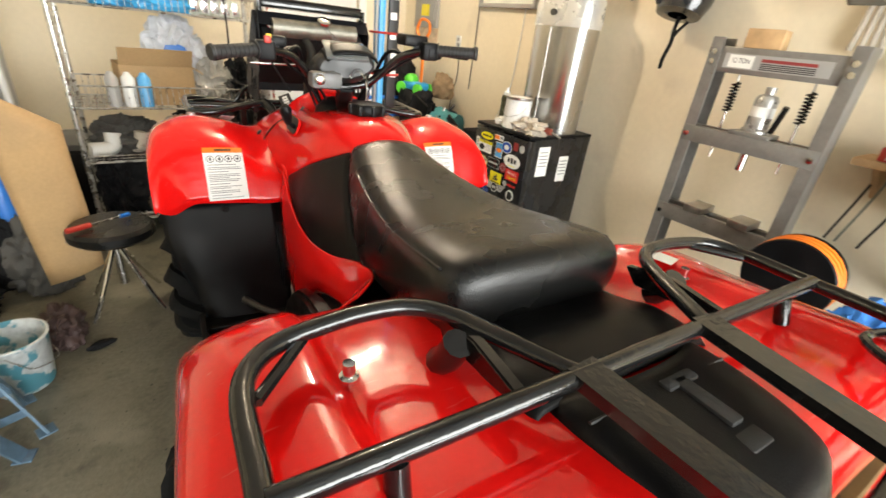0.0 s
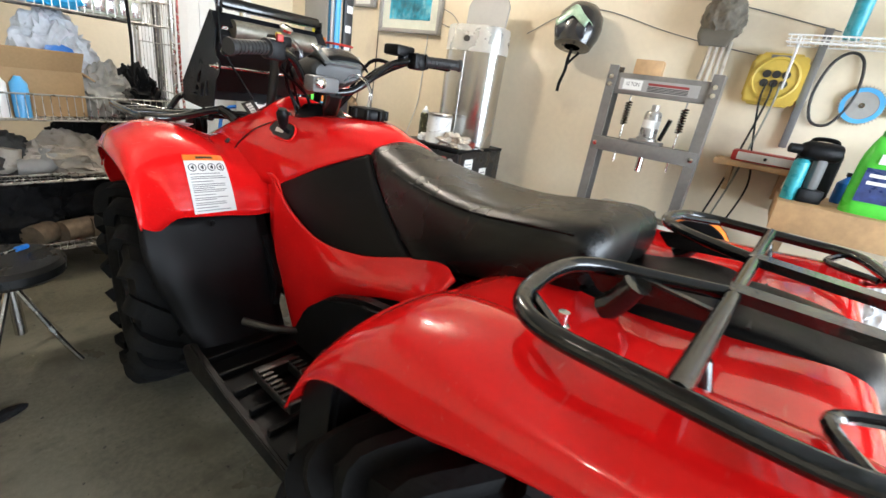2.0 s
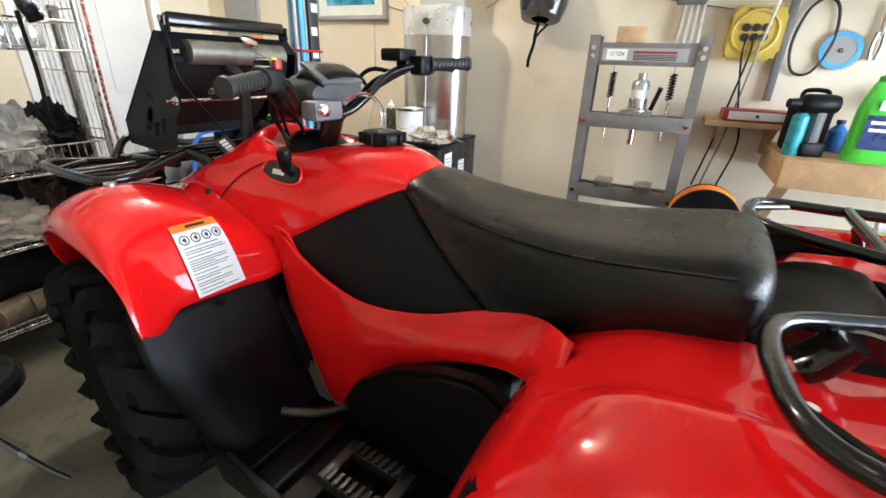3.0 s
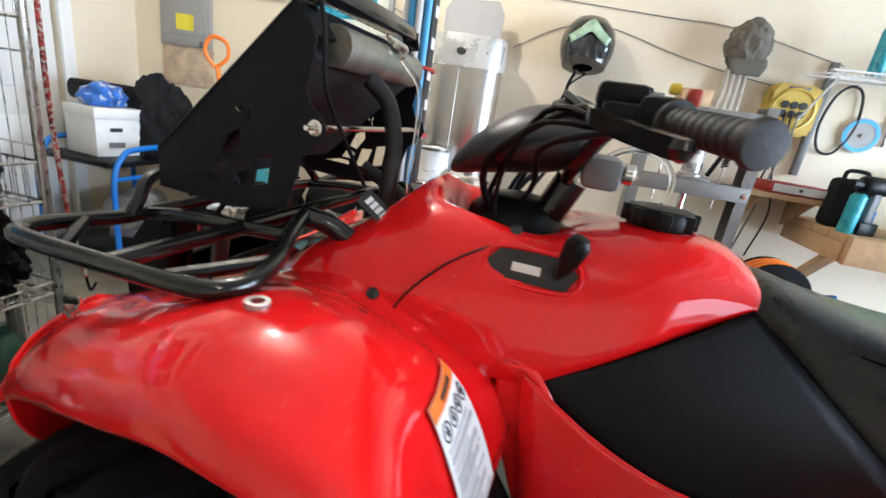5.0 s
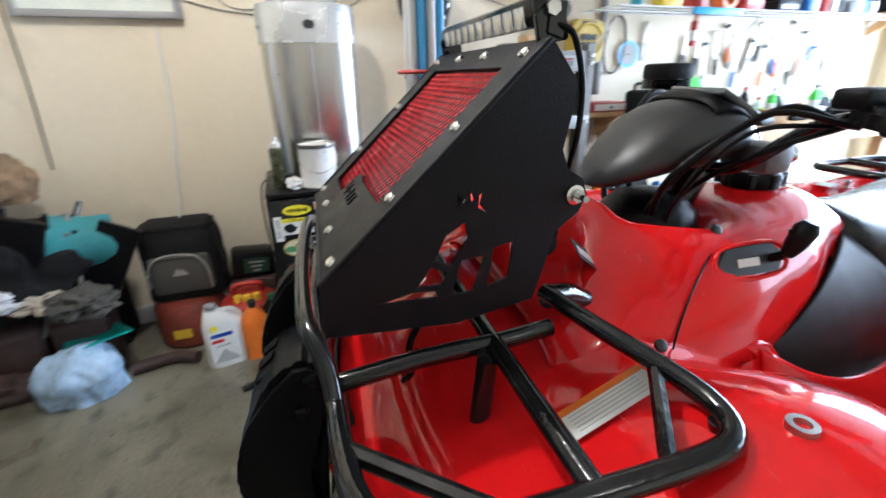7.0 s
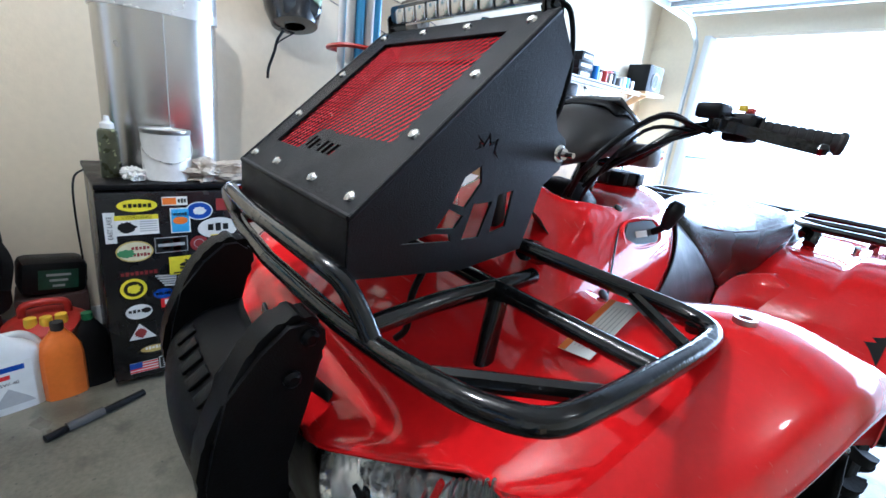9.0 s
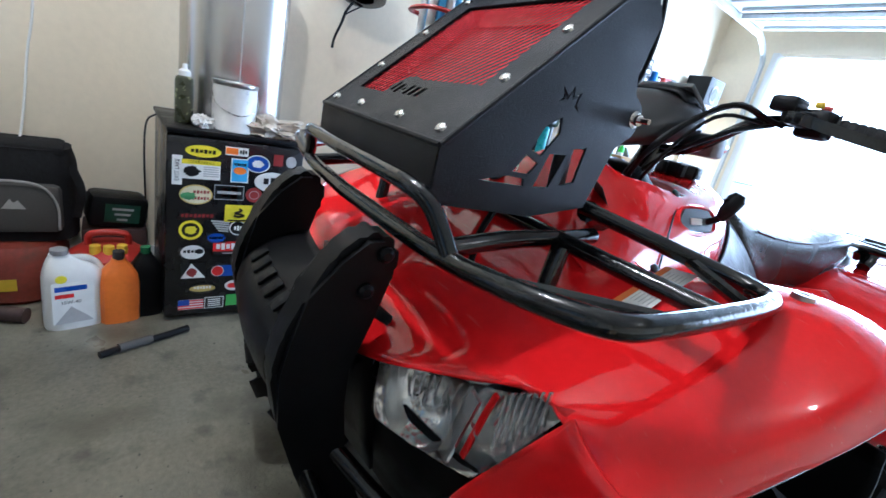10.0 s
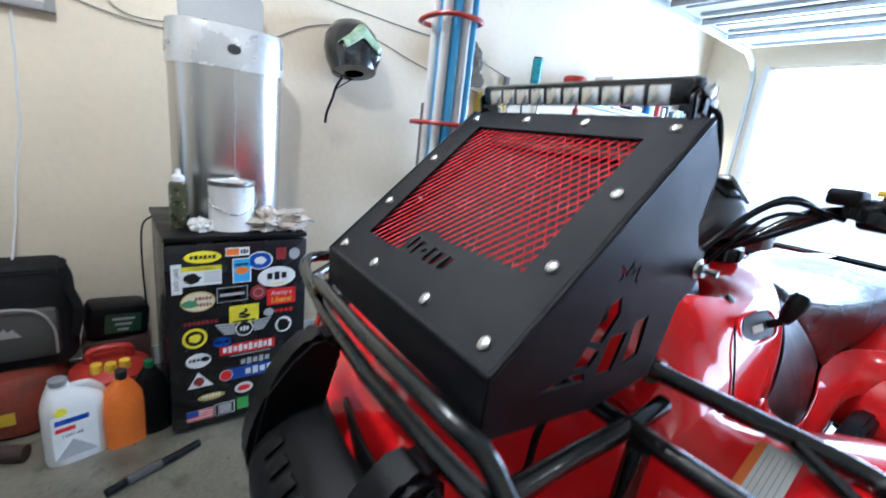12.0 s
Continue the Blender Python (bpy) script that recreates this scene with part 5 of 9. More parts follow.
# ---- things along the long wall ----
def on(m, x, y, z, rz=0, rx=0, ry=0):
    return m @ pose(x, y, z, rx, ry, rz)


FX = 2.30
FR = pose(FX, 1.65, 0, 0, 0, -90)      # local x runs along the front, local y into the wall
fridge = thing("mini_fridge", FR, "black mini fridge, its door covered in stickers", "fridge")
part("body", box_bm(0.50, 0.53, 0.79, (0, 0.325, 0.012), bev=0.006), mat("fridge_black", (0.012, 0.012, 0.013), 0.30, vary=0.2, scale=9, fine=200, bump=0.05, bump_scale=300), fridge)
dr = part("door", box_bm(0.515, 0.05, 0.765, (0, 0.03, 0.03), bev=0.006), mat("fridge_door_black", (0.011, 0.011, 0.012), 0.28, vary=0.2, scale=9), fridge, "black door")
part("top_cover", box_bm(0.515, 0.58, 0.02, (0, 0.295, 0.803), bev=0.005), BLACKP, fridge)
for x in (-0.2, 0.2):
    for y in (0.1, 0.52):
        part("foot", lathe([(0, 0), (0.018, 0), (0.018, 0.014), (0, 0.014)], 12, m=pose(x, y, 0)), BLACKP, fridge)
part("hinge", box_bm(0.05, 0.03, 0.012, (0.22, 0.03, 0.823), bev=0.003), CHROME, fridge)
part("power_cord", tube([(-0.25, 0.5, 0.80), (-0.29, 0.48, 0.76), (-0.30, 0.45, 0.62), (-0.29, 0.50, 0.3)], 0.004, 6), BLACKP, fridge)
for y, z, w, h in ((0.16, 0.66, 0.10, 0.19), (0.36, 0.60, 0.09, 0.17)):
    s = part("side_label", box_bm(0.0012, w, h, (0.2512, y, z - h / 2 - 0.0)), PAPER, fridge, "white energy label", smooth=False)
    for k in range(5):
        part("writing_bar", box_bm(0.0006, w * 0.7, 0.006, (0.2522, y, z + h * 0.3 - k * 0.022)), GREYP, s, smooth=False)


def sticker_m(x, z, rz=0):
    return pose(x, 0.0036, z, 90, 0, 0) @ pose(0, 0, 0, 0, 0, rz)


def ellipse(w, h, t=0.0006, z=0.0, seg=28, bm=None):
    return lathe([(0, z), (1, z), (1, z + t), (0, z + t)], seg, bm, Matrix.Diagonal((w / 2, h / 2, 1, 1)))


def sticker(x, z, w, h, back, label, oval=False, rz=0):
    bm = ellipse(w, h) if oval else box_bm(w, h, 0.0006)
    return part("sticker", bm, back, dr, label, m=sticker_m(x, z, rz), smooth=False)


SY = mat("sticker_yellow", (0.80, 0.70, 0.02), 0.35)
SR = mat("sticker_red", (0.62, 0.02, 0.02), 0.35)
SB = mat("sticker_blue", (0.02, 0.07, 0.36), 0.35)
SC = mat("sticker_sky", (0.10, 0.40, 0.75), 0.35)
SG = mat("sticker_grey", (0.42, 0.42, 0.42), 0.35)
SO = mat("sticker_gold", (0.55, 0.42, 0.12), 0.4)
SK = mat("sticker_black", (0.008, 0.008, 0.008), 0.4)
SDR = mat("sticker_dull_red", (0.25, 0.03, 0.03), 0.4)


def txt(st_, s, size, material, x=0, y=0, sq=1.0):
    return writing(s, size, st_, material, pose(x, y, 0.0009), "letters", 0.0002, sq)


def bars(st_, w, h, n, material, x=0, y=0):
    """Plain shapes in place of a mark that is not lettered."""
    for k in range(n):
        part("mark", box_bm(w / n * 0.72, h * (0.75 + 0.25 * (k % 2)), 0.0003, (x - w / 2 + w / n * (k + 0.5), y, 0.0008)), material, st_, smooth=False)


# stickers row by row, as marks in their colours
s = sticker(-0.135, 0.745, 0.125, 0.047, SY, "yellow oval sticker", True); bars(s, 0.09, 0.016, 6, SK)
s = sticker(-0.015, 0.758, 0.086, 0.034, PAPER, "white and orange sticker"); part("mark", box_bm(0.045, 0.026, 0.0003, (-0.018, 0, 0.0008)), ORANGE, s, smooth=False); bars(s, 0.03, 0.018, 3, SK, 0.024)
s = sticker(0.068, 0.715, 0.098, 0.074, PAPER, "round white and blue sticker", True); part("mark", ellipse(0.088, 0.066, 0.0003, 0.0007), SB, s, smooth=False); part("mark", blob(0.022, 0.014, 0.0003, 3, 0.4, flat=False, at=(0, 0, 0.0012)), PAPER, s)
s = sticker(0.205, 0.735, 0.045, 0.05, SG, "small silver fruit-shaped sticker", True)
s = sticker(0.15, 0.738, 0.04, 0.05, SDR, "dark red sticker")
s = sticker(-0.222, 0.665, 0.034, 0.115, PAPER, "white upright sticker with black letters"); writing("EAST LAKE", 0.021, s, SK, pose(0, 0, 0.0009, 0, 0, 90), "letters", 0.0002, 0.85)
s = sticker(-0.140, 0.672, 0.135, 0.076, PAPER, "white warning sticker with yellow head"); part("mark", box_bm(0.135, 0.018, 0.0003, (0, 0.029, 0.0008)), SY, s, smooth=False); txt(s, "WARNING", 0.019, SK, 0, 0.029)
part("mark", blob(0.025, 0.018, 0.0004, 5, 0.5, flat=False, at=(-0.033, -0.008, 0.0012)), SK, s)
for k in range(5):
    part("writing_bar", box_bm(0.055, 0.004, 0.0003, (0.035, 0.012 - 0.009 * k, 0.0008)), SG, s, smooth=False)
s = sticker(0.0, 0.680, 0.068, 0.10, PAPER, "white and blue upright sticker"); part("mark", box_bm(0.06, 0.092, 0.0003, (0, 0, 0.0008)), SC, s, smooth=False); bars(s, 0.05, 0.014, 4, PAPER, 0, 0.025); part("mark", ellipse(0.05, 0.03, 0.0003, 0.0011), ORANGE, s, smooth=False)
s = sticker(0.135, 0.640, 0.152, 0.088, PAPER, "white oval sticker with black marks", True); bars(s, 0.085, 0.034, 3, SK, 0, 0.004); part("mark", box_bm(0.06, 0.005, 0.0003, (0, -0.03, 0.0008)), SY, s, smooth=False)
s = sticker(-0.155, 0.570, 0.118, 0.082, SO, "gold and green oval sticker", True); part("mark", ellipse(0.108, 0.072, 0.0003, 0.0007), mat("sticker_cream", (0.70, 0.65, 0.45), 0.4), s, smooth=False); bars(s, 0.06, 0.014, 5, SDR, 0.018, 0.012); bars(s, 0.055, 0.014, 5, SDR, 0.02, -0.014); part("mark", blob(0.025, 0.014, 0.0003, 7, 0.5, flat=False, at=(-0.028, -0.006, 0.0012)), mat("sticker_green", (0.08, 0.25, 0.10), 0.4), s)
s = sticker(-0.035, 0.585, 0.112, 0.062, SG, "outlined grey letter-shaped sticker"); part("mark", box_bm(0.106, 0.056, 0.0003, (0, 0, 0.0008)), SK, s, smooth=False); bars(s, 0.07, 0.05, 2, SDR); part("mark", box_bm(0.09, 0.012, 0.0003, (0, 0, 0.0012)), SG, s, smooth=False)
s = sticker(0.062, 0.580, 0.066, 0.064, SDR, "round dark red sticker", True); part("mark", ellipse(0.04, 0.038, 0.0003, 0.0007), SG, s, smooth=False); part("mark", ellipse(0.034, 0.032, 0.0003, 0.0011), SDR, s, smooth=False)
s = sticker(0.155, 0.552, 0.118, 0.072, SR, "red sticker with white and yellow words"); txt(s, "Annoy a", 0.030, PAPER, 0, 0.016, 0.85); txt(s, "Liberal", 0.034, SY, 0, -0.016, 0.9)
s = sticker(0.008, 0.495, 0.112, 0.076, SY, "yellow flag sticker with a coiled snake"); part("mark", tube([(-0.02, -0.01, 0.001), (0, -0.014, 0.001), (0.02, -0.008, 0.001), (0.0, -0.002, 0.001), (-0.016, 0.002, 0.001), (0.0, 0.008, 0.001), (0.01, 0.014, 0.001), (0.0, 0.022, 0.001)], 0.004, 6), SK, s); part("writing_bar", box_bm(0.085, 0.006, 0.0003, (0, -0.03, 0.0008)), SK, s, smooth=False)
s = sticker(-0.148, 0.482, 0.13, 0.024, SK, "black sticker with dull red letters"); bars(s, 0.12, 0.016, 8, SDR)
s = sticker(0.155, 0.486, 0.10, 0.024, SK, "black sticker with red letters"); bars(s, 0.08, 0.016, 4, SR, 0.01); part("mark", blob(0.018, 0.016, 0.0003, 2, 0.5, flat=False, at=(-0.052, 0, 0.0012)), SG, s)
s = sticker(-0.170, 0.420, 0.086, 0.084, SY, "round yellow and black sticker", True); part("mark", ellipse(0.064, 0.062, 0.0003, 0.0007), SK, s, smooth=False); part("mark", blob(0.018, 0.016, 0.0003, 9, 0.5, flat=False, at=(0, 0, 0.0014)), SY, s)
# winged badge
s = sticker(0.008, 0.430, 0.070, 0.066, PAPER, "round winged silver sticker", True); part("mark", ellipse(0.060, 0.056, 0.0003, 0.0007), SK, s, smooth=False)
for sg in (-1, 1):
    for k in range(5):
        part("wing_mark", box_bm(0.072 - 0.008 * k, 0.0075, 0.0004, (sg * (0.072 - 0.004 * k), 0.022 - 0.010 * k, 0.0002)), SG, s, m=pose(0, 0, 0, 0, 0, sg * 5), smooth=False)
bars(s, 0.035, 0.022, 3, PAPER)
s = sticker(0.165, 0.420, 0.07, 0.072, PAPER, "round white sticker with a dark figure", True); part("mark", blob(0.022, 0.025, 0.0003, 4, 0.5, flat=False, at=(0, 0, 0.0012)), SK, s)
s = sticker(-0.075, 0.385, 0.075, 0.045, SK, "blue burst sticker"); part("mark", lathe([(0, 0.0008), (1, 0.0008), (1, 0.0011), (0, 0.0011)], 9, m=Matrix.Diagonal((0.035, 0.022, 1, 1))), SB, s, smooth=False); bars(s, 0.055, 0.014, 4, PAPER, 0, 0)
s = sticker(-0.160, 0.322, 0.088, 0.062, PAPER, "white oval sticker with black marks", True); bars(s, 0.055, 0.014, 4, SK, -0.008, 0.004); part("mark", blob(0.012, 0.010, 0.0003, 4, 0.5, flat=False, at=(0.026, 0.004, 0.0012)), SK, s)
s = sticker(0.022, 0.338, 0.215, 0.060, SR, "red and black sticker with white letters"); part("mark", box_bm(0.215, 0.016, 0.0003, (0, -0.022, 0.0008)), SK, s, smooth=False); bars(s, 0.195, 0.030, 10, PAPER, 0, 0.008); part("writing_bar", box_bm(0.16, 0.004, 0.0003, (0.01, -0.023, 0.0012)), SG, s, smooth=False)
s = sticker(0.05, 0.280, 0.13, 0.034, SK, "black sticker with grey letters"); bars(s, 0.12, 0.028, 5, SG)
s = sticker(-0.155, 0.238, 0.092, 0.070, SK, "triangular horse sticker"); part("mark", prism([(-0.046, -0.034), (0.046, -0.034), (-0.008, 0.034)], 0.0003, "z", 0.0009), PAPER, s, smooth=False); part("mark", blob(0.017, 0.017, 0.0003, 6, 0.5, flat=False, at=(-0.006, -0.008, 0.0014)), SDR, s)
s = sticker(0.035, 0.232, 0.20, 0.052, SB, "blue sticker with a red and white disc"); part("mark", ellipse(0.050, 0.050, 0.0003, 0.0008), PAPER, s, m=pose(-0.098, 0, 0), smooth=False); part("mark", ellipse(0.044, 0.044, 0.0003, 0.0012), SR, s, m=pose(-0.098, 0, 0), smooth=False); bars(s, 0.025, 0.026, 2, PAPER, -0.098); bars(s, 0.115, 0.034, 4, PAPER, 0.03)
s = sticker(-0.118, 0.152, 0.105, 0.05, SK, "black and gold oval sticker", True); part("mark", ellipse(0.1, 0.03, 0.0003, 0.0007), SO, s, smooth=False); bars(s, 0.07, 0.014, 6, PAPER, 0, 0.004)
s = sticker(0.005, 0.158, 0.072, 0.05, PAPER, "white oval sticker with a red car", True); part("mark", blob(0.024, 0.012, 0.0003, 4, 0.3, flat=False, at=(0, 0, 0.0012)), SR, s)
s = sticker(-0.160, 0.078, 0.096, 0.046, PAPER, "national flag sticker")
for k in range(4):
    part("stripe", box_bm(0.096, 0.0062, 0.0003, (0, 0.018 - 0.012 * k, 0.0008)), SR, s, smooth=False)
part("canton", box_bm(0.042, 0.026, 0.0003, (-0.027, 0.010, 0.0012)), SB, s, smooth=False)
s = sticker(-0.070, 0.080, 0.076, 0.054, PAPER, "black and white memorial sticker"); part("mark", box_bm(0.070, 0.048, 0.0003, (0, 0, 0.0008)), SK, s, smooth=False)
for k in range(4):
    part("writing_bar", box_bm(0.05, 0.005, 0.0003, (0, 0.015 - 0.010 * k, 0.0012)), PAPER, s, smooth=False)
s = sticker(0.0, 0.085, 0.045, 0.055, mat("sticker_lime", (0.10, 0.40, 0.08), 0.4), "small green sticker")

# stainless bin on the fridge
tc_ = thing("trash_can", pose(2.68, 1.62, 0.824) @ Matrix.Diagonal((1, 1, 1.05, 1)), "tall brushed stainless bin with a lid, standing on the fridge", "trash can")
SEC = [(0.135 * (abs(math.cos(t)) ** 0.75) * (1 if math.cos(t) > 0 else -1), 0.215 * (abs(math.sin(t)) ** 0.75) * (1 if math.sin(t) > 0 else -1)) for t in [2 * math.pi * k / 28 for k in range(28)]]
part("body", loft([[(x * k, y * k, z) for x, y in SEC] for z, k in ((0.0, 0.97), (0.02, 0.985), (0.3, 0.99), (0.585, 1.0))], 1, 1, closed=True, caps=True), BRUSHED, tc_, "brushed stainless body")
part("band", loft([[(x * k, y * k, z) for x, y in SEC] for z, k in ((0.585, 1.03), (0.60, 1.035), (0.70, 1.03), (0.735, 1.0), (0.74, 0.93))], 1, 1, closed=True, caps=True), mat("bin_top_silver", (0.66, 0.66, 0.64), 0.3, 0.6), tc_, "smooth silver top")
part("seam", tube([(-0.1358, 0.0, 0.02), (-0.1358, 0.0, 0.58)], 0.0016, 6), STEEL, tc_)
part("sensor", ellipse(0.05, 0.035, 0.004), INK, tc_, "dark oval sensor", m=pose(-0.139, 0.0, 0.655, 0, -90, 0) @ pose(0, 0, 0, 0, 0, 90))
part("flap", prism([(-0.16, 0.0), (0.16, 0.0), (0.165, 0.14), (0.13, 0.20), (-0.13, 0.20), (-0.165, 0.14)], 0.015, "x", 0.0, bev=0.004), PANELG, tc_, "grey lid flap, standing open", m=pose(0.06, 0, 0.735, 0, 6))
# goods on the fridge
pc = thing("paint_can", pose(2.42, 1.66, 0.824), "dented white one-gallon paint can with drips", "paint can")
part("can_body", lathe([(0, 0), (0.083, 0), (0.085, 0.004), (0.083, 0.008), (0.083, 0.182), (0.085, 0.188), (0.081, 0.192), (0.074, 0.186), (0, 0.186)], 32), mat("can_label_white", (0.68, 0.68, 0.66), 0.42, vary=0.1, scale=14, spots=(20, 0.66, (0.35, 0.36, 0.38), 0.1)), pc)
part("lid_rim", lathe([(0.083, 0.176), (0.0855, 0.18), (0.0855, 0.192), (0.080, 0.193), (0.074, 0.185)], 32), STEEL, pc)
part("bail", tube([(0, -0.086, 0.15), (-0.05, -0.075, 0.10), (-0.085, 0, 0.07), (-0.05, 0.075, 0.10), (0, 0.086, 0.15)], 0.0018, 6), WIRE, pc)
sc = thing("spray_can", pose(2.47, 1.835, 0.824), "dark green and grey aerosol can with a white nozzle", "spray can")
part("can_body", lathe([(0, 0), (0.031, 0), (0.033, 0.004), (0.033, 0.16), (0.030, 0.172), (0.022, 0.178), (0, 0.178)], 20), mat("spray_label", (0.06, 0.065, 0.035), 0.35, vary=0.5, scale=26, spots=(34, 0.6, (0.3, 0.32, 0.18), 0.05)), sc)
part("nozzle", lathe([(0.022, 0.178), (0.022, 0.196), (0.010, 0.205), (0.008, 0.222), (0, 0.224)], 14), WHITEP, sc)
tagged(part("wipe", blob(0.045, 0.035, 0.03, 11, 0.4, 3, 3, folds=0.4), WHITEP, m=pose(2.41, 1.775, 0.824)), "crumpled white paper wipe on the fridge", "paper")
tagged(part("rag", blob(0.075, 0.12, 0.05, 12, 0.5, 2.5, 4, folds=0.7), RAG, m=pose(2.40, 1.51, 0.824)), "soiled white cotton rag, crumpled on the fridge", "rag")
hg = thing("hand_tool", pose(2.44, 1.43, 0.824, 0, 0, 10), "red-handled tool with a thin steel tip", "tool")
part("handle", lathe([(0, 0), (0.022, 0.005), (0.026, 0.03), (0.024, 0.08), (0.018, 0.11), (0, 0.115)], 14, m=pose(0, 0.05, 0.03, 90)), BROWNRED, hg)
part("tip", tube([(0, -0.06, 0.03), (0, -0.13, 0.01)], 0.005), STEEL, hg)
part("cord", tube([(0, 0.05, 0.03), (0.08, 0.10, 0.02), (0.12, 0.14, 0.05)], 0.008), BLACKP, hg)

# hydraulic press
pr_ = thing("shop_press", pose(0, 0, 0), "grey steel H-frame shop press with a bottle jack", "press")
PX, PYL, PYR = 2.60, 0.64, 0.085
for y in (PYL, PYR):
    b = box_bm(0.11, 0.008, 1.41, (PX, y, 0.03))
    s_ = 1 if y == PYL else -1
    box_bm(0.008, 0.05, 1.41, (PX - 0.053, y - s_ * 0.022, 0.03), b)
    box_bm(0.008, 0.05, 1.41, (PX + 0.053, y - s_ * 0.022, 0.03), b)
    part("upright", b, GREYM, pr_, "grey channel upright", smooth=False)
    part("foot", box_bm(0.42, 0.06, 0.03, (PX, y, 0), bev=0.004), GREYM, pr_)
    for z in (1.34, 1.38, 1.02, 0.62):
        part("bolt", lathe([(0.013, 0), (0.013, 0.008), (0, 0.009)], 6, m=pose(PX - 0.0575, y - s_ * 0.022, z, 0, -90)), CHROME, pr_)
tb_ = box_bm(0.10, PYL - PYR - 0.01, 0.105, (PX, (PYL + PYR) / 2, 1.30), bev=0.004)
part("top_beam", tb_, GREYM, pr_)
lb = part("label", box_bm(0.001, 0.40, 0.06, (PX - 0.0512, 0.37, 1.32)), PANELG, pr_, "pale warning label strip", smooth=False)
part("mark", box_bm(0.0006, 0.10, 0.05, (PX - 0.052, 0.50, 1.325)), PAPER, lb, smooth=False)
writing("12 TON", 0.028, lb, INK, Matrix.Translation((PX - 0.0526, 0.50, 1.352)) @ pose(0, 0, 0, 90, 0, -90), "letters", 0.0002, 0.75)
part("mark", box_bm(0.0006, 0.20, 0.012, (PX - 0.052, 0.32, 1.355)), SDR, lb, smooth=False)
for k in range(4):
    part("writing_bar", box_bm(0.0006, 0.20, 0.004, (PX - 0.052, 0.32, 1.346 - 0.007 * k)), INK, lb, smooth=False)
for x in (PX - 0.045, PX + 0.045):
    part("bed_beam", box_bm(0.03, PYL - PYR - 0.0, 0.075, (x, (PYL + PYR) / 2, 0.985), bev=0.003), GREYM, pr_)
    part("lower_beam", box_bm(0.03, PYL - PYR - 0.0, 0.075, (x, (PYL + PYR) / 2, 0.59), bev=0.003), GREYM, pr_)
for y in (0.505, 0.215):
    part("spring", tube([(PX + 0.016 * math.cos(k * 1.0), y + 0.016 * math.sin(k * 1.0), 1.14 + k * 0.0022) for k in range(58)], 0.004, 6, smooth=False), STEELB, pr_)
    part("spring_hook", tube([(PX, y, 1.27), (PX, y, 1.30)], 0.004), STEEL, pr_)
    part("eye_bolt", tube([(PX, y, 1.14), (PX, y, 0.93)], 0.005), CHROME, pr_)
jk = lathe([(0, 0), (0.055, 0), (0.055, 0.012), (0.046, 0.02), (0.044, 0.14), (0.036, 0.155), (0.02, 0.16), (0.02, 0.19), (0, 0.19)], 20)
part("bottle_jack", jk, mat("jack_silver", (0.40, 0.39, 0.37), 0.35, 0.6, vary=0.3, scale=20), pr_, "silver bottle jack", m=pose(PX, 0.36, 1.075))
part("jack_plate", box_bm(0.13, 0.16, 0.018, (PX, 0.36, 1.058), bev=0.003), GREYM, pr_)
part("jack_label", lathe([(0.0448, 0.05), (0.0452, 0.05), (0.0452, 0.11), (0.0448, 0.11)], 20), PAPER, pr_, m=pose(PX, 0.36, 1.075))
part("ram", tube([(PX, 0.36, 1.0), (PX, 0.36, 0.905)], 0.018, 14), CHROME, pr_)
part("jack_handle_socket", tube([(PX - 0.03, 0.29, 1.09), (PX - 0.06, 0.26, 1.20)], 0.012), STEELB, pr_)
part("bed_plate", box_bm(0.14, 0.09, 0.035, (PX - 0.01, 0.46, 0.665), bev=0.004), STEEL, pr_)
part("bed_plate", box_bm(0.14, 0.09, 0.035, (PX - 0.01, 0.25, 0.665), bev=0.004), STEEL, pr_)
tagged(part("wood_block", box_bm(0.09, 0.14, 0.075, (0, 0, 0), bev=0.004), WOOD, m=pose(PX, 0.45, 1.405, 0, 0, 5)), "pale offcut of pine on top of the press", "wood block")

# helmet, cap, gloves on the wall
hm = thing("helmet", pose(2.83, 0.99, 1.66), "black riding helmet with a pale green visor, hung on the wall", "helmet")
part("shell", lathe([(0.05, -0.13), (0.11, -0.125), (0.132, -0.06), (0.138, 0.0), (0.128, 0.06), (0.09, 0.115), (0.04, 0.135), (0, 0.138)], 26, sx=0.92, sy=1.05, m=pose(0, 0, 0, 0, 18, 0)), mat("helmet_black", (0.018, 0.018, 0.019), 0.22, coat=0.4), hm)
part("visor", loft([[(-0.05, y, 0.11 - abs(y)) for y in (-0.12, -0.06, 0, 0.06, 0.12)], [(-0.12, y * 0.9, 0.10 - abs(y) * 0.7) for y in (-0.12, -0.06, 0, 0.06, 0.12)], [(-0.135, y * 0.75, 0.04 - abs(y) * 0.5) for y in (-0.12, -0.06, 0, 0.06, 0.12)]], 4, 3), mat("visor_green", (0.38, 0.52, 0.36), 0.3, vary=0.4, scale=18), hm, solid=0.004)
part("face_glass", loft([[(-0.118, y, 0.02) for y in (-0.1, 0, 0.1)], [(-0.13, y, -0.03) for y in (-0.1, 0, 0.1)], [(-0.118, y * 0.9, -0.08) for y in (-0.1, 0, 0.1)]], 4, 4), mat("dark_glass", (0.03, 0.035, 0.04), 0.08, coat=0.5), hm, solid=0.003)
part("strap", tube([(0.02, 0.02, -0.12), (0.06, 0.05, -0.19), (0.08, 0.06, -0.25), (0.09, 0.085, -0.33), (0.095, 0.09, -0.385)], 0, flat=(0.02, 0.004)), FABRIC, hm)
part("strap", tube([(0.02, -0.06, -0.12), (0.06, 0.02, -0.18), (0.08, 0.06, -0.22)], 0, flat=(0.02, 0.004)), FABRIC, hm)
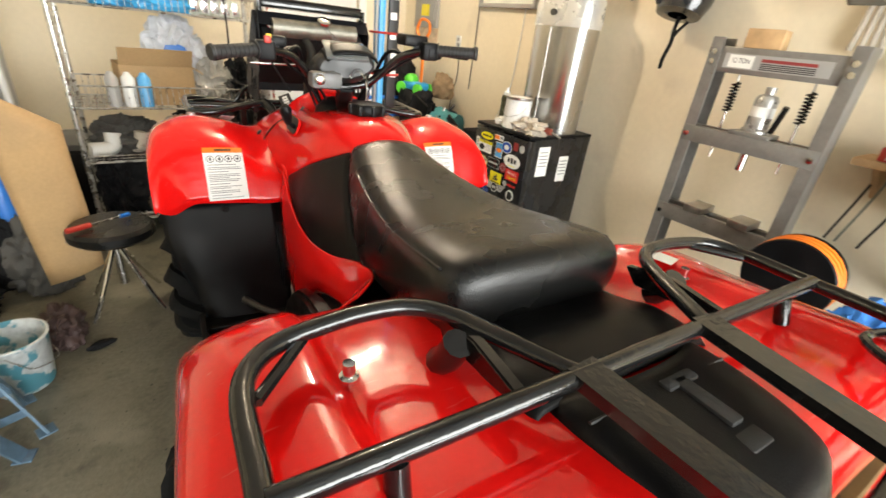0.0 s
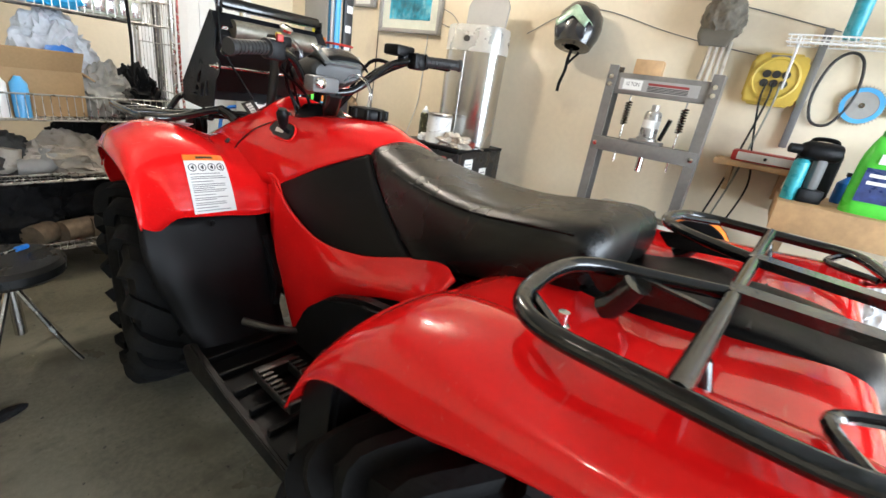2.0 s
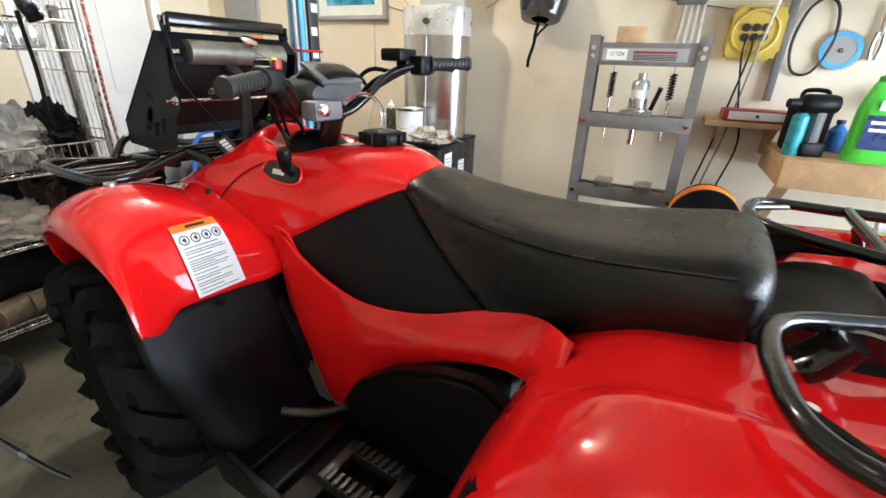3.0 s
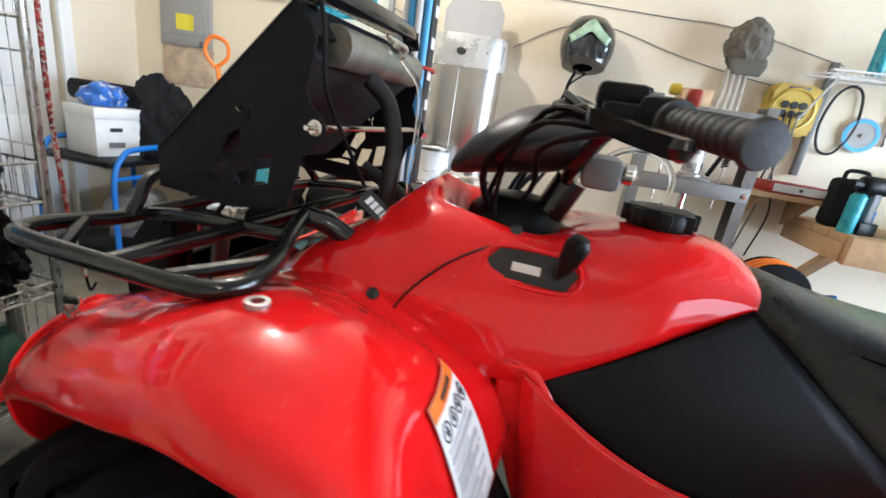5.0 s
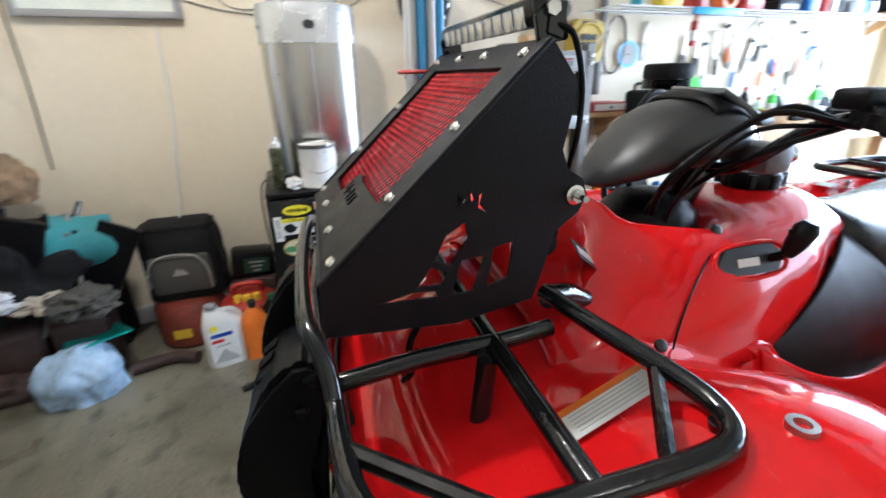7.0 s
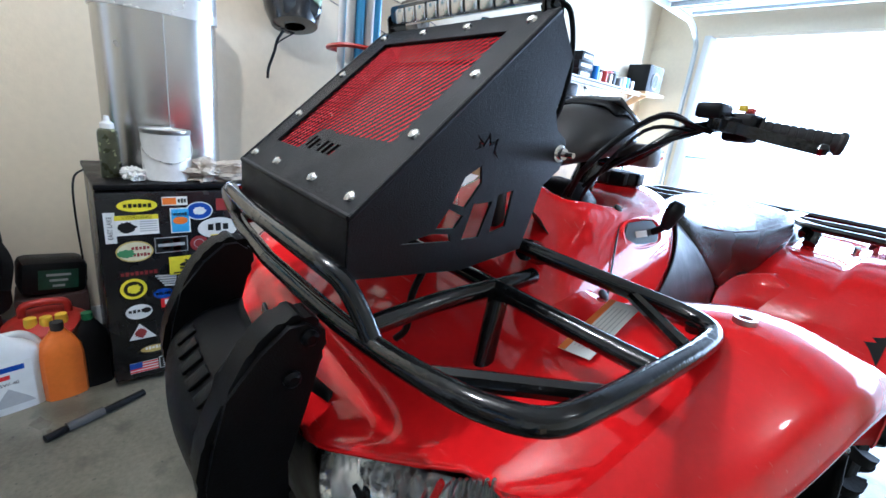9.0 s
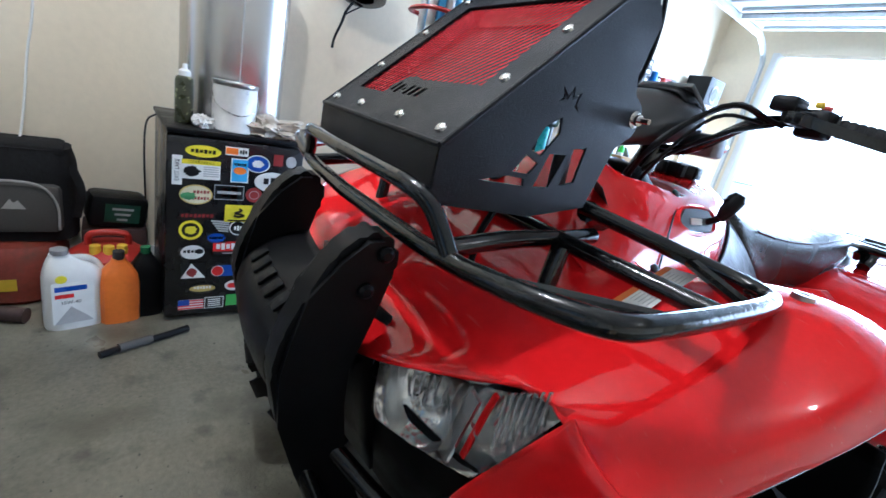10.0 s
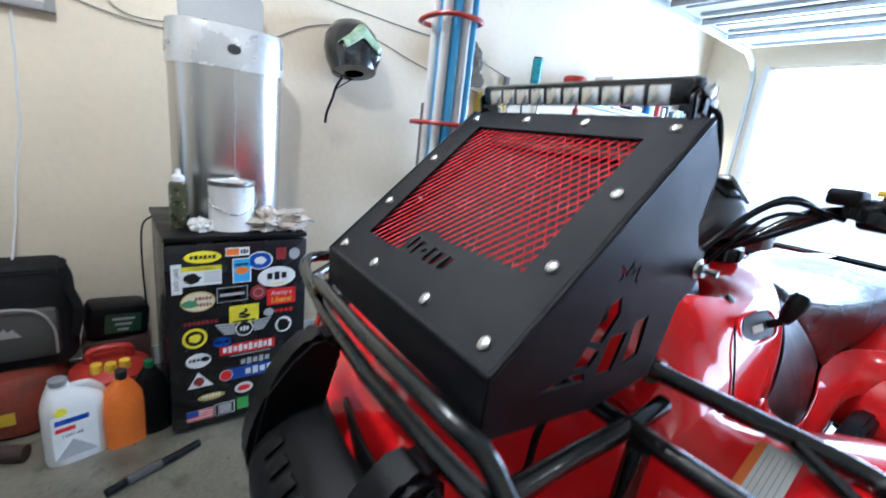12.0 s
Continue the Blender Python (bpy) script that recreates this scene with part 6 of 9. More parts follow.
part("hook", tube([(0.06, 0, 0.12), (0.125, 0, 0.14)], 0.006), STEEL, hm)
cp_ = thing("cap", pose(2.83, 0.21, 1.74), "grey-brown cloth cap hung on the wall over work gloves", "cap")
part("crown", blob(0.075, 0.10, 0.12, 21, 0.18, 2.5, 4, flat=False, folds=0.2), mat("cap_cloth", (0.13, 0.115, 0.09), 0.9, vary=0.4, scale=22, bump=0.25), cp_)
part("peak", loft([[(-0.05, y, -0.06) for y in (-0.09, 0, 0.09)], [(-0.085, y * 0.95, -0.105) for y in (-0.09, 0, 0.09)], [(-0.09, y * 0.7, -0.15) for y in (-0.09, 0, 0.09)]], 4, 4), mat("cap_peak", (0.11, 0.10, 0.08), 0.9), cp_, solid=0.004)
part("hook", tube([(0.03, 0, 0.08), (0.125, 0, 0.10)], 0.005), STEEL, cp_)
gl = thing("work_gloves", pose(2.90, 0.20, 1.42), "pale worn work gloves hanging on the wall", "gloves")
for k in range(4):
    part("finger", tube([(0.02, -0.05 + 0.03 * k, 0.22), (0.0, -0.05 + 0.03 * k, 0.1), (0.01, -0.055 + 0.035 * k, 0.0 + 0.02 * (k % 2))], 0.012, 8), RAG, gl)
part("hook", tube([(-0.01, 0, 0.20), (0.055, 0, 0.22)], 0.005), STEEL, gl)

# yellow cord reel with sockets
cr = thing("cord_reel", pose(2.915, -0.107, 1.475, 0, 0, 0), "yellow extension cord reel with six black sockets, on the wall", "cord reel")
OCT = [(-0.125, -0.10), (-0.10, -0.13), (0.10, -0.13), (0.125, -0.10), (0.125, 0.09), (0.095, 0.125), (-0.095, 0.125), (-0.125, 0.09)]
REELY = mat("faded_yellow_case", (0.58, 0.42, 0.07), 0.5, vary=0.15, spots=(16, 0.62, (0.36, 0.25, 0.06), 0.15))
part("case", prism(OCT, 0.085, "x", 0.0, bev=0.014), REELY, cr)
part("ring", lathe([(0.105, 0), (0.108, 0.006), (0.098, 0.010), (0.092, 0.004)], 32, m=pose(-0.042, 0, 0, 0, -90)), REELY, cr)
part("carry_slot", box_bm(0.004, 0.10, 0.016, (-0.0435, 0, 0.098), bev=0.0015), GREYP, cr)
for i in range(3):
    for j in range(2):
        part("socket", lathe([(0, 0), (0.019, 0), (0.019, 0.006), (0.013, 0.007), (0, 0.004)], 16, m=pose(-0.043, -0.042 + 0.042 * i, -0.022 + 0.044 * j, 0, -90)), INK, cr)
for y0, y1 in ((-0.03, 0.02), (0.0, 0.06), (0.03, -0.06)):
    part("cord", tube([(-0.05, y0, -0.02), (-0.06, y0, -0.12), (-0.05, (y0 + y1) / 2, -0.35), (-0.06, y1, -0.55), (-0.08, y1 + 0.05, -0.80)], 0.005, 8), BLACKP if y0 > -0.02 else mat("cord_grey", (0.20, 0.21, 0.17), 0.6), cr)

# work bench
bn = thing("work_bench", pose(0, 0, 0), "rough pine work bench fixed along the wall", "bench")
BX0, BY0, BY1, BZ = 2.40, -0.30, -2.75, 0.94
for k in range(4):
    part("plank", box_bm(0.136, BY0 - BY1, 0.038, (BX0 + 0.07 + 0.14 * k, (BY0 + BY1) / 2, BZ - 0.038), bev=0.003), WOOD, bn)
part("fascia", box_bm(0.038, BY0 - BY1, 0.13, (BX0 - 0.021, (BY0 + BY1) / 2, BZ - 0.13), bev=0.003), WOOD, bn, "pine front board")
part("end_board", box_bm(0.52, 0.036, 0.09, (BX0 + 0.28, BY0 - 0.022, BZ - 0.13), bev=0.003), WOOD, bn)
for y in (BY1 + 0.1,):
    part("leg", box_bm(0.085, 0.085, BZ - 0.13, (BX0 + 0.06, y, 0), bev=0.003), WOOD, bn)
for y in (BY0 - 0.08, -1.5):
    part("strut", tube([(BX0 + 0.10, y, BZ - 0.05), (WX - 0.03, y, 0.50)], 0, flat=(0.05, 0.04), smooth=False), WOOD, bn)


def jug(name, m, body_mat, cap_mat, w, d, h, label, category, lab=None, group=""):
    t = thing(name, m, label, category, group)
    sec = [(math.copysign(abs(math.cos(a)) ** 0.6, math.cos(a)) * w / 2, math.copysign(abs(math.sin(a)) ** 0.6, math.sin(a)) * d / 2) for a in [2 * math.pi * k / 24 for k in range(24)]]
    part("body", loft([[(x * k + o * w, y * k, z * h) for x, y in sec] for z, k, o in ((0, 0.94, 0), (0.02, 1, 0), (0.35, 1, 0), (0.62, 0.99, 0), (0.76, 0.80, -0.05), (0.86, 0.48, -0.16), (0.90, 0.34, -0.20), (0.93, 0.32, -0.20))], 2, 1, closed=True, caps=True), body_mat, t)
    part("cap", lathe([(0, 0), (0.10 * w + 0.008, 0), (0.10 * w + 0.008, 0.06 * h), (0.09 * w, 0.075 * h), (0, 0.075 * h)], 18, m=pose(-0.20 * w, 0, 0.925 * h)), cap_mat, t)
    part("handle", tube([(-0.05 * w, 0, 0.86 * h), (0.24 * w, 0, 0.84 * h), (0.43 * w, 0, 0.70 * h), (0.44 * w, 0, 0.50 * h), (0.40 * w, 0, 0.40 * h)], 0.075 * w, 10), body_mat, t)
    if lab:
        part("label", box_bm(w * 0.62, 0.001, h * 0.40, (-0.06 * w, -d / 2 * 1.005 - 0.0005, h * 0.16)), lab, t, "printed front label", smooth=False)
    return t


ROT = -90
jg = jug("wash_jug", pose(2.50, -0.62, BZ, 0, 0, ROT), GREEN, mat("cap_green", (0.05, 0.35, 0.04), 0.4), 0.20, 0.11, 0.35, "bright green car wash jug with a dark blue label", "jug", mat("label_navy", (0.03, 0.05, 0.16), 0.35, vary=0.5, scale=24))
part("label_mark", box_bm(0.07, 0.0006, 0.04, (-0.012, -0.0568, 0.215)), PAPER, jg, "white and red oval mark", smooth=False)
for z in (0.16, 0.13):
    part("writing_bar", box_bm(0.09, 0.0006, 0.014, (-0.012, -0.0568, z)), PAPER, jg, smooth=False)
dl = thing("cordless_drill", pose(2.52, -0.40, BZ, 0, 0, -70), "black and grey cordless drill standing on the bench", "drill")
part("battery", box_bm(0.10, 0.08, 0.06, (0, 0, 0), bev=0.008), BLACKP, dl)
part("grip", box_bm(0.045, 0.055, 0.14, (0.0, 0, 0.055), bev=0.014), GREYP, dl)
part("motor", lathe([(0, 0), (0.038, 0.005), (0.042, 0.03), (0.042, 0.13), (0.03, 0.15), (0.022, 0.155), (0.02, 0.20), (0, 0.205)], 18, m=pose(0.06, 0, 0.225, 0, -90)), BLACKP, dl)
tl_ = thing("tool_case", pose(2.62, -0.40, BZ), "charcoal moulded tool case standing upright", "tool case")
part("shell", box_bm(0.10, 0.17, 0.24, (0.06, 0.0, 0), bev=0.025), FABRIC, tl_)
part("handle", tube([(0.06, -0.05, 0.235), (0.06, -0.04, 0.275), (0.06, 0.04, 0.275), (0.06, 0.05, 0.235)], 0.010), BLACKP, tl_)
bc = thing("spray_bottle", pose(2.50, -0.335, BZ), "turquoise aerosol cleaner can", "spray can", "aerosols")
part("can_body", lathe([(0, 0), (0.030, 0), (0.032, 0.004), (0.032, 0.17), (0.02, 0.185), (0, 0.185)], 18), mat("turquoise_label", (0.05, 0.34, 0.40), 0.35, vary=0.3, scale=24), bc)
part("nozzle", lathe([(0.018, 0.183), (0.018, 0.215), (0.01, 0.225), (0, 0.225)], 12), INK, bc)
cs = thing("meter_case", pose(2.80, -0.20, 1.055, 0, 0, 0), "red-edged flat white meter case on a small ledge", "case")
part("case", box_bm(0.20, 0.30, 0.055, (0, 0, 0), bev=0.008), REDP, cs)
part("face", box_bm(0.004, 0.25, 0.04, (-0.101, 0, 0.008), bev=0.001), PAPER, cs)
part("knob", lathe([(0, 0), (0.008, 0), (0.008, 0.006), (0, 0.006)], 10, m=pose(-0.103, 0.0, 0.028, 0, -90)), INK, cs)
lg = thing("wall_ledge", pose(2.83, -0.18, 0.99), "small pine wall ledge with blue bag beneath", "ledge")
part("board", box_bm(0.26, 0.40, 0.03, (0, 0, 0.033), bev=0.003), WOOD, lg)
part("bracket", prism([(0.13, 0.035), (-0.10, 0.035), (0.13, -0.12)], 0.025, "y", 0.12, bev=0.002), WOOD, lg)
part("bracket", prism([(0.13, 0.035), (-0.10, 0.035), (0.13, -0.12)], 0.025, "y", -0.12, bev=0.002), WOOD, lg)
rnd = random.Random(8)
BOTTLES = [(2.60, -0.80, 0.03, 0.17, WHITEP, "white"), (2.72, -0.78, 0.035, 0.20, YELLOW, "yellow"), (2.76, -0.55, 0.04, 0.15, BLUE, "blue")]
for x, y, r, h, m_, c_ in BOTTLES:
    t = thing("bottle", pose(x, y, BZ), c_ + " plastic bottle on the bench", "bottle", "bench bottles")
    part("body", lathe([(0, 0), (r, 0.003), (r, h * 0.65), (r * 0.5, h * 0.8), (r * 0.35, h * 0.85), (r * 0.35, h * 0.9), (0, h * 0.9)], 16), m_, t)
    part("cap", lathe([(r * 0.45, h * 0.88), (r * 0.45, h), (0, h)], 14), INK, t)
ob_ = thing("storage_box", pose(2.52, -0.86, BZ, 0, 0, 4), "clear plastic storage box of small parts", "storage box")
part("tub", box_bm(0.20, 0.26, 0.10, (0, 0, 0), bev=0.01), CLEARP, ob_)
part("lid", box_bm(0.21, 0.27, 0.015, (0, 0, 0.10), bev=0.004), PANELG, ob_)
for k in range(9):
    y = -1.08 - 0.17 * k
    x = 2.55 + rnd.uniform(-0.05, 0.16)
    kind = k % 3
    if kind == 0:
        t = thing("impact_driver", pose(x, y, BZ, 0, 0, rnd.uniform(-50, 50)), "black impact driver lying on the bench", "power tool", "bench tools")
        part("motor", lathe([(0, 0), (0.035, 0.01), (0.04, 0.12), (0.02, 0.16), (0, 0.17)], 16, m=pose(0, 0, 0.042, 0, 90)), BLACKP, t)
        part("grip", box_bm(0.05, 0.13, 0.04, (0.05, -0.07, 0.0), bev=0.012), GREYP, t)
    elif kind == 1:
        t = thing("parts_tray", pose(x, y, BZ, 0, 0, rnd.uniform(-20, 20)), "dark tray full of blue-handled tools", "tray", "bench tools")
        part("tray", box_bm(0.22, 0.15, 0.05, (0, 0, 0), bev=0.008), BLACKP, t)
        for j in range(4):
            part("tool_handle", tube([(-0.09 + 0.05 * j, -0.06, 0.058), (-0.07 + 0.05 * j, 0.07, 0.064)], 0.011, 8), (BLUE, GREYP, TEAL, STEEL)[j], t)
    else:
        t = thing("small_carton", pose(x, y, BZ, 0, 0, rnd.uniform(-30, 30)), "small worn parts carton", "carton", "bench cartons")
        part("carton", box_bm(0.12, 0.15, 0.09, (0, 0, 0), bev=0.003), (CARD, PANELG, BLUE)[k // 3 % 3], t)

# wire wall shelf and its goods
ws = thing("wall_shelf", pose(0, 0, 0), "white wire wall shelf on brackets", "shelf")
SX0, SY0, SY1, SZ = 2.62, -0.10, -2.55, 1.645
for x in (SX0, SX0 + 0.11, SX0 + 0.22, WX - 0.012):
    part("rail", tube([(x, SY0, SZ), (x, SY1, SZ)], 0.004, 6), WIREWHITE, ws)
part("rail", tube([(SX0, SY0, SZ - 0.03), (SX0, SY1, SZ - 0.03)], 0.004, 6), WIREWHITE, ws)
wb = bmesh.new()
n = int((SY0 - SY1) / 0.026)
for k in range(n):
    y = SY0 - 0.013 - 0.026 * k
    tube([(WX - 0.012, y, SZ + 0.004), (SX0, y, SZ + 0.004), (SX0 - 0.002, y, SZ - 0.03)], 0.0018, 4, bm=wb, smooth=False)
tagged(part("shelf_wire", wb, WIREWHITE, ws), kind="stuff")
for y in (SY0 - 0.05, -1.3, SY1 + 0.05):
    part("bracket", tube([(SX0 + 0.01, y, SZ - 0.006), (WX - 0.004, y, SZ - 0.28)], 0.006, 6), WIREWHITE, ws)
TOPZ = SZ + 0.006
def shelf_can(x, y, r, h, m_, label, top=None):
    t = thing("can", pose(x, y, TOPZ), label, "can", "cans on the wall shelf")
    part("body", lathe([(0, 0), (r, 0), (r, h * 0.9), (r * 1.03, h * 0.93), (r * 0.98, h), (0, h)], 20), m_, t)
    part("lid", lathe([(r * 0.9, h), (r * 0.88, h * 1.05), (0, h * 1.05)], 20), top or m_, t)
shelf_can(2.74, -0.33, 0.034, 0.20, mat("turquoise_can", (0.04, 0.30, 0.38), 0.35, vary=0.3, scale=24), "turquoise aerosol can on the wire shelf", INK)
t = thing("sponge", pose(2.74, -0.56, TOPZ), "yellow sponge on the wire shelf", "sponge")
part("sponge_body", box_bm(0.10, 0.16, 0.055, (0, 0, 0), bev=0.01), YELLOW, t)
shelf_can(2.77, -0.80, 0.085, 0.155, REDP, "red lidded plastic tub on the wire shelf")
t = thing("cyan_tray", pose(2.70, -0.80, TOPZ - 0.046), "light blue strip tray hanging at the shelf edge", "tray")
part("tray", box_bm(0.02, 0.40, 0.04, (-0.095, -0.05, 0.003), bev=0.004), CYAN, t)
t = thing("tape_roll", pose(2.75, -1.05, TOPZ), "orange-yellow roll of tape", "tape", "tape rolls")
part("roll", lathe([(0.04, 0), (0.068, 0), (0.07, 0.004), (0.07, 0.09), (0.068, 0.094), (0.04, 0.094)], 22, m=pose(-0.047, 0, 0.07, 0, 90)), ORANGE, t)
for k, (y, w, h, m_, l_) in enumerate(((-1.26, 0.17, 0.13, REDP, "red and white"), (-1.26, 0.16, 0.10, PAPER, "white and blue"), (-1.60, 0.22, 0.07, BLACKP, "black"), (-1.60, 0.22, 0.07, BLACKP, "black"), (-1.60, 0.21, 0.07, BLACKP, "black"))):
    z = TOPZ + (0, 0.13, 0, 0.071, 0.142)[k]
    t = thing("carton", pose(2.78, y, z, 0, 0, (3, -5, 2, -3, 4)[k]), l_ + " printed carton stacked on the wire shelf", "carton", "cartons on the wall shelf")
    part("carton_body", box_bm(0.17, w, h, (0, 0, 0), bev=0.003), m_, t)
    part("print", box_bm(0.001, w * 0.7, h * 0.4, (-0.0856, 0, h * 0.3)), (PAPER, SC, SG, SG, SG)[k], t, smooth=False)
for k in range(9):
    y = -1.42 - 0.12 * k if k > 1 else -1.42 - 0.02 * k
    r, h = rnd.uniform(0.03, 0.045), rnd.uniform(0.07, 0.13)
    shelf_can(2.70 + rnd.uniform(0, 0.02), -1.78 - 0.085 * k, r, h, (BLUE, WHITEP, REDP, STEEL, INK, GREYP, PAPER, BLUE, STEEL)[k], ("blue", "white", "red", "bare metal", "black", "grey", "white", "blue", "bare metal")[k] + " small can on the wire shelf")
# things hung under the shelf
t = thing("caulk_tube", pose(2.72, -0.80, 1.44), "red and white sealant tube hanging from the shelf", "sealant tube")
part("tube_body", lathe([(0, 0), (0.022, 0), (0.022, 0.14), (0.01, 0.15), (0.006, 0.215), (0, 0.215)], 16), REDP, t)
part("tube_label", lathe([(0.0224, 0.03), (0.0226, 0.03), (0.0226, 0.09), (0.0224, 0.09)], 16), PAPER, t)
t = thing("pulley_wheel", pose(2.94, -0.49, 1.40), "white saw blade with a light blue ring, hung on the wall", "saw blade")
bl = lathe([(0.012, 0), (0.085, 0), (0.085, 0.003), (0.012, 0.003)], 48, m=pose(0, 0, 0, 0, -90))
part("blade", bl, PANELG, t)
part("ring", lathe([(0.064, 0.0035), (0.084, 0.0035), (0.084, 0.005), (0.064, 0.005)], 48, m=pose(0, 0, 0, 0, -90)), SC, t)
for k in range(40):
    a = 2 * math.pi * k / 40
    part("tooth", prism([(0.083, -0.004), (0.095, 0.0), (0.083, 0.004)], 0.003, "z", 0.0015), STEEL, t, m=pose(0, 0, 0, 0, -90) @ pose(0, 0, 0, 0, 0, math.degrees(a)), smooth=False)
part("nail", tube([(-0.012, 0, 0), (0.02, 0, 0)], 0.004), STEEL, t)
t = thing("wall_track", pose(2.935, -0.25, 1.15), "dark steel slotted strip fixed to the wall", "bracket strip")
part("strip", box_bm(0.03, 0.035, 0.58, (0, 0, 0), bev=0.003), GREYP, t)
t = thing("rubber_loop", pose(2.94, -0.36, 1.42), "black rubber drive belt hanging on the wall", "belt")
part("loop", tube([(0, 0.05, 0.15), (0, 0.075, 0.0), (0, 0.04, -0.12), (0, -0.04, -0.12), (0, -0.09, 0.02), (0, -0.07, 0.17), (0, -0.01, 0.21)], 0.007, 8, closed=True), GRIPR, t)
for k, (y, z, m_, l_, n_) in enumerate(((-0.62, 1.38, STEEL, "thin steel rod", "rod"), (-0.98, 1.30, BLACKP, "black and red pliers", "pliers"), (-1.10, 1.28, BLACKP, "black handled knife", "knife"), (-1.45, 1.32, STEEL, "steel clamp", "clamp"), (-1.65, 1.30, STEEL, "steel square", "set square"), (-1.95, 1.25, ORANGE, "orange handled shears", "shears"), (-2.2, 1.25, STEEL, "steel wrench", "wrench"))):
    t = thing(n_, pose(2.94, y, z), l_ + " hung on the wall", n_.replace("_", " "), "hung tools")
    part("blade", box_bm(0.012, 0.022, 0.13, (0, 0, 0.09), bev=0.003), STEEL if m_ is not STEEL else m_, t)
    part("handle", tube([(0, -0.012, 0.10), (0, -0.018, 0.04), (0, -0.012, -0.02)], 0.009, 8), m_, t)
    part("handle", tube([(0, 0.012, 0.10), (0, 0.018, 0.04), (0, 0.012, -0.02)], 0.009, 8), m_, t)
    part("nail", tube([(-0.01, 0, 0.2), (0.02, 0, 0.2)], 0.003), STEEL, t)
t = thing("fan", pose(2.90, -1.05, 1.13), "small white round clip fan on the wall", "fan")
part("fan_ring", lathe([(0.08, 0), (0.095, 0.01), (0.095, 0.03), (0.085, 0.04), (0.078, 0.03)], 24, m=pose(0.02, 0, 0, 0, -90)), WHITEP, t)
part("fan_hub", lathe([(0.03, 0), (0.03, 0.04), (0, 0.045)], 16, m=pose(0.03, 0, 0, 0, -90)), PANELG, t)
t = thing("work_lamp", pose(2.90, -0.78, 1.10), "black round spot lamp on a clamp", "lamp")
part("lamp_shade", lathe([(0.02, 0), (0.05, 0.02), (0.055, 0.07), (0.05, 0.07), (0.03, 0.02)], 18, m=pose(0.0, 0, 0.1, 0, -90)), STEELB, t)
part("arm", tube([(0.0, 0, 0.1), (0.055, 0, 0.1)], 0.008), STEELB, t)
rnd = random.Random(21)
for k in range(22):
    y = -1.02 - 0.075 * k
    x = 2.74 + rnd.uniform(-0.04, 0.12)
    c = rnd.choice(("black", "grey", "blue", "red", "white", "green"))
    m_ = {"black": BLACKP, "grey": GREYP, "blue": BLUE, "red": REDP, "white": WHITEP, "green": GREEN}[c]
    r, h = rnd.uniform(0.026, 0.045), rnd.uniform(0.10, 0.24)
    if k % 3 == 1:
        t = thing("parts_bin", pose(x, y, BZ, 0, 0, rnd.uniform(-25, 25)), c + " plastic parts bin at the back of the bench", "bin", "bench bins")
        part("bin_body", prism([(-0.06, 0), (0.06, 0), (0.06, h * 0.7), (-0.02, h * 0.7), (-0.06, h * 0.4)], 0.09, "y", 0, bev=0.004), m_, t)
        part("bin_label", box_bm(0.001, 0.05, 0.025, (-0.0612, 0, h * 0.12)), PAPER, t, smooth=False)
    else:
        t = thing("bottle", pose(x, y, BZ), c + " bottle at the back of the bench", "bottle", "bench bottles")
        part("body", lathe([(0, 0), (r, 0.003), (r, h * 0.62), (r * 0.6, h * 0.78), (r * 0.34, h * 0.84), (r * 0.34, h * 0.9), (0, h * 0.9)], 16), m_, t)
        part("cap", lathe([(r * 0.45, h * 0.88), (r * 0.42, h), (0, h)], 14), INK if k % 2 else REDP, t)
        part("band", lathe([(r * 1.004, h * 0.16), (r * 1.012, h * 0.17), (r * 1.012, h * 0.5), (r * 1.004, h * 0.51)], 16), (PAPER, SC, SY)[k % 3], t)
for k in range(14):
    y, z = -1.20 - 0.10 * k, 1.22 + 0.09 * (k % 3)
    c = ("steel", "black", "orange", "blue")[k % 4]
    t = thing("hand_tool", pose(2.935, y, z, rnd.uniform(-14, 14), 0, 0), c + " handled hand tool hung below the shelf", "tool", "hung hand tools")
    L = rnd.uniform(0.10, 0.20)
    part("shank", box_bm(0.010, 0.016, L, (0, 0, 0.05), bev=0.002), STEEL, t)
    part("handle", lathe([(0, -0.06), (0.013, -0.055), (0.015, 0.0), (0.012, 0.05), (0.007, 0.06), (0, 0.06)], 12), {"steel": STEEL, "black": BLACKP, "orange": ORANGE, "blue": BLUE}[c], t)
    part("head", box_bm(0.014, 0.05, 0.022, (0, 0, L + 0.045), bev=0.004), STEEL if k % 2 else BLACKP, t)
    part("nail", tube([(-0.008, 0, L + 0.075), (0.024, 0, L + 0.075)], 0.003), STEEL, t)
for k in range(9):
    y = -1.72 - 0.09 * k
    t = thing("goods_box", pose(2.86, y, TOPZ, 0, 0, rnd.uniform(-12, 12)), ("black", "white", "red", "grey")[k % 4] + " small boxed goods at the back of the wire shelf", "box", "boxed goods")
    part("box_body", box_bm(0.09, 0.075, rnd.uniform(0.09, 0.20), (0, 0, 0), bev=0.003), (BLACKP, PAPER, REDP, GREYP)[k % 4], t)
    part("print", box_bm(0.001, 0.05, 0.03, (-0.0458, 0, 0.03)), (SY, SC, PAPER, SR)[k % 4], t, smooth=False)
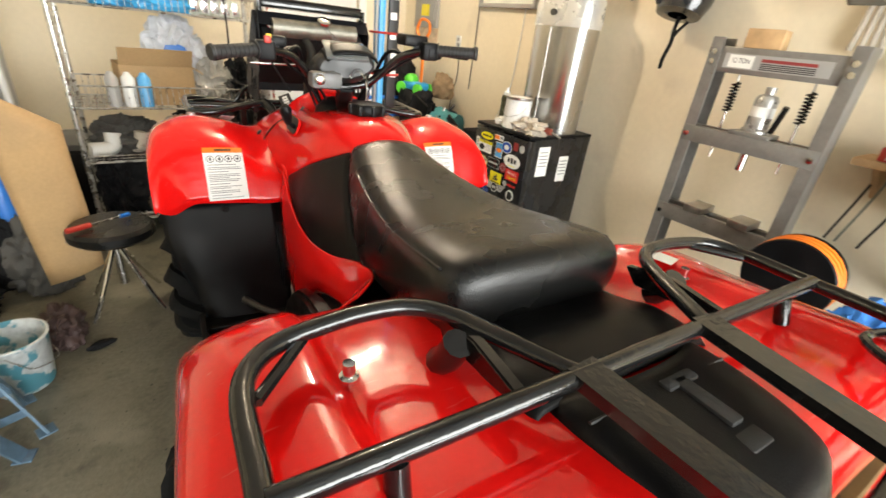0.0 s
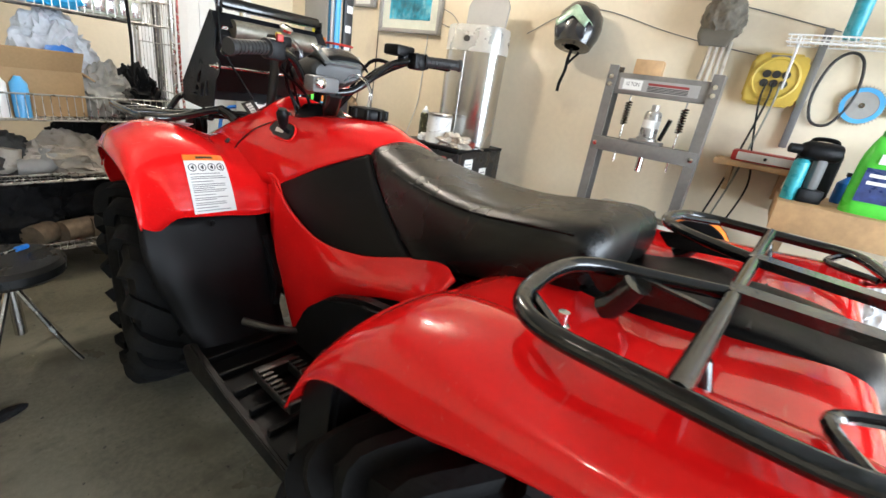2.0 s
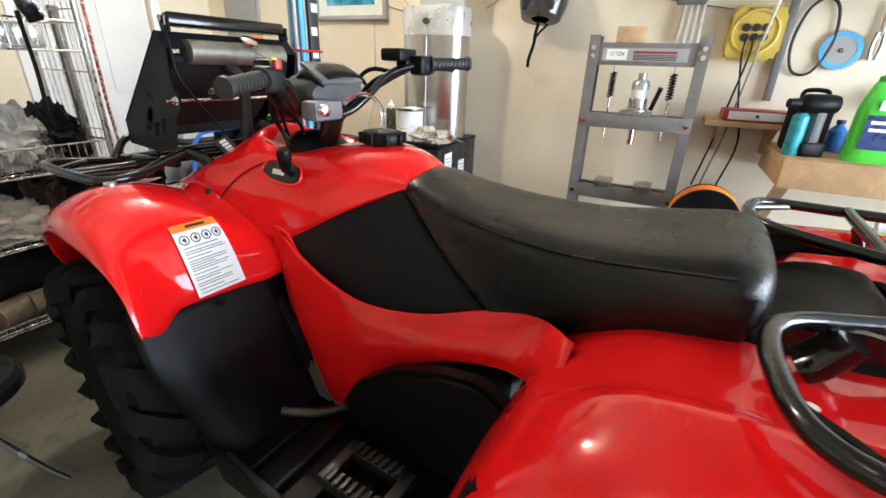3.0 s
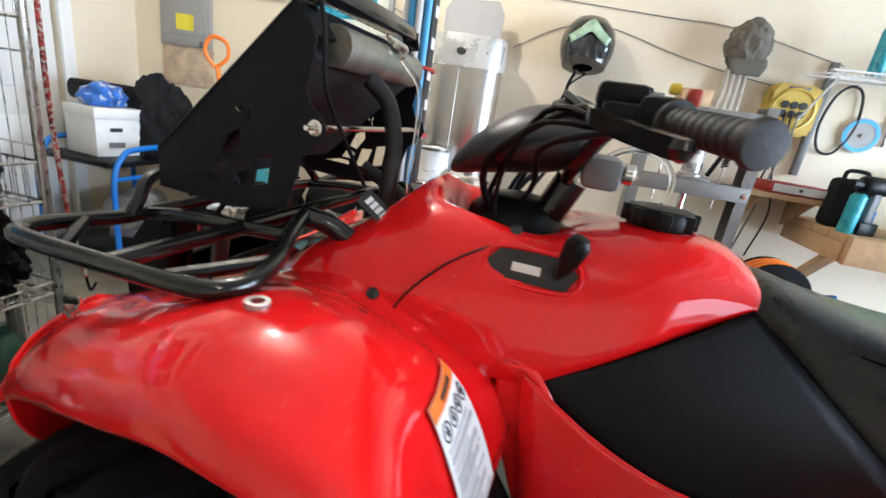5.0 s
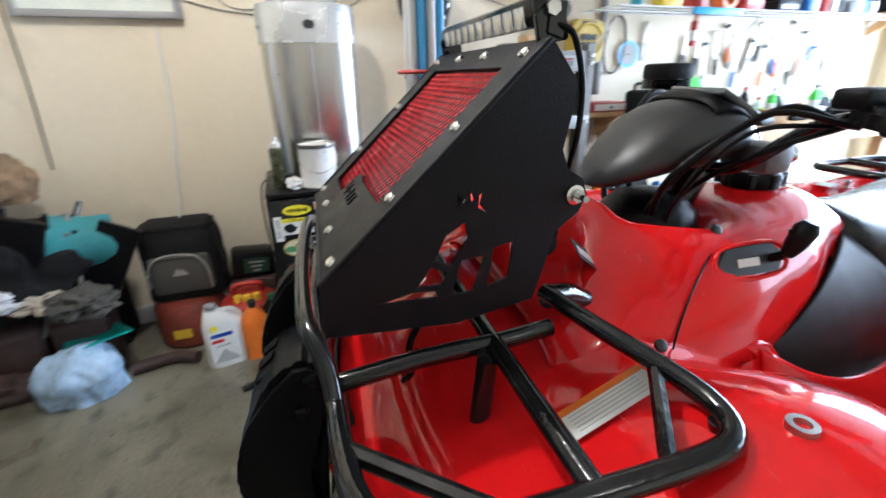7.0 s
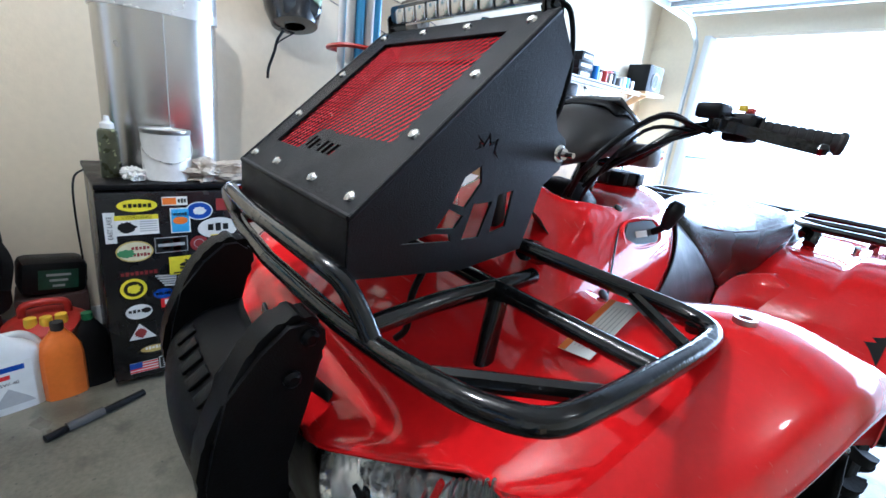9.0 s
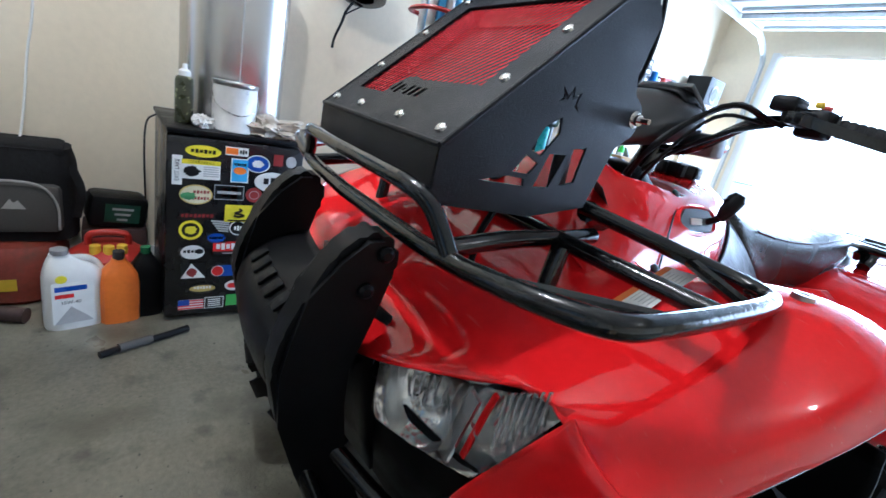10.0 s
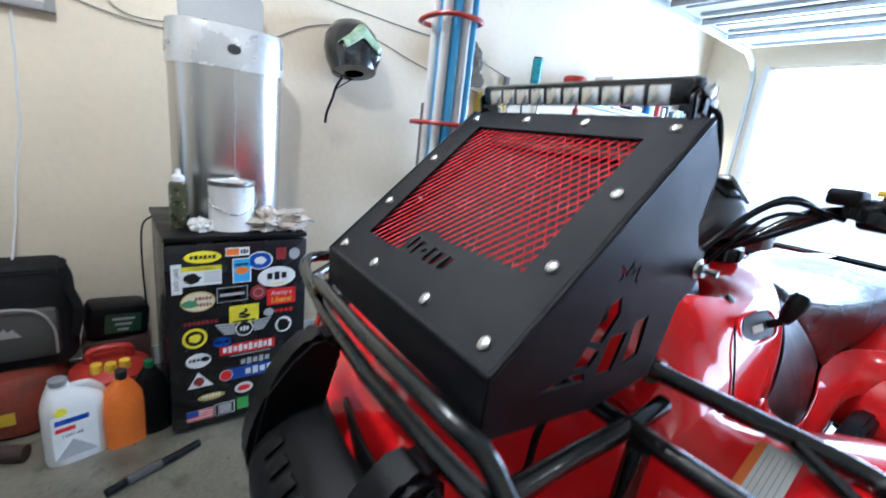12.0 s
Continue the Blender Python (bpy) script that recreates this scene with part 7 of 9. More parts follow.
# speaker on a corner shelf
t = thing("corner_shelf", pose(2.80, -2.95, 1.66), "orange-brown wooden corner shelf", "shelf")
part("board", box_bm(0.31, 0.45, 0.025, (0, 0, 0.0), bev=0.003), WOOD, t)
part("bracket", prism([(0.15, 0.0), (-0.08, 0.0), (0.15, -0.14)], 0.02, "y", 0, bev=0.002), WOOD, t)
t = thing("loudspeaker", pose(2.80, -2.95, 1.685, 0, 0, 0), "black loudspeaker box on the corner shelf", "loudspeaker")
part("cabinet", box_bm(0.24, 0.34, 0.27, (0, 0, 0), bev=0.006), BLACKP, t)
part("cone", lathe([(0.09, 0), (0.085, 0.006), (0.05, -0.01), (0, -0.014)], 20, m=pose(-0.122, 0, 0.12, 0, -90)), GREYP, t)

# wires strung along the wall
for k, pts in enumerate(([(2.95, 4.0, 1.95), (2.95, 2.9, 1.9), (2.95, 2.15, 1.75), (2.95, 1.95, 1.62), (2.95, 1.75, 1.62)], [(2.95, 1.4, 1.62), (2.95, 1.15, 1.75), (2.95, 0.9, 1.78), (2.95, 0.5, 1.68), (2.95, 0.2, 1.62), (2.95, -0.2, 1.56)], [(2.95, 1.3, 1.9), (2.95, 0.6, 1.86), (2.95, 0.25, 1.84), (2.95, -0.3, 1.72)], [(2.95, 2.45, 1.75), (2.95, 2.2, 1.66), (2.95, 1.95, 1.6), (2.95, 1.6, 1.58)])):
    tagged(part("wall_wire", tube(pts, 0.0028, 6), GREYP), "thin grey wire strung along the wall", "wire", "wall wires")
tagged(part("wall_cable", tube([(2.95, 2.28, 1.9), (2.95, 2.30, 1.2), (2.94, 2.33, 0.95), (2.80, 2.36, 0.62), (2.66, 2.42, 0.48), (2.62, 2.52, 0.40)], 0.0045, 8), WHITEP), "white cord hanging down the wall to the backpack", "cord")
tagged(part("wall_wire", tube([(2.95, 3.08, 1.26), (2.95, 3.06, 1.0), (2.95, 3.12, 0.8), (2.93, 3.1, 0.6)], 0.004, 6), BLACKP), "black cord hanging from the wall socket", "wire", "wall wires")
tagged(part("wall_wire", tube([(2.95, 2.86, 2.0), (2.95, 2.85, 1.4), (2.95, 2.87, 0.9)], 0.004, 6), BLACKP), "black cord hanging down the wall", "wire", "wall wires")

# electrical panel, socket, picture, alarm box
t = thing("electrical_panel", pose(2.945, 3.66, 1.37), "grey electrical panel with a yellow label", "electrical panel")
part("frame", box_bm(0.03, 0.40, 0.85, (0, 0, 0), bev=0.004), PANELG, t)
part("panel_door", box_bm(0.012, 0.33, 0.72, (-0.02, 0, 0.07), bev=0.003), PANELG, t)
part("label", box_bm(0.001, 0.14, 0.10, (-0.027, -0.01, 0.10)), SY, t, "yellow notice label", smooth=False)
part("latch", box_bm(0.012, 0.02, 0.04, (-0.03, -0.14, 0.0), bev=0.003), GREYP, t)
part("patch", box_bm(0.008, 0.42, 0.26, (0.008, 0, -0.262), bev=0.002), mat("torn_paper", (0.55, 0.42, 0.30), 0.85, vary=0.3, scale=12), t, "torn brown paper patch below")
t = thing("wall_socket", pose(2.953, 3.10, 1.21), "white wall socket plate", "socket")
part("plate", box_bm(0.008, 0.075, 0.12, (0, 0, 0), bev=0.003), WHITEP, t)
for z in (0.03, 0.072):
    part("outlet", box_bm(0.006, 0.035, 0.03, (-0.005, 0, z), bev=0.003), PANELG, t)
t = thing("picture", pose(2.93, 2.49, 1.56), "framed blue seascape picture with a pale mount", "picture")
for y, w in ((-0.315, 0.03), (0.315, 0.03)):
    part("frame", box_bm(0.04, w, 0.50, (0, y, 0), bev=0.004), PANELG, t)
for z in (0.0, 0.47):
    part("frame", box_bm(0.04, 0.60, 0.03, (0, 0, z), bev=0.004), PANELG, t)
part("mount", box_bm(0.01, 0.60, 0.44, (0.008, 0, 0.03)), mat("mount_ivory", (0.62, 0.64, 0.55), 0.5), t, smooth=False)
sea = mat("painted_sea", (0.03, 0.24, 0.34), 0.3, vary=0.9, scale=7, fine=30, spots=(9, 0.56, (0.25, 0.50, 0.55), 0.15))
part("print", box_bm(0.004, 0.44, 0.30, (0.0, 0, 0.10)), sea, t, smooth=False)
part("glass", box_bm(0.002, 0.60, 0.44, (-0.008, 0, 0.03)), CLEAR, t, smooth=False).visible_shadow = False
t = thing("alarm_box", pose(2.93, 3.02, 1.74), "small grey and white control box on the wall", "control box")
part("case", box_bm(0.05, 0.26, 0.34, (0, 0, 0), bev=0.008), PANELG, t)
part("screen", box_bm(0.004, 0.18, 0.10, (-0.026, 0, 0.02)), WHITEP, t, smooth=False)

# ---- things in the far corner ----
bpk = thing("backpack", pose(2.76, 2.37, 0.06), "black and grey backpack with a pale piping arc", "backpack")
part("main_bag", loft([[(x, y, z) for x, y in ((-0.10, -0.16), (-0.12, 0), (-0.10, 0.16), (0.10, 0.17), (0.12, 0), (0.10, -0.17))] if z < 0.5 else [(x * 0.85, y * 0.92, z) for x, y in ((-0.10, -0.16), (-0.12, 0), (-0.10, 0.16), (0.10, 0.17), (0.12, 0), (0.10, -0.17))] for z in (0.19, 0.24, 0.36, 0.48, 0.545, 0.56)], 3, 4, closed=True, caps=True), FABRIC, bpk)
part("pocket", box_bm(0.06, 0.28, 0.20, (-0.12, 0, 0.23), bev=0.025), FABGREY, bpk, "grey front pocket")
part("piping", tube([(-0.155, -0.13, 0.25), (-0.158, -0.125, 0.36), (-0.158, -0.07, 0.435), (-0.158, 0.07, 0.44), (-0.158, 0.13, 0.38), (-0.155, 0.14, 0.28)], 0.0045, 6), PANELG, bpk)
part("patch", prism([(-0.035, -0.012), (0.035, -0.012), (0.01, 0.028), (0.0, 0.012), (-0.012, 0.022)], 0.002, "x", 0), PANELG, bpk, "small white mountain patch", m=pose(-0.152, 0.0, 0.345), smooth=False)
part("top_flap", box_bm(0.20, 0.30, 0.05, (0.0, 0, 0.525), bev=0.02), FABRIC, bpk)
part("strap", tube([(-0.08, -0.17, 0.50), (-0.10, -0.20, 0.40), (-0.08, -0.18, 0.28)], 0, flat=(0.03, 0.008)), FABRIC, bpk)
rt = thing("steel_drum", pose(2.72, 2.385, 0), "rusty red round fuel tank lying under the backpack", "fuel tank")
part("tank_body", lathe([(0, 0), (0.15, 0.004), (0.165, 0.02), (0.165, 0.20), (0.14, 0.238), (0.05, 0.250), (0, 0.250)], 28), BROWNRED, rt)
part("tank_mark", box_bm(0.001, 0.08, 0.05, (-0.1655, 0.03, 0.07)), YELLOW, rt, "worn yellow mark", smooth=False)


def gas_can(x, y, rz, m_, label, h=0.30, w=0.27, d=0.17, spout=None):
    t = thing("gas_can", pose(x, y, 0, 0, 0, rz), label, "fuel can", "fuel cans")
    b = box_bm(w, d, h * 0.82, (0, 0, 0), bev=0.035)
    part("body", b, m_, t)
    part("shoulder", loft([[(a * k, c * k, z) for a, c in ((-w / 2, -d / 2), (w / 2, -d / 2), (w / 2, d / 2), (-w / 2, d / 2))] for z, k in ((h * 0.78, 0.92), (h * 0.88, 0.75), (h * 0.93, 0.4))], 2, 3, closed=True, caps=True), m_, t)
    part("handle", tube([(-w * 0.25, 0, h * 0.86), (-w * 0.2, 0, h * 1.02), (w * 0.12, 0, h * 1.04), (w * 0.2, 0, h * 0.88)], 0.014, 8), m_, t)
    part("cap", lathe([(0.026, 0), (0.028, 0.03), (0.02, 0.035), (0, 0.035)], 14, m=pose(w * 0.32, 0, h * 0.84)), spout or INK, t)
    if spout:
        part("spout", tube([(w * 0.30, 0, h * 0.90), (0.0, 0, h * 0.98), (-w * 0.35, 0, h * 0.96)], 0.017, 10), spout, t)
    return t


rc = thing("gas_can", pose(2.60, 2.085, 0, 0, 0, 0), "round red fuel can with three yellow caps and a red handle", "fuel can", "fuel cans")
part("body", lathe([(0, 0), (0.128, 0.004), (0.140, 0.02), (0.143, 0.17), (0.135, 0.215), (0.095, 0.245), (0.04, 0.255), (0, 0.256)], 32), REDP, rc)
for x, y in ((-0.075, 0.045), (-0.085, 0.0), (-0.075, -0.045)):
    part("cap", lathe([(0.019, 0.232), (0.021, 0.25), (0.019, 0.272), (0, 0.274)], 14, m=pose(x, y, 0)), YELLOW, rc)
part("handle", tube([(0.0, 0.07, 0.248), (-0.01, 0.055, 0.300), (-0.01, -0.055, 0.300), (0.0, -0.07, 0.248)], 0.014, 10), REDP, rc)
gas_can(2.52, 3.30, -60, REDP, "faded red plastic fuel can", 0.36, 0.20, 0.26)
gas_can(2.56, 3.05, -75, DARKCAN, "dirty dark red fuel can", 0.34, 0.22, 0.22)
gas_can(2.58, 2.80, -85, DARKCAN, "dirty dark red fuel can", 0.34, 0.22, 0.22)
bkc = thing("tool_box", pose(2.80, 2.06, 0.0, 0, 0, 0), "small black moulded case standing on an upturned crate", "case")
part("crate", box_bm(0.20, 0.24, 0.27, (0.02, 0, 0), bev=0.01), DARKCAN, bkc)
cj = part("case", box_bm(0.15, 0.22, 0.15, (0, 0, 0), bev=0.028), BLACKP, bkc, m=pose(0, 0, 0.272, 6, 0, 8))
part("label", box_bm(0.001, 0.13, 0.085, (-0.0765, -0.01, 0.03)), mat("dark_green_label", (0.012, 0.05, 0.03), 0.4, vary=0.3, scale=30), cj, "dark green printed label", smooth=False)
for k in range(3):
    part("writing_bar", box_bm(0.0006, 0.08 - 0.02 * k, 0.010, (-0.0774, -0.01, 0.088 - 0.024 * k)), SG, cj, smooth=False)
oj = jug("oil_jug", pose(2.39, 2.195, 0, 0, 0, -78), WHITEP, mat("cap_grey", (0.25, 0.25, 0.26), 0.4), 0.19, 0.11, 0.32, "white gallon oil jug with a blue-grey label", "jug")
part("label", box_bm(0.125, 0.001, 0.17, (-0.012, -0.0560, 0.03)), PAPER, oj, "printed oil label", smooth=False)
part("label_mark", ellipse(0.034, 0.032, 0.0006), SY, oj, "yellow shell-shaped mark", m=pose(-0.045, -0.0568, 0.215, 90))
part("writing_bar", box_bm(0.095, 0.0006, 0.020, (-0.018, -0.0568, 0.165)), SB, oj, smooth=False)
part("writing_bar", box_bm(0.055, 0.0006, 0.016, (-0.038, -0.0568, 0.137)), SR, oj, smooth=False)
writing("15W-40", 0.018, oj, SK, pose(-0.02, -0.0572, 0.118, 90), "letters", 0.0002)
part("label_mark", prism([(-0.07, 0.03), (-0.02, 0.10), (0.03, 0.05), (0.045, 0.03)], 0.0006, "y", -0.0568), SG, oj, smooth=False)
ob2 = thing("oil_bottle", pose(2.39, 2.055, 0, 0, 0, -80), "orange oil bottle with a black cap", "bottle", "oil bottles")
part("body", loft([[(x * k, y * k, z) for x, y in ((-0.055, -0.04), (0.055, -0.04), (0.055, 0.04), (-0.055, 0.04))] for z, k in ((0, 0.95), (0.01, 1), (0.17, 1), (0.22, 0.8), (0.255, 0.42), (0.27, 0.34))], 2, 4, closed=True, caps=True), ORANGE, ob2)
part("cap", lathe([(0.02, 0.268), (0.02, 0.30), (0, 0.30)], 14), INK, ob2)
ob3 = thing("oil_bottle", pose(2.42, 1.965, 0, 0, 0, -85), "black oil bottle with a dark green cap", "bottle", "oil bottles")
part("body", loft([[(x * k, y * k, z) for x, y in ((-0.05, -0.035), (0.05, -0.035), (0.05, 0.035), (-0.05, 0.035))] for z, k in ((0, 0.95), (0.01, 1), (0.19, 1), (0.24, 0.7), (0.27, 0.4), (0.28, 0.34))], 2, 4, closed=True, caps=True), BLACKP, ob3)
part("cap", lathe([(0.018, 0.278), (0.018, 0.305), (0, 0.305)], 14), mat("cap_dark_green", (0.02, 0.14, 0.05), 0.4), ob3)
hs = thing("hose_piece", pose(0, 0, 0), "short grey and black hose piece lying on the concrete", "hose")
part("hose", tube([(2.10, 2.12, 0.014), (2.135, 2.04, 0.014), (2.18, 1.92, 0.014), (2.22, 1.83, 0.014)], 0.014, 10), BLACKP, hs)
part("sleeve", tube([(2.125, 2.063, 0.017), (2.165, 1.96, 0.017)], 0.017, 10), FABGREY, hs)
tagged(part("log", tube([(2.42, 2.62, 0.03), (2.46, 2.45, 0.03), (2.42, 2.34, 0.03)], 0.03, 10), DARKCAN), "dark rolled rubber mat on the floor", "roll")
tagged(part("carrier_bag", blob(0.13, 0.16, 0.15, 31, 0.3, 1.6, 5, folds=0.2), BLUEBAG, m=pose(2.34, 2.78, 0)), "stuffed pale blue carrier bag on the floor", "bag")
dp = thing("dust_pan", pose(2.45, 2.72, 0.20, 0, 20, 30), "teal plastic dust pan lying over the bags", "dust pan")
part("pan", loft([[(-0.12, y, 0.0) for y in (-0.12, 0, 0.12)], [(0, y, 0.015) for y in (-0.12, 0, 0.12)], [(0.10, y * 0.8, 0.05) for y in (-0.12, 0, 0.12)]], 3, 3), mat("teal_plastic", (0.02, 0.30, 0.27), 0.4), dp, solid=0.004)
part("handle", tube([(0.10, 0, 0.05), (0.20, -0.02, 0.09), (0.27, -0.03, 0.10)], 0.014), mat("teal_plastic_dark", (0.02, 0.28, 0.25), 0.4), dp)
tagged(part("work_boot", blob(0.09, 0.16, 0.08, 33, 0.3, 2, 4, folds=0.2), DARKCAN, m=pose(2.42, 3.12, 0)), "dark work shoe lying on the floor", "shoe")
tagged(part("cable_ring", tube([(2.30, 3.25, 0.006), (2.22, 3.33, 0.006), (2.25, 3.44, 0.006), (2.35, 3.42, 0.006), (2.36, 3.30, 0.006)], 0.004, 6, closed=True), WHITEP), "loop of white cord on the floor", "cord")
tagged(part("sleeping_bag", tube([(2.60, 2.84, 0.64), (2.64, 2.72, 0.61), (2.68, 2.62, 0.60)], 0.12, 18), TEAL), "rolled teal sleeping bag on top of the pile", "sleeping bag")
# folding chair frame and soft pile that carry the roll and the toy
pl_ = thing("junk_pile", pose(2.72, 3.00, 0.0), "dark heap of folded chairs and black bags", "heap")
part("folded_bag", blob(0.20, 0.36, 0.24, 41, 0.35, 1.7, 5, folds=0.12), FABRIC, pl_, m=pose(0, 0, 0.34))
part("heap_foot", box_bm(0.20, 0.60, 0.40, (0.10, 0, 0), bev=0.02), FABRIC, pl_)
part("folded_bag", blob(0.15, 0.24, 0.20, 43, 0.35, 1.9, 5, folds=0.3), FABRIC, pl_, m=pose(-0.14, 0.16, 0.58))
part("folded_bag", blob(0.16, 0.28, 0.26, 44, 0.35, 1.9, 5, folds=0.3), FABRIC, pl_, m=pose(-0.16, 0.02, 0.34))
part("chair_back", box_bm(0.025, 0.20, 0.34, (0, 0, 0), bev=0.008), BLACKP, pl_, m=pose(-0.24, -0.02, 0.50, 24, -14, 8))
rnd = random.Random(5)
for k in range(14):
    y0 = rnd.uniform(-0.35, 0.35)
    part("frame_tube", tube([(rnd.uniform(-0.25, -0.1), y0, rnd.uniform(0.15, 0.5)), (rnd.uniform(-0.2, 0.0), y0 + rnd.uniform(-0.2, 0.2), rnd.uniform(0.45, 0.8))], 0.011, 8), rnd.choice((STEELB, STEELB, STEEL, GREYP)), pl_)
part("board", box_bm(0.02, 0.16, 0.40, (-0.14, -0.08, 0.42)), BLACKP, pl_, m=pose(0, 0, 0, 28, 0, 0))
for k, (sx, sy, sz, m_) in enumerate(((0.09, 0.12, 0.07, FABGREY), (0.07, 0.10, 0.05, RAG), (0.10, 0.14, 0.06, PLASTBAG), (0.06, 0.08, 0.05, REDP))):
    tagged(part("cloth", blob(sx, sy, sz, 50 + k, 0.4, 2.5, 4, folds=0.5), m_, m=pose(2.42 + 0.03 * k, 2.72 + 0.14 * k, 0.36 + 0.03 * k)), ("grey crumpled cloth", "pale crumpled rag", "crumpled white plastic bag", "red cloth scrap")[k] + " on the heap", "cloth", "cloths on the heap")
# toy mower with an orange handle
tm = thing("toy_mower", pose(2.56, 3.16, 0.80, 0, 0, 20), "blue and green toy push mower with an orange handle", "toy")
part("body", box_bm(0.13, 0.24, 0.075, (0, 0, 0.04), bev=0.03), CYAN, tm)
part("dome", lathe([(0.065, 0.0), (0.062, 0.03), (0.04, 0.06), (0, 0.07)], 20, m=pose(0.0, 0.05, 0.11)), GREEN, tm)
for x in (-0.08, 0.08):
    for y in (-0.09, 0.10):
        part("toy_wheel", lathe([(0, -0.016), (0.045, -0.016), (0.052, -0.01), (0.052, 0.01), (0.045, 0.016), (0.02, 0.012), (0, 0.012)], 20, m=pose(x, y, 0.052, 0, 90)), GREEN, tm)
part("toy_handle", tube([(0, -0.06, 0.10), (0.0, -0.06, 0.35), (0.0, -0.05, 0.46)], 0.014, 8), ORANGE, tm)
part("toy_handle", tube([(0, -0.05, 0.46), (0, -0.11, 0.52), (0, -0.10, 0.60), (0, -0.02, 0.62), (0, 0.02, 0.54), (0, -0.02, 0.47)], 0.012, 8, closed=True), ORANGE, tm)
tagged(part("toy_bear", blob(0.09, 0.12, 0.14, 61, 0.25, 3, 4), mat("plush_brown", (0.24, 0.16, 0.09), 0.95, vary=0.3, bump=0.4), m=pose(2.74, 2.98, 0.80)), "brown plush lump on the heap", "plush")
# blue steel cart with boxes
ct = thing("utility_cart", pose(0, 0, 0), "blue tubular steel cart with a dark shelf", "cart")
CX0, CX1, CY0, CY1 = 2.05, 2.65, 3.34, 3.87
for y in (CY0, CY1):
    part("cart_frame", tube([(CX0, y, 0.04), (CX0, y, 0.55), (CX0 + 0.06, y, 0.70), (CX0 + 0.16, y, 0.74), (CX1 - 0.1, y, 0.74), (CX1, y, 0.68), (CX1 + 0.0, y, 0.5), (CX1 + 0.03, y, 0.04)], 0.016, 10), BLUE, ct, "blue bent frame tube")
part("cart_shelf", box_bm(CX1 - CX0 + 0.02, CY1 - CY0 - 0.03, 0.03, ((CX0 + CX1) / 2, (CY0 + CY1) / 2, 0.64), bev=0.005), BLACKP, ct)
part("cart_shelf", box_bm(CX1 - CX0 - 0.02, CY1 - CY0 - 0.03, 0.03, ((CX0 + CX1) / 2, (CY0 + CY1) / 2, 0.12), bev=0.005), BLACKP, ct)
part("cart_rail", tube([(CX0, CY0 + 0.0, 0.58), (CX1, CY0 + 0.0, 0.58)], 0.012, 8), BLUE, ct)
bx_ = thing("file_box", pose(2.30, 3.63, 0.671, 0, 0, -8), "white cardboard file box with dark hand holes", "box")
part("box_body", box_bm(0.32, 0.26, 0.25, (0, 0, 0), bev=0.004), PAPER, bx_)
part("box_lid", box_bm(0.33, 0.27, 0.06, (0, 0, 0.21), bev=0.004), PAPER, bx_)
part("hand_hole", box_bm(0.07, 0.002, 0.022, (-0.05, -0.1315, 0.14), bev=0.0008), INK, bx_)
part("print", box_bm(0.09, 0.001, 0.03, (-0.05, -0.131, 0.05)), GREYP, bx_, smooth=False)
t = thing("blue_bag", pose(2.28, 3.63, 0.945), "blue and white patterned bag on the file box", "bag")
part("bag_body", blob(0.12, 0.10, 0.08, 71, 0.3, 2, 4), mat("blue_check", (0.03, 0.12, 0.45), 0.5, vary=0.9, scale=22, spots=(30, 0.55, (0.55, 0.60, 0.70), 0.05)), t)
tagged(part("black_bag", blob(0.19, 0.20, 0.30, 72, 0.25, 2, 5, folds=0.3), FABRIC, m=pose(2.56, 3.52, 0.67)), "bulging black cloth bag on the cart", "bag")
tagged(part("rolled_mat", tube([(2.22, 3.78, 1.02), (2.50, 3.72, 1.01), (2.74, 3.66, 0.99)], 0.055, 12), FABRIC), "rolled black mat lying over the bags", "mat")
gn = thing("motor_drum", pose(2.40, 3.58, 0.32, 0, 0, 15), "grey electric motor with a cream drum on the lower shelf", "motor")
part("drum", lathe([(0, -0.16), (0.11, -0.155), (0.12, -0.13), (0.12, 0.13), (0.11, 0.155), (0, 0.16)], 24, m=pose(0, 0, 0, 0, 90)), mat("motor_grey", (0.22, 0.22, 0.20), 0.5, 0.3, vary=0.3), gn)
part("motor_band", lathe([(0.121, -0.04), (0.126, -0.035), (0.126, 0.035), (0.121, 0.04)], 24, m=pose(0, 0, 0, 0, 90)), PANELG, gn)
part("motor_foot", box_bm(0.26, 0.20, 0.06, (0, 0, -0.17), bev=0.006), GREYP, gn)

# ---- wire rack before the quad bike, with its load ----
rk = thing("wire_rack", pose(0, 0, 0), "bright zinc wire storage rack loaded with parts", "rack")
RX0, RX1, RY0, RY1 = 0.12, 1.06, 2.42, 2.86
for x in (RX0, RX1):
    for y in (RY0, RY1):
        part("post", tube([(x, y, 0), (x, y, 1.95)], 0.0125, 10), WIRE, rk)
LEVELS = (0.18, 0.52, 0.80, 1.27, 1.74)
for z in LEVELS:
    lip = 0.11 if z in (0.80, 1.27) else 0.035
    for zz in (z, z + lip):
        part("rim_wire", tube([(RX0, RY0, zz), (RX1, RY0, zz), (RX1, RY1, zz), (RX0, RY1, zz)], 0.0042, 6, smooth=False, closed=True), WIRE, rk)
    g = bmesh.new()
    for k in range(33):
        x = RX0 + (k + 0.5) * (RX1 - RX0) / 33
        tube([(x, RY0, z + lip), (x, RY0, z + 0.004), (x, RY1, z + 0.004), (x, RY1, z + lip)], 0.0016, 4, bm=g, smooth=False)
    for k in range(9):
        y = RY0 + (k + 0.5) * (RY1 - RY0) / 9
        tube([(RX1, y, z + lip), (RX1, y, z), (RX0, y, z), (RX0, y, z + lip)], 0.0022, 4, bm=g, smooth=False)
    tagged(part("wire_deck", g, WIRE, rk), kind="stuff")
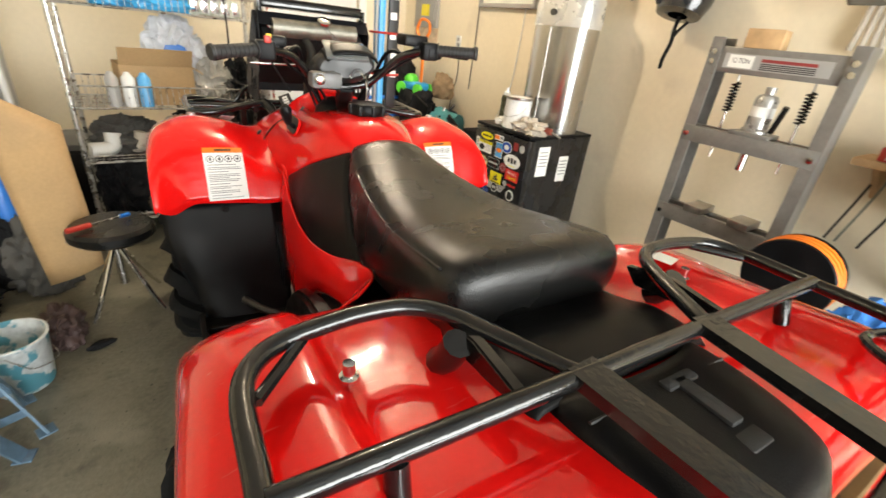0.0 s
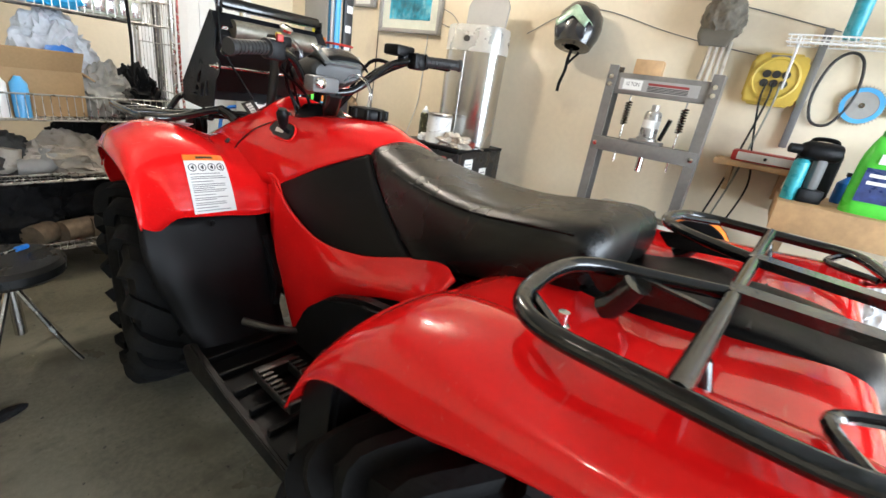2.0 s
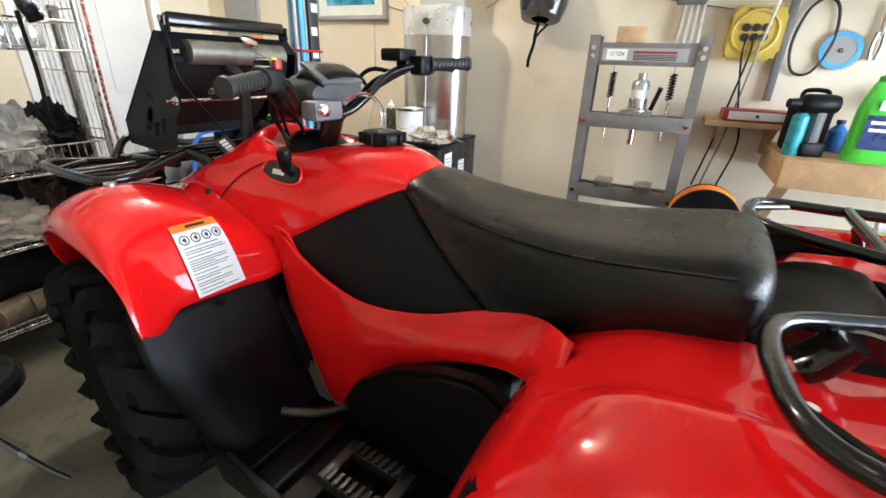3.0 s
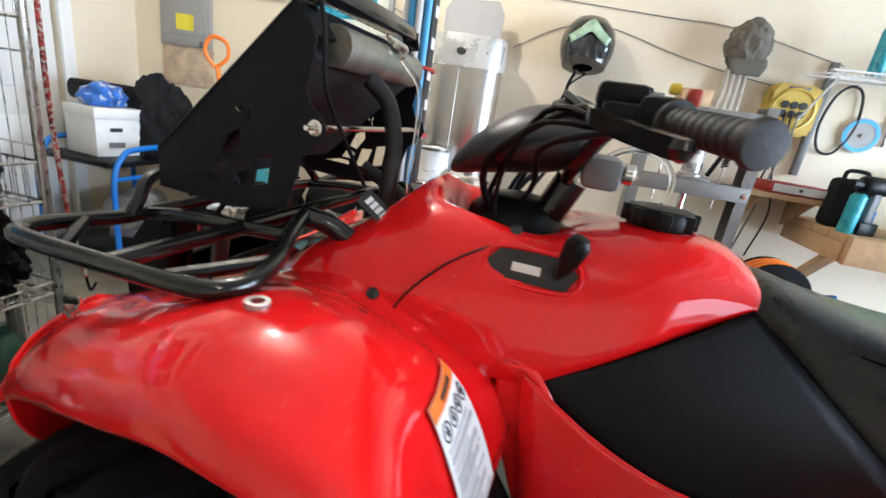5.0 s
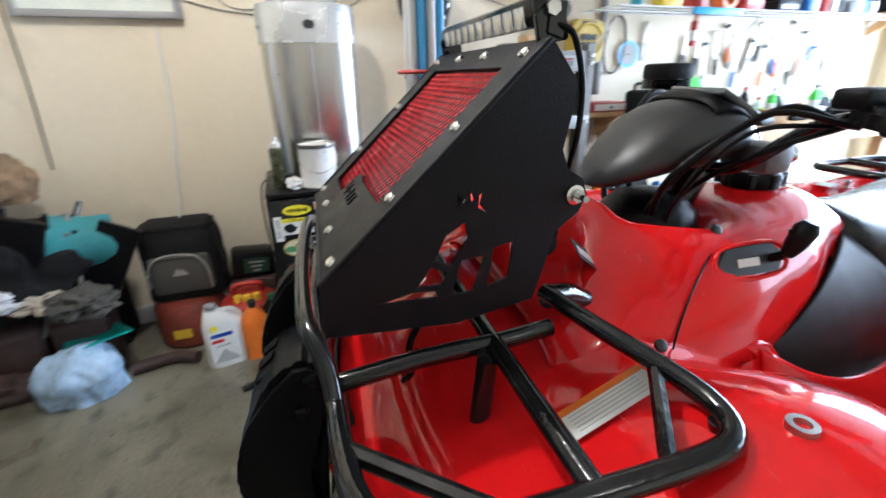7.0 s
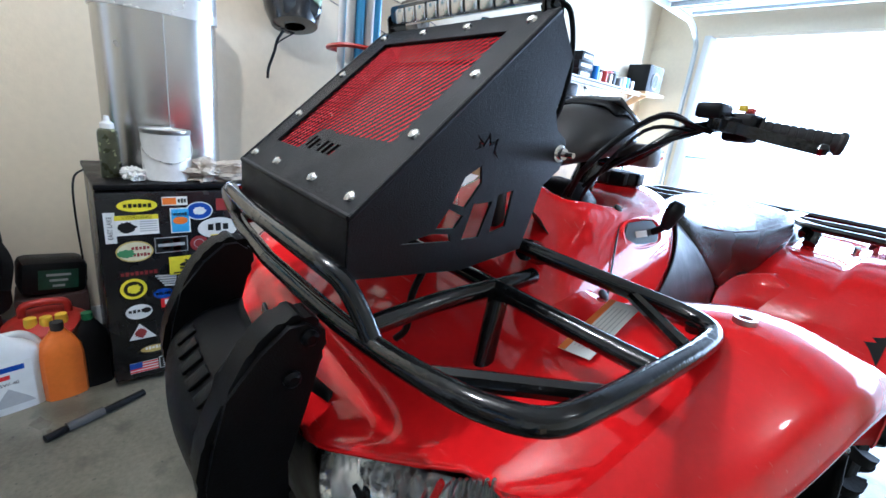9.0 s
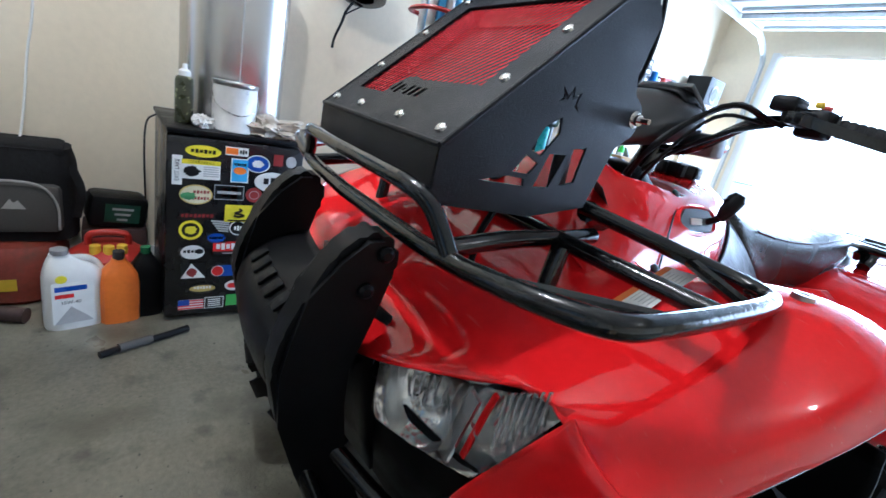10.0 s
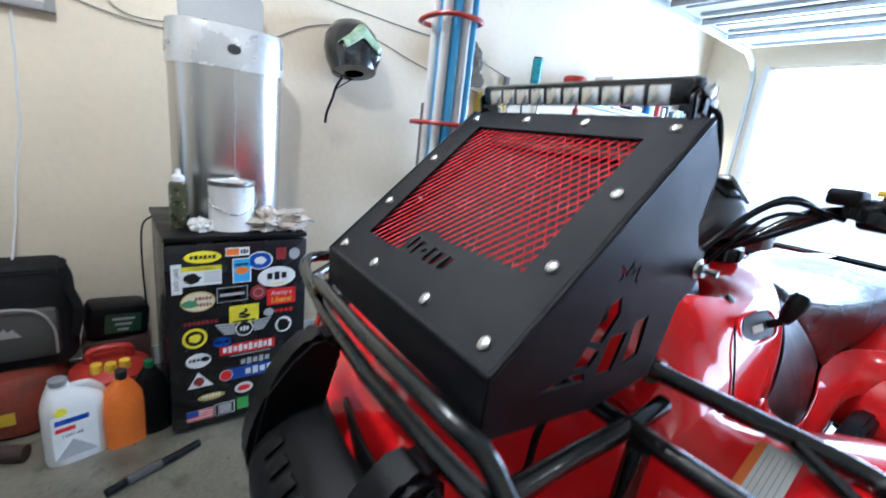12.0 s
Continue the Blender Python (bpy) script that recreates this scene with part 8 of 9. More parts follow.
# wire side grid at the end towards the wall
sg = bmesh.new()
for k in range(10):
    y = RY0 + 0.02 + k * (RY1 - RY0 - 0.04) / 9
    tube([(RX1 + 0.006, y, 0.10), (RX1 + 0.006, y, 1.95)], 0.0018, 4, bm=sg, smooth=False)
for k in range(8):
    z = 0.23 + 0.24 * k
    tube([(RX1 + 0.006, RY0, z), (RX1 + 0.006, RY1, z)], 0.0026, 4, bm=sg, smooth=False)
tagged(part("side_grid", sg, WIRE, rk), kind="stuff")


def lump(name, x, y, z, sx, sy, sz, m_, label, cat, seed, rz=0, amp=0.3, folds=0.3, freq=2.4, group=""):
    return tagged(part(name, blob(sx, sy, sz, seed, amp, freq, 4, folds=folds), m_, m=pose(x, y, z, 0, 0, rz)), label, cat, group)


def led_bar(m, L, label):
    t = thing("led_bar", m, label, "light bar", "spare light bars")
    b = box_bm(0.07, L, 0.05, (0, 0, 0), bev=0.006)
    part("housing", b, STEELB, t)
    n = int(L / 0.032)
    for k in range(n):
        for c in (-0.016, 0.016):
            part("led_cell", box_bm(0.026, 0.026, 0.004, (c, -L / 2 + 0.016 + k * (L - 0.02) / n, 0.049), bev=0.006), LED, t)
    return t


# top tier
led_bar(pose(0.88, 2.46, 1.46, 42, 62, 20), 0.50, "black light bar with white cells leaning in the rack")
led_bar(pose(0.55, 2.66, 1.785, 4, 0, 70), 0.46, "black light bar lying on the rack")
for k, (x, z, w) in enumerate(((0.30, 1.30, 0.24), (0.62, 1.30, 0.28))):
    t = thing("foam_pad", pose(x, 2.66, 1.42 + 0.0, 10, 8, 10 * k), "grey foam seat pads stacked in the rack", "pads", "foam pads")
    part("pad", loft([[(a * w, b * 0.18, zz + 0.03 * math.sin(3 * a)) for a, b in ((-0.5, -1), (0.5, -1), (0.5, 1), (-0.5, 1))] for zz in (-0.03, 0.0, 0.05, 0.07)], 2, 4, closed=True, caps=True), FABGREY, t)
    part("pad", loft([[(a * w * 0.9, b * 0.16, zz + 0.03 * math.sin(3 * a)) for a, b in ((-0.5, -1), (0.5, -1), (0.5, 1), (-0.5, 1))] for zz in (0.08, 0.10, 0.14, 0.15)], 2, 4, closed=True, caps=True), FABRIC, t)
lump("blue_tarp", 0.58, 2.52, 1.278, 0.17, 0.09, 0.075, CYAN, "folded bright blue tarpaulin in the wire basket", "tarp", 81, 10)
lump("blue_tarp", 0.36, 2.55, 1.278, 0.09, 0.09, 0.06, CYAN, "folded bright blue tarpaulin in the wire basket", "tarp", 82, -15)
t = thing("plastic_pipe", pose(0, 0, 0), "white plastic pipe lying in the rack", "pipe", "plastic pipes")
part("pipe", tube([(0.30, 2.44, 1.44), (0.58, 2.60, 1.41)], 0.032, 16, ends=False), WHITEP, t, solid=0.004)
t = thing("lamp_tray", pose(0.83, 2.56, 1.278), "tray of clear headlamp lenses", "lamps")
part("tray", box_bm(0.26, 0.16, 0.09, (0, 0, 0), bev=0.012), mat("pale_green_lens", (0.50, 0.53, 0.42), 0.3, vary=0.3, scale=30), t)
for k in range(5):
    part("lens", box_bm(0.04, 0.004, 0.07, (-0.10 + 0.05 * k, -0.083, 0.012), bev=0.0015), LED, t)
t = thing("web_strap", pose(0, 0, 0), "black webbing strap hanging from the rack", "strap")
part("strap", tube([(0.86, 2.405, 1.40), (0.865, 2.40, 1.20), (0.86, 2.40, 1.02), (0.87, 2.40, 0.98)], 0, flat=(0.028, 0.004)), FABRIC, t)
t = thing("bungee_cord", pose(0, 0, 0), "red and white bungee cord hanging on the rack post", "cord")
part("cord", tube([(1.075, 2.40, 1.75), (1.08, 2.395, 1.4), (1.08, 2.395, 1.05), (1.10, 2.40, 0.75), (1.13, 2.40, 0.55)], 0.0065, 8), mat("bungee_red", (0.42, 0.06, 0.05), 0.7, vary=0.9, scale=70, spots=(90, 0.52, (0.6, 0.55, 0.5), 0.05)), t)
part("hook", tube([(1.13, 2.40, 0.55), (1.14, 2.40, 0.50), (1.16, 2.40, 0.52)], 0.004), STEELB, t)
# middle tier: carton with bags
bxm = thing("open_carton", pose(0.50, 2.62, 0.808, 0, 0, 6), "open brown carton full of odds and ends", "carton")
for sx, sy, x, y in ((0.34, 0.006, 0, -0.13), (0.34, 0.006, 0, 0.13), (0.006, 0.26, -0.17, 0), (0.006, 0.26, 0.17, 0)):
    part("carton_side", box_bm(sx, sy, 0.20, (x, y, 0)), CARD, bxm, smooth=False)
part("carton_base", box_bm(0.335, 0.255, 0.006, (0, 0, 0)), CARD, bxm, smooth=False)
part("flap", box_bm(0.34, 0.10, 0.005, (0, -0.05, 0)), CARD, bxm, m=pose(0, -0.13, 0.20, -60), smooth=False)
part("flap", box_bm(0.10, 0.26, 0.005, (0.05, 0, 0)), CARD, bxm, m=pose(0.17, 0, 0.20, 0, 35), smooth=False)
lump("carrier_bag", 0.62, 2.64, 0.93, 0.15, 0.11, 0.20, PLASTBAG, "crumpled white and blue carrier bag over the carton", "bag", 91, folds=0.6)
part("bag_print", blob(0.06, 0.008, 0.07, 92, 0.6, 3, 3, flat=False), BLUE, bpy.data.objects["carrier_bag.001"] if "carrier_bag.001" in bpy.data.objects else None, "blue print", m=pose(0.0, -0.125, 0.12))
lump("carrier_bag", 0.79, 2.60, 0.81, 0.12, 0.11, 0.15, mat("clear_bag", (0.36, 0.35, 0.32), 0.25, vary=0.15, scale=6, bump=0.12, bump_scale=40), "cloudy plastic bag of parts in the rack", "bag", 93, folds=0.6)
lump("leather_cloth", 0.86, 2.62, 0.81, 0.09, 0.14, 0.10, FABGREY, "heap of grey leather and fabric scraps", "scraps", 94, folds=0.7)
for k in range(3):
    t = thing("spray_can", pose(0.30 + 0.07 * k, 2.45, 0.808), "white and grey aerosol can in the wire basket", "spray can", "rack aerosols")
    part("can_body", lathe([(0, 0), (0.03, 0), (0.031, 0.14), (0.02, 0.155), (0.012, 0.17), (0, 0.17)], 14), (PANELG, WHITEP, SC)[k], t)
# lower tier: pale pipes, rags
rnd = random.Random(12)
for k in range(6):
    x, y = 0.22 + 0.13 * k, 2.52 + 0.05 * (k % 2)
    t = thing("pipe_fitting", pose(x, y, 0.527 + 0.042, rnd.uniform(-8, 8), 0, rnd.uniform(-50, 50)), "pale plastic pipe elbow on the rack", "pipe fitting", "pipe fittings")
    part("elbow", tube([(-0.08, 0, 0), (0, 0, 0), (0.03, 0.01, 0.02), (0.04, 0.02, 0.08)], 0.040, 14, 4), (WHITEP, RAG, PANELG)[k % 3], t)
lump("crumpled_cloth", 0.62, 2.60, 0.527, 0.18, 0.13, 0.11, RAG, "crumpled pale canvas on the rack", "cloth", 95, folds=0.6)
lump("crumpled_cloth", 0.32, 2.66, 0.527, 0.16, 0.12, 0.12, FABGREY, "crumpled grey cloth on the rack", "cloth", 96, folds=0.6)
lump("crumpled_cloth", 0.86, 2.66, 0.527, 0.10, 0.14, 0.16, DARKCAN, "dark bundle of hose and cloth on the rack", "cloth", 97, folds=0.6)
# bottom tier
gcyl = thing("gas_cylinder", pose(0.96, 2.50, 0.187), "small dark green gas cylinder", "cylinder")
part("cylinder", lathe([(0, 0), (0.048, 0.004), (0.05, 0.02), (0.05, 0.17), (0.03, 0.21), (0.014, 0.22), (0.014, 0.25), (0, 0.25)], 20), mat("dark_green", (0.03, 0.09, 0.06), 0.45), gcyl)
for k in range(3):
    t = thing("tin_can", pose(0.70 - 0.13 * k, 2.50, 0.187 + 0.06, 0, 90, 20 * k), "rusty tin can lying on the bottom shelf", "tin", "rusty tins")
    part("tin", lathe([(0, -0.07), (0.055, -0.07), (0.055, 0.07), (0.05, 0.07), (0.05, -0.06), (0, -0.06)], 18), mat("rusty_tin", (0.20, 0.15, 0.10), 0.6, 0.4, vary=0.4, scale=20), t)
lump("dark_bag", 0.38, 2.66, 0.187, 0.22, 0.15, 0.20, FABRIC, "dark bundle on the bottom shelf of the rack", "bundle", 98, folds=0.5)

lump("dark_bag", 0.66, 2.70, 0.187, 0.24, 0.14, 0.20, FABRIC, "black sack pushed into the bottom of the rack", "sack", 99, folds=0.5)
for k, (x, y, w, d, h) in enumerate(((0.30, 3.16, 0.62, 0.40, 0.46), (0.86, 3.20, 0.40, 0.36, 0.38))):
    t = thing("storage_tote", pose(x, y, 0, 0, 0, 4 - 6 * k), "dark plastic storage tote on the floor behind the rack", "tote", "storage totes")
    part("tub", box_bm(w, d, h, (0, 0, 0), bev=0.02), BLACKP, t)
    part("lid", box_bm(w + 0.03, d + 0.03, 0.04, (0, 0, h), bev=0.012), GREYP, t)

for k, (x, y, z, sx, sy, sz) in enumerate(((0.95, 2.64, 0.81, 0.09, 0.15, 0.15), (0.80, 2.72, 0.53, 0.19, 0.11, 0.20), (0.97, 2.62, 0.53, 0.07, 0.16, 0.17), (0.90, 2.74, 0.187, 0.13, 0.10, 0.22), (0.22, 2.60, 0.187, 0.08, 0.14, 0.20))):
    lump("stuffed_sack", x, y, z, sx, sy, sz, (FABRIC, RUBBER)[k % 2], ("black cloth sack", "black rubberised sack")[k % 2] + " crammed into the wire rack", "sack", 150 + k, folds=0.7, group="sacks in the rack")
# floor jack before the rack
fj = thing("floor_jack", pose(1.12, 2.36, 0, 0, 0, 38), "dark steel trolley frame with a chrome roller", "floor jack")
for y in (-0.12, 0.12):
    part("side_rail", tube([(-0.16, y, 0.05), (0.38, y * 0.8, 0.16)], 0, flat=(0.02, 0.035), smooth=False), STEELB, fj)
part("roller", tube([(-0.16, -0.14, 0.045), (-0.16, 0.14, 0.045)], 0.022, 14), CHROME, fj)
part("saddle", lathe([(0, 0), (0.06, 0), (0.065, 0.012), (0.055, 0.03), (0, 0.028)], 20, m=pose(-0.04, 0, 0.10)), mat("worn_saddle", (0.12, 0.08, 0.05), 0.6, 0.5), fj)
part("lift_arm", tube([(-0.04, 0, 0.09), (0.30, 0, 0.10)], 0, flat=(0.07, 0.03), smooth=False), STEELB, fj)
part("cross_rail", tube([(0.36, -0.10, 0.155), (0.36, 0.10, 0.155)], 0.012), STEELB, fj)
part("loop_handle", tube([(0.02, 0.13, 0.07), (0.02, 0.22, 0.09), (0.20, 0.22, 0.12), (0.20, 0.12, 0.12)], 0.006, 8), CHROME, fj)
for y in (-0.15, 0.15):
    part("caster", lathe([(0, -0.018), (0.04, -0.018), (0.04, 0.018), (0, 0.018)], 16, m=pose(-0.16, y * 1.05, 0.041, 90)), GRIPR, fj)
tagged(part("rubber_hose", tube([(1.06, 2.40, 0.50), (1.16, 2.36, 0.44), (1.26, 2.34, 0.30), (1.30, 2.36, 0.12), (1.36, 2.40, 0.02), (1.45, 2.44, 0.012)], 0.012, 10), GRIPR), "black rubber hose hanging from the rack to the floor", "hose")
tagged(part("conduit", tube([(1.10, 2.68, 0.0), (1.10, 2.68, 1.45)], 0.02, 12), GREYP), "grey conduit standing behind the rack", "pipe")

# pole bundle with red ties beside the radiator cover
pb = thing("pole_bundle", pose(1.335, 1.485, 0.0, 0, 0, 0), "upright bundle of white and blue poles tied with red bands", "poles")
BZ0, BZ1 = 0.965, 2.12
part("board", box_bm(0.05, 0.018, BZ1 - BZ0, (0.03, -0.032, BZ0), bev=0.006), INK, pb, "black ski with white lettering shapes")
rnd = random.Random(2)
for k in range(12):
    part("white_mark", box_bm(0.030, 0.001, 0.028, (0.03 + rnd.uniform(-0.004, 0.004), -0.0418, 1.12 + 0.078 * k)), PAPER, pb, smooth=False)
for k, (x, y) in enumerate(((-0.034, -0.036), (-0.038, -0.016), (-0.034, 0.004), (-0.026, 0.022), (-0.016, -0.026), (-0.018, -0.006), (-0.010, 0.014), (0.008, 0.022))):
    part("pole", tube([(x, y, BZ0), (x, y, BZ1)], 0.0095, 10), (SC, WHITEP, SC, WHITEP, CYAN, WHITEP, SC, WHITEP)[k], pb)
for z in (1.13, 1.30, 1.50, 1.80):
    part("tie", tube([(-0.050, -0.048, z), (0.056, -0.046, z), (0.056, 0.03, z), (-0.046, 0.036, z)], 0.005, 6, closed=True, steps=4), REDP, pb)

# ---- the near left floor ----
stl = thing("work_stool", pose(0.19, 1.80, 0), "low round black vinyl stool on chrome legs", "stool")
part("stool_seat", lathe([(0, 0.36), (0.15, 0.36), (0.165, 0.375), (0.165, 0.405), (0.15, 0.42), (0, 0.425)], 28), VINYL, stl)
part("column", tube([(0, 0, 0.12), (0, 0, 0.36)], 0.018), CHROME, stl)
for k in range(4):
    a = math.radians(45 + 90 * k)
    part("stool_leg", tube([(0.02 * math.cos(a), 0.02 * math.sin(a), 0.30), (0.13 * math.cos(a), 0.13 * math.sin(a), 0.10), (0.19 * math.cos(a), 0.19 * math.sin(a), 0.012)], 0.010, 8), CHROME, stl)
sd = thing("screwdriver", pose(0.15, 1.78, 0.428, 0, 0, 30), "red and blue handled screwdriver on the stool", "screwdriver")
part("handle", tube([(-0.12, 0, 0.012), (-0.03, 0, 0.012)], 0.012, 10), REDP, sd)
part("shaft", tube([(-0.03, 0, 0.012), (0.09, 0, 0.012)], 0.004, 8), CHROME, sd)
part("cap", tube([(0.09, 0, 0.012), (0.13, 0, 0.012)], 0.010, 8), BLUE, sd)
cbm = loft([[(-0.17, 2.06, 0.97), (-0.06, 2.04, 0.90), (0.09, 2.05, 0.80)], [(-0.15, 2.02, 0.68), (-0.02, 2.0, 0.64), (0.10, 2.01, 0.58)], [(-0.12, 1.98, 0.38), (0.0, 1.96, 0.36), (0.115, 1.97, 0.36)], [(-0.09, 1.95, 0.09), (0.02, 1.94, 0.12), (0.12, 1.95, 0.16)]], 3, 3)
tagged(part("cardboard_sheet", cbm, CARD, solid=0.006), "folded brown cardboard sheet leaning on the rack", "cardboard")
whh = thing("water_heater", pose(-0.52, 3.62, 0), "grey cylindrical water heater with a yellow energy label", "water heater")
part("tank", lathe([(0, 0.05), (0.27, 0.05), (0.28, 0.07), (0.28, 1.52), (0.27, 1.55), (0.15, 1.58), (0, 1.585)], 36), mat("heater_grey", (0.42, 0.43, 0.43), 0.45, vary=0.1), whh)
part("base", lathe([(0, 0), (0.24, 0), (0.24, 0.05), (0, 0.05)], 30), GREYP, whh)
part("energy_label", loft([[(0.2825 * math.cos(a), 0.2825 * math.sin(a), z) for a in (-1.25, -1.1, -0.95)] for z in (1.22, 1.42)], 2, 3), SY, whh, "yellow energy label", solid=0.001)
part("flue", tube([(0, 0, 1.58), (0, 0, 2.7)], 0.05, 16), PANELG, whh)
for x in (-0.1, 0.1):
    part("water_pipe", tube([(x, 0, 1.58), (x, 0, 2.0), (x, 0.3, 2.1), (x, 0.48, 2.1)], 0.012, 8), mat("copper", (0.45, 0.22, 0.12), 0.35, 0.9), whh)
tagged(part("white_pole", tube([(-0.20, 3.20, 0.0), (-0.26, 3.36, 1.42)], 0.02, 12), WHITEP), "white plastic pole leaning on the heater", "pole")
bk = thing("bucket", pose(-0.15, 1.38, 0), "small printed white and green bucket, empty", "bucket")
part("pail", lathe([(0, 0.004), (0.085, 0.0), (0.09, 0.01), (0.108, 0.20), (0.112, 0.205), (0.112, 0.212), (0.104, 0.212), (0.087, 0.012), (0, 0.012)], 28), mat("bucket_print", (0.55, 0.58, 0.58), 0.4, vary=0.3, scale=20, spots=(14, 0.52, (0.08, 0.28, 0.35), 0.04)), bk)
part("bail", tube([(0, -0.112, 0.19), (0.06, -0.10, 0.12), (0.115, 0, 0.09), (0.06, 0.10, 0.12), (0, 0.112, 0.19)], 0.002, 6), WIRE, bk)


def jack_stand(m, label):
    t = thing("jack_stand", m, label, "jack stand", "jack stands")
    for sx in (-1, 1):
        for sy in (-1, 1):
            part("leg", tube([(sx * 0.10, sy * 0.10, 0.0), (sx * 0.025, sy * 0.025, 0.27)], 0, flat=(0.045, 0.008), smooth=False), BLUEST, t)
            part("foot_pad", box_bm(0.05, 0.05, 0.006, (sx * 0.10, sy * 0.10, 0), bev=0.001), BLUEST, t)
    for sx in (-1, 1):
        part("web", tube([(sx * 0.075, -0.075, 0.09), (sx * 0.075, 0.075, 0.09)], 0, flat=(0.006, 0.03), smooth=False), BLUEST, t)
        part("web", tube([(-0.075, sx * 0.075, 0.09), (0.075, sx * 0.075, 0.09)], 0, flat=(0.006, 0.03), smooth=False), BLUEST, t)
    part("collar", lathe([(0.034, 0.24), (0.038, 0.245), (0.038, 0.29), (0.030, 0.29)], 12), BLUEST, t)
    part("ratchet_post", box_bm(0.03, 0.03, 0.20, (0, 0, 0.22), bev=0.003), STEEL, t)
    part("saddle", prism([(-0.05, 0.0), (0.05, 0.0), (0.06, 0.03), (0.03, 0.015), (-0.03, 0.015), (-0.06, 0.03)], 0.04, "y", 0, bev=0.003), STEEL, t, m=pose(0, 0, 0.42))
    return t


BLUEST = mat("blue_grey_paint", (0.10, 0.17, 0.24), 0.45, 0.2, vary=0.3, scale=18, spots=(30, 0.64, (0.05, 0.04, 0.04), 0.1))
jack_stand(pose(-0.20, 1.14, 0, 0, 0, 20), "worn blue-grey jack stand on the concrete")
jack_stand(pose(-0.24, 0.92, 0, 0, 0, -15), "worn blue-grey jack stand on the concrete")
jack_stand(pose(2.12, -1.42, 0, 0, 0, 10), "worn blue-grey jack stand near the bench")
for k, (x, y, sx, sy, sz, m_, l_, c_) in enumerate(((-0.42, 1.95, 0.14, 0.12, 0.10, FABRIC, "dark bag on the floor", "bag"), (-0.30, 2.25, 0.20, 0.16, 0.30, FABRIC, "black sack against the rack", "sack"), (-0.55, 2.55, 0.22, 0.2, 0.42, FABRIC, "large black sack by the heater", "sack"), (-0.04, 1.60, 0.07, 0.10, 0.10, DARKCAN, "brown work shoe on the floor", "shoe"), (-0.12, 2.12, 0.12, 0.12, 0.22, FABGREY, "grey bundle beside the rack", "bundle"))):
    lump(c_ + "_on_floor", x, y, 0, sx, sy, sz, m_, l_, c_, 110 + k, folds=0.5)
for k, (x, y, z, m_) in enumerate(((-0.20, 2.20, 0.36, BLUE), (-0.16, 2.30, 0.66, TEAL), (-0.06, 2.30, 0.45, GREYP))):
    t = thing("bottle", pose(x, y, 0), ("blue", "teal", "grey")[k] + " tall plastic bottle on a crate beside the rack", "bottle", "floor bottles")
    part("crate", box_bm(0.12, 0.10, z - 0.02, (0, 0, 0), bev=0.008), DARKCAN, t)
    part("body", lathe([(0, 0), (0.045, 0.004), (0.045, 0.17), (0.02, 0.22), (0.016, 0.26), (0, 0.26)], 16, m=pose(0, 0, z - 0.02)), m_, t)
tagged(part("dropped_glove", blob(0.05, 0.025, 0.012, 131, 0.5, 2, 3), FABRIC, m=pose(0.08, 1.50, 0, 0, 0, 20)), "small dark scrap on the concrete", "scrap")

# ---- by the bench front ----
ocr = thing("drum_reel", pose(2.36, -0.05, 0.0), "black cord drum wound with orange cable on a stand", "cord reel")
part("stand", tube([(0.10, 0.16, 0.012), (0.0, 0.13, 0.45), (0, 0.10, 0.62)], 0.012, 8), STEELB, ocr)
part("stand", tube([(0.10, -0.16, 0.012), (0.0, -0.13, 0.45), (0, -0.10, 0.62)], 0.012, 8), STEELB, ocr)
part("stand", tube([(-0.14, -0.15, 0.012), (-0.14, 0.15, 0.012)], 0.012, 8), STEELB, ocr)
part("stand", tube([(-0.14, 0.15, 0.012), (0, 0.10, 0.62)], 0.012, 8), STEELB, ocr)
part("stand", tube([(-0.14, -0.15, 0.012), (0, -0.10, 0.62)], 0.012, 8), STEELB, ocr)
part("drum_disc", lathe([(0, 0), (0.15, 0.0), (0.155, 0.006), (0.15, 0.012), (0, 0.012)], 32, m=pose(-0.07, 0, 0.62, 0, 90)), BLACKP, ocr)
part("drum_disc", lathe([(0, 0), (0.15, 0.0), (0.155, 0.006), (0.15, 0.012), (0, 0.012)], 32, m=pose(0.06, 0, 0.62, 0, 90)), BLACKP, ocr)
for k in range(7):
    a = [(-0.06 + 0.018 * k, (0.142 + 0.006 * (k % 2)) * math.cos(2 * math.pi * j / 24), 0.62 + (0.142 + 0.006 * (k % 2)) * math.sin(2 * math.pi * j / 24)) for j in range(24)]
    part("cable_turn", tube(a, 0.009, 6, closed=True, smooth=False), ORANGE, ocr)
lump("blue_tool_bag", 2.34, -0.30, 0.0, 0.11, 0.15, 0.40, mat("blue_cloth", (0.02, 0.14, 0.42), 0.8, vary=0.3, bump=0.3), "bright blue cloth tool bag before the bench", "bag", 141, amp=0.15, folds=0.25)
t = thing("hanging_bag", pose(2.36, -0.78, 0.52), "crumpled white bag hanging on the bench front", "bag")
part("bag_body", blob(0.05, 0.10, 0.16, 142, 0.4, 2.5, 4, folds=0.5), PLASTBAG, t)
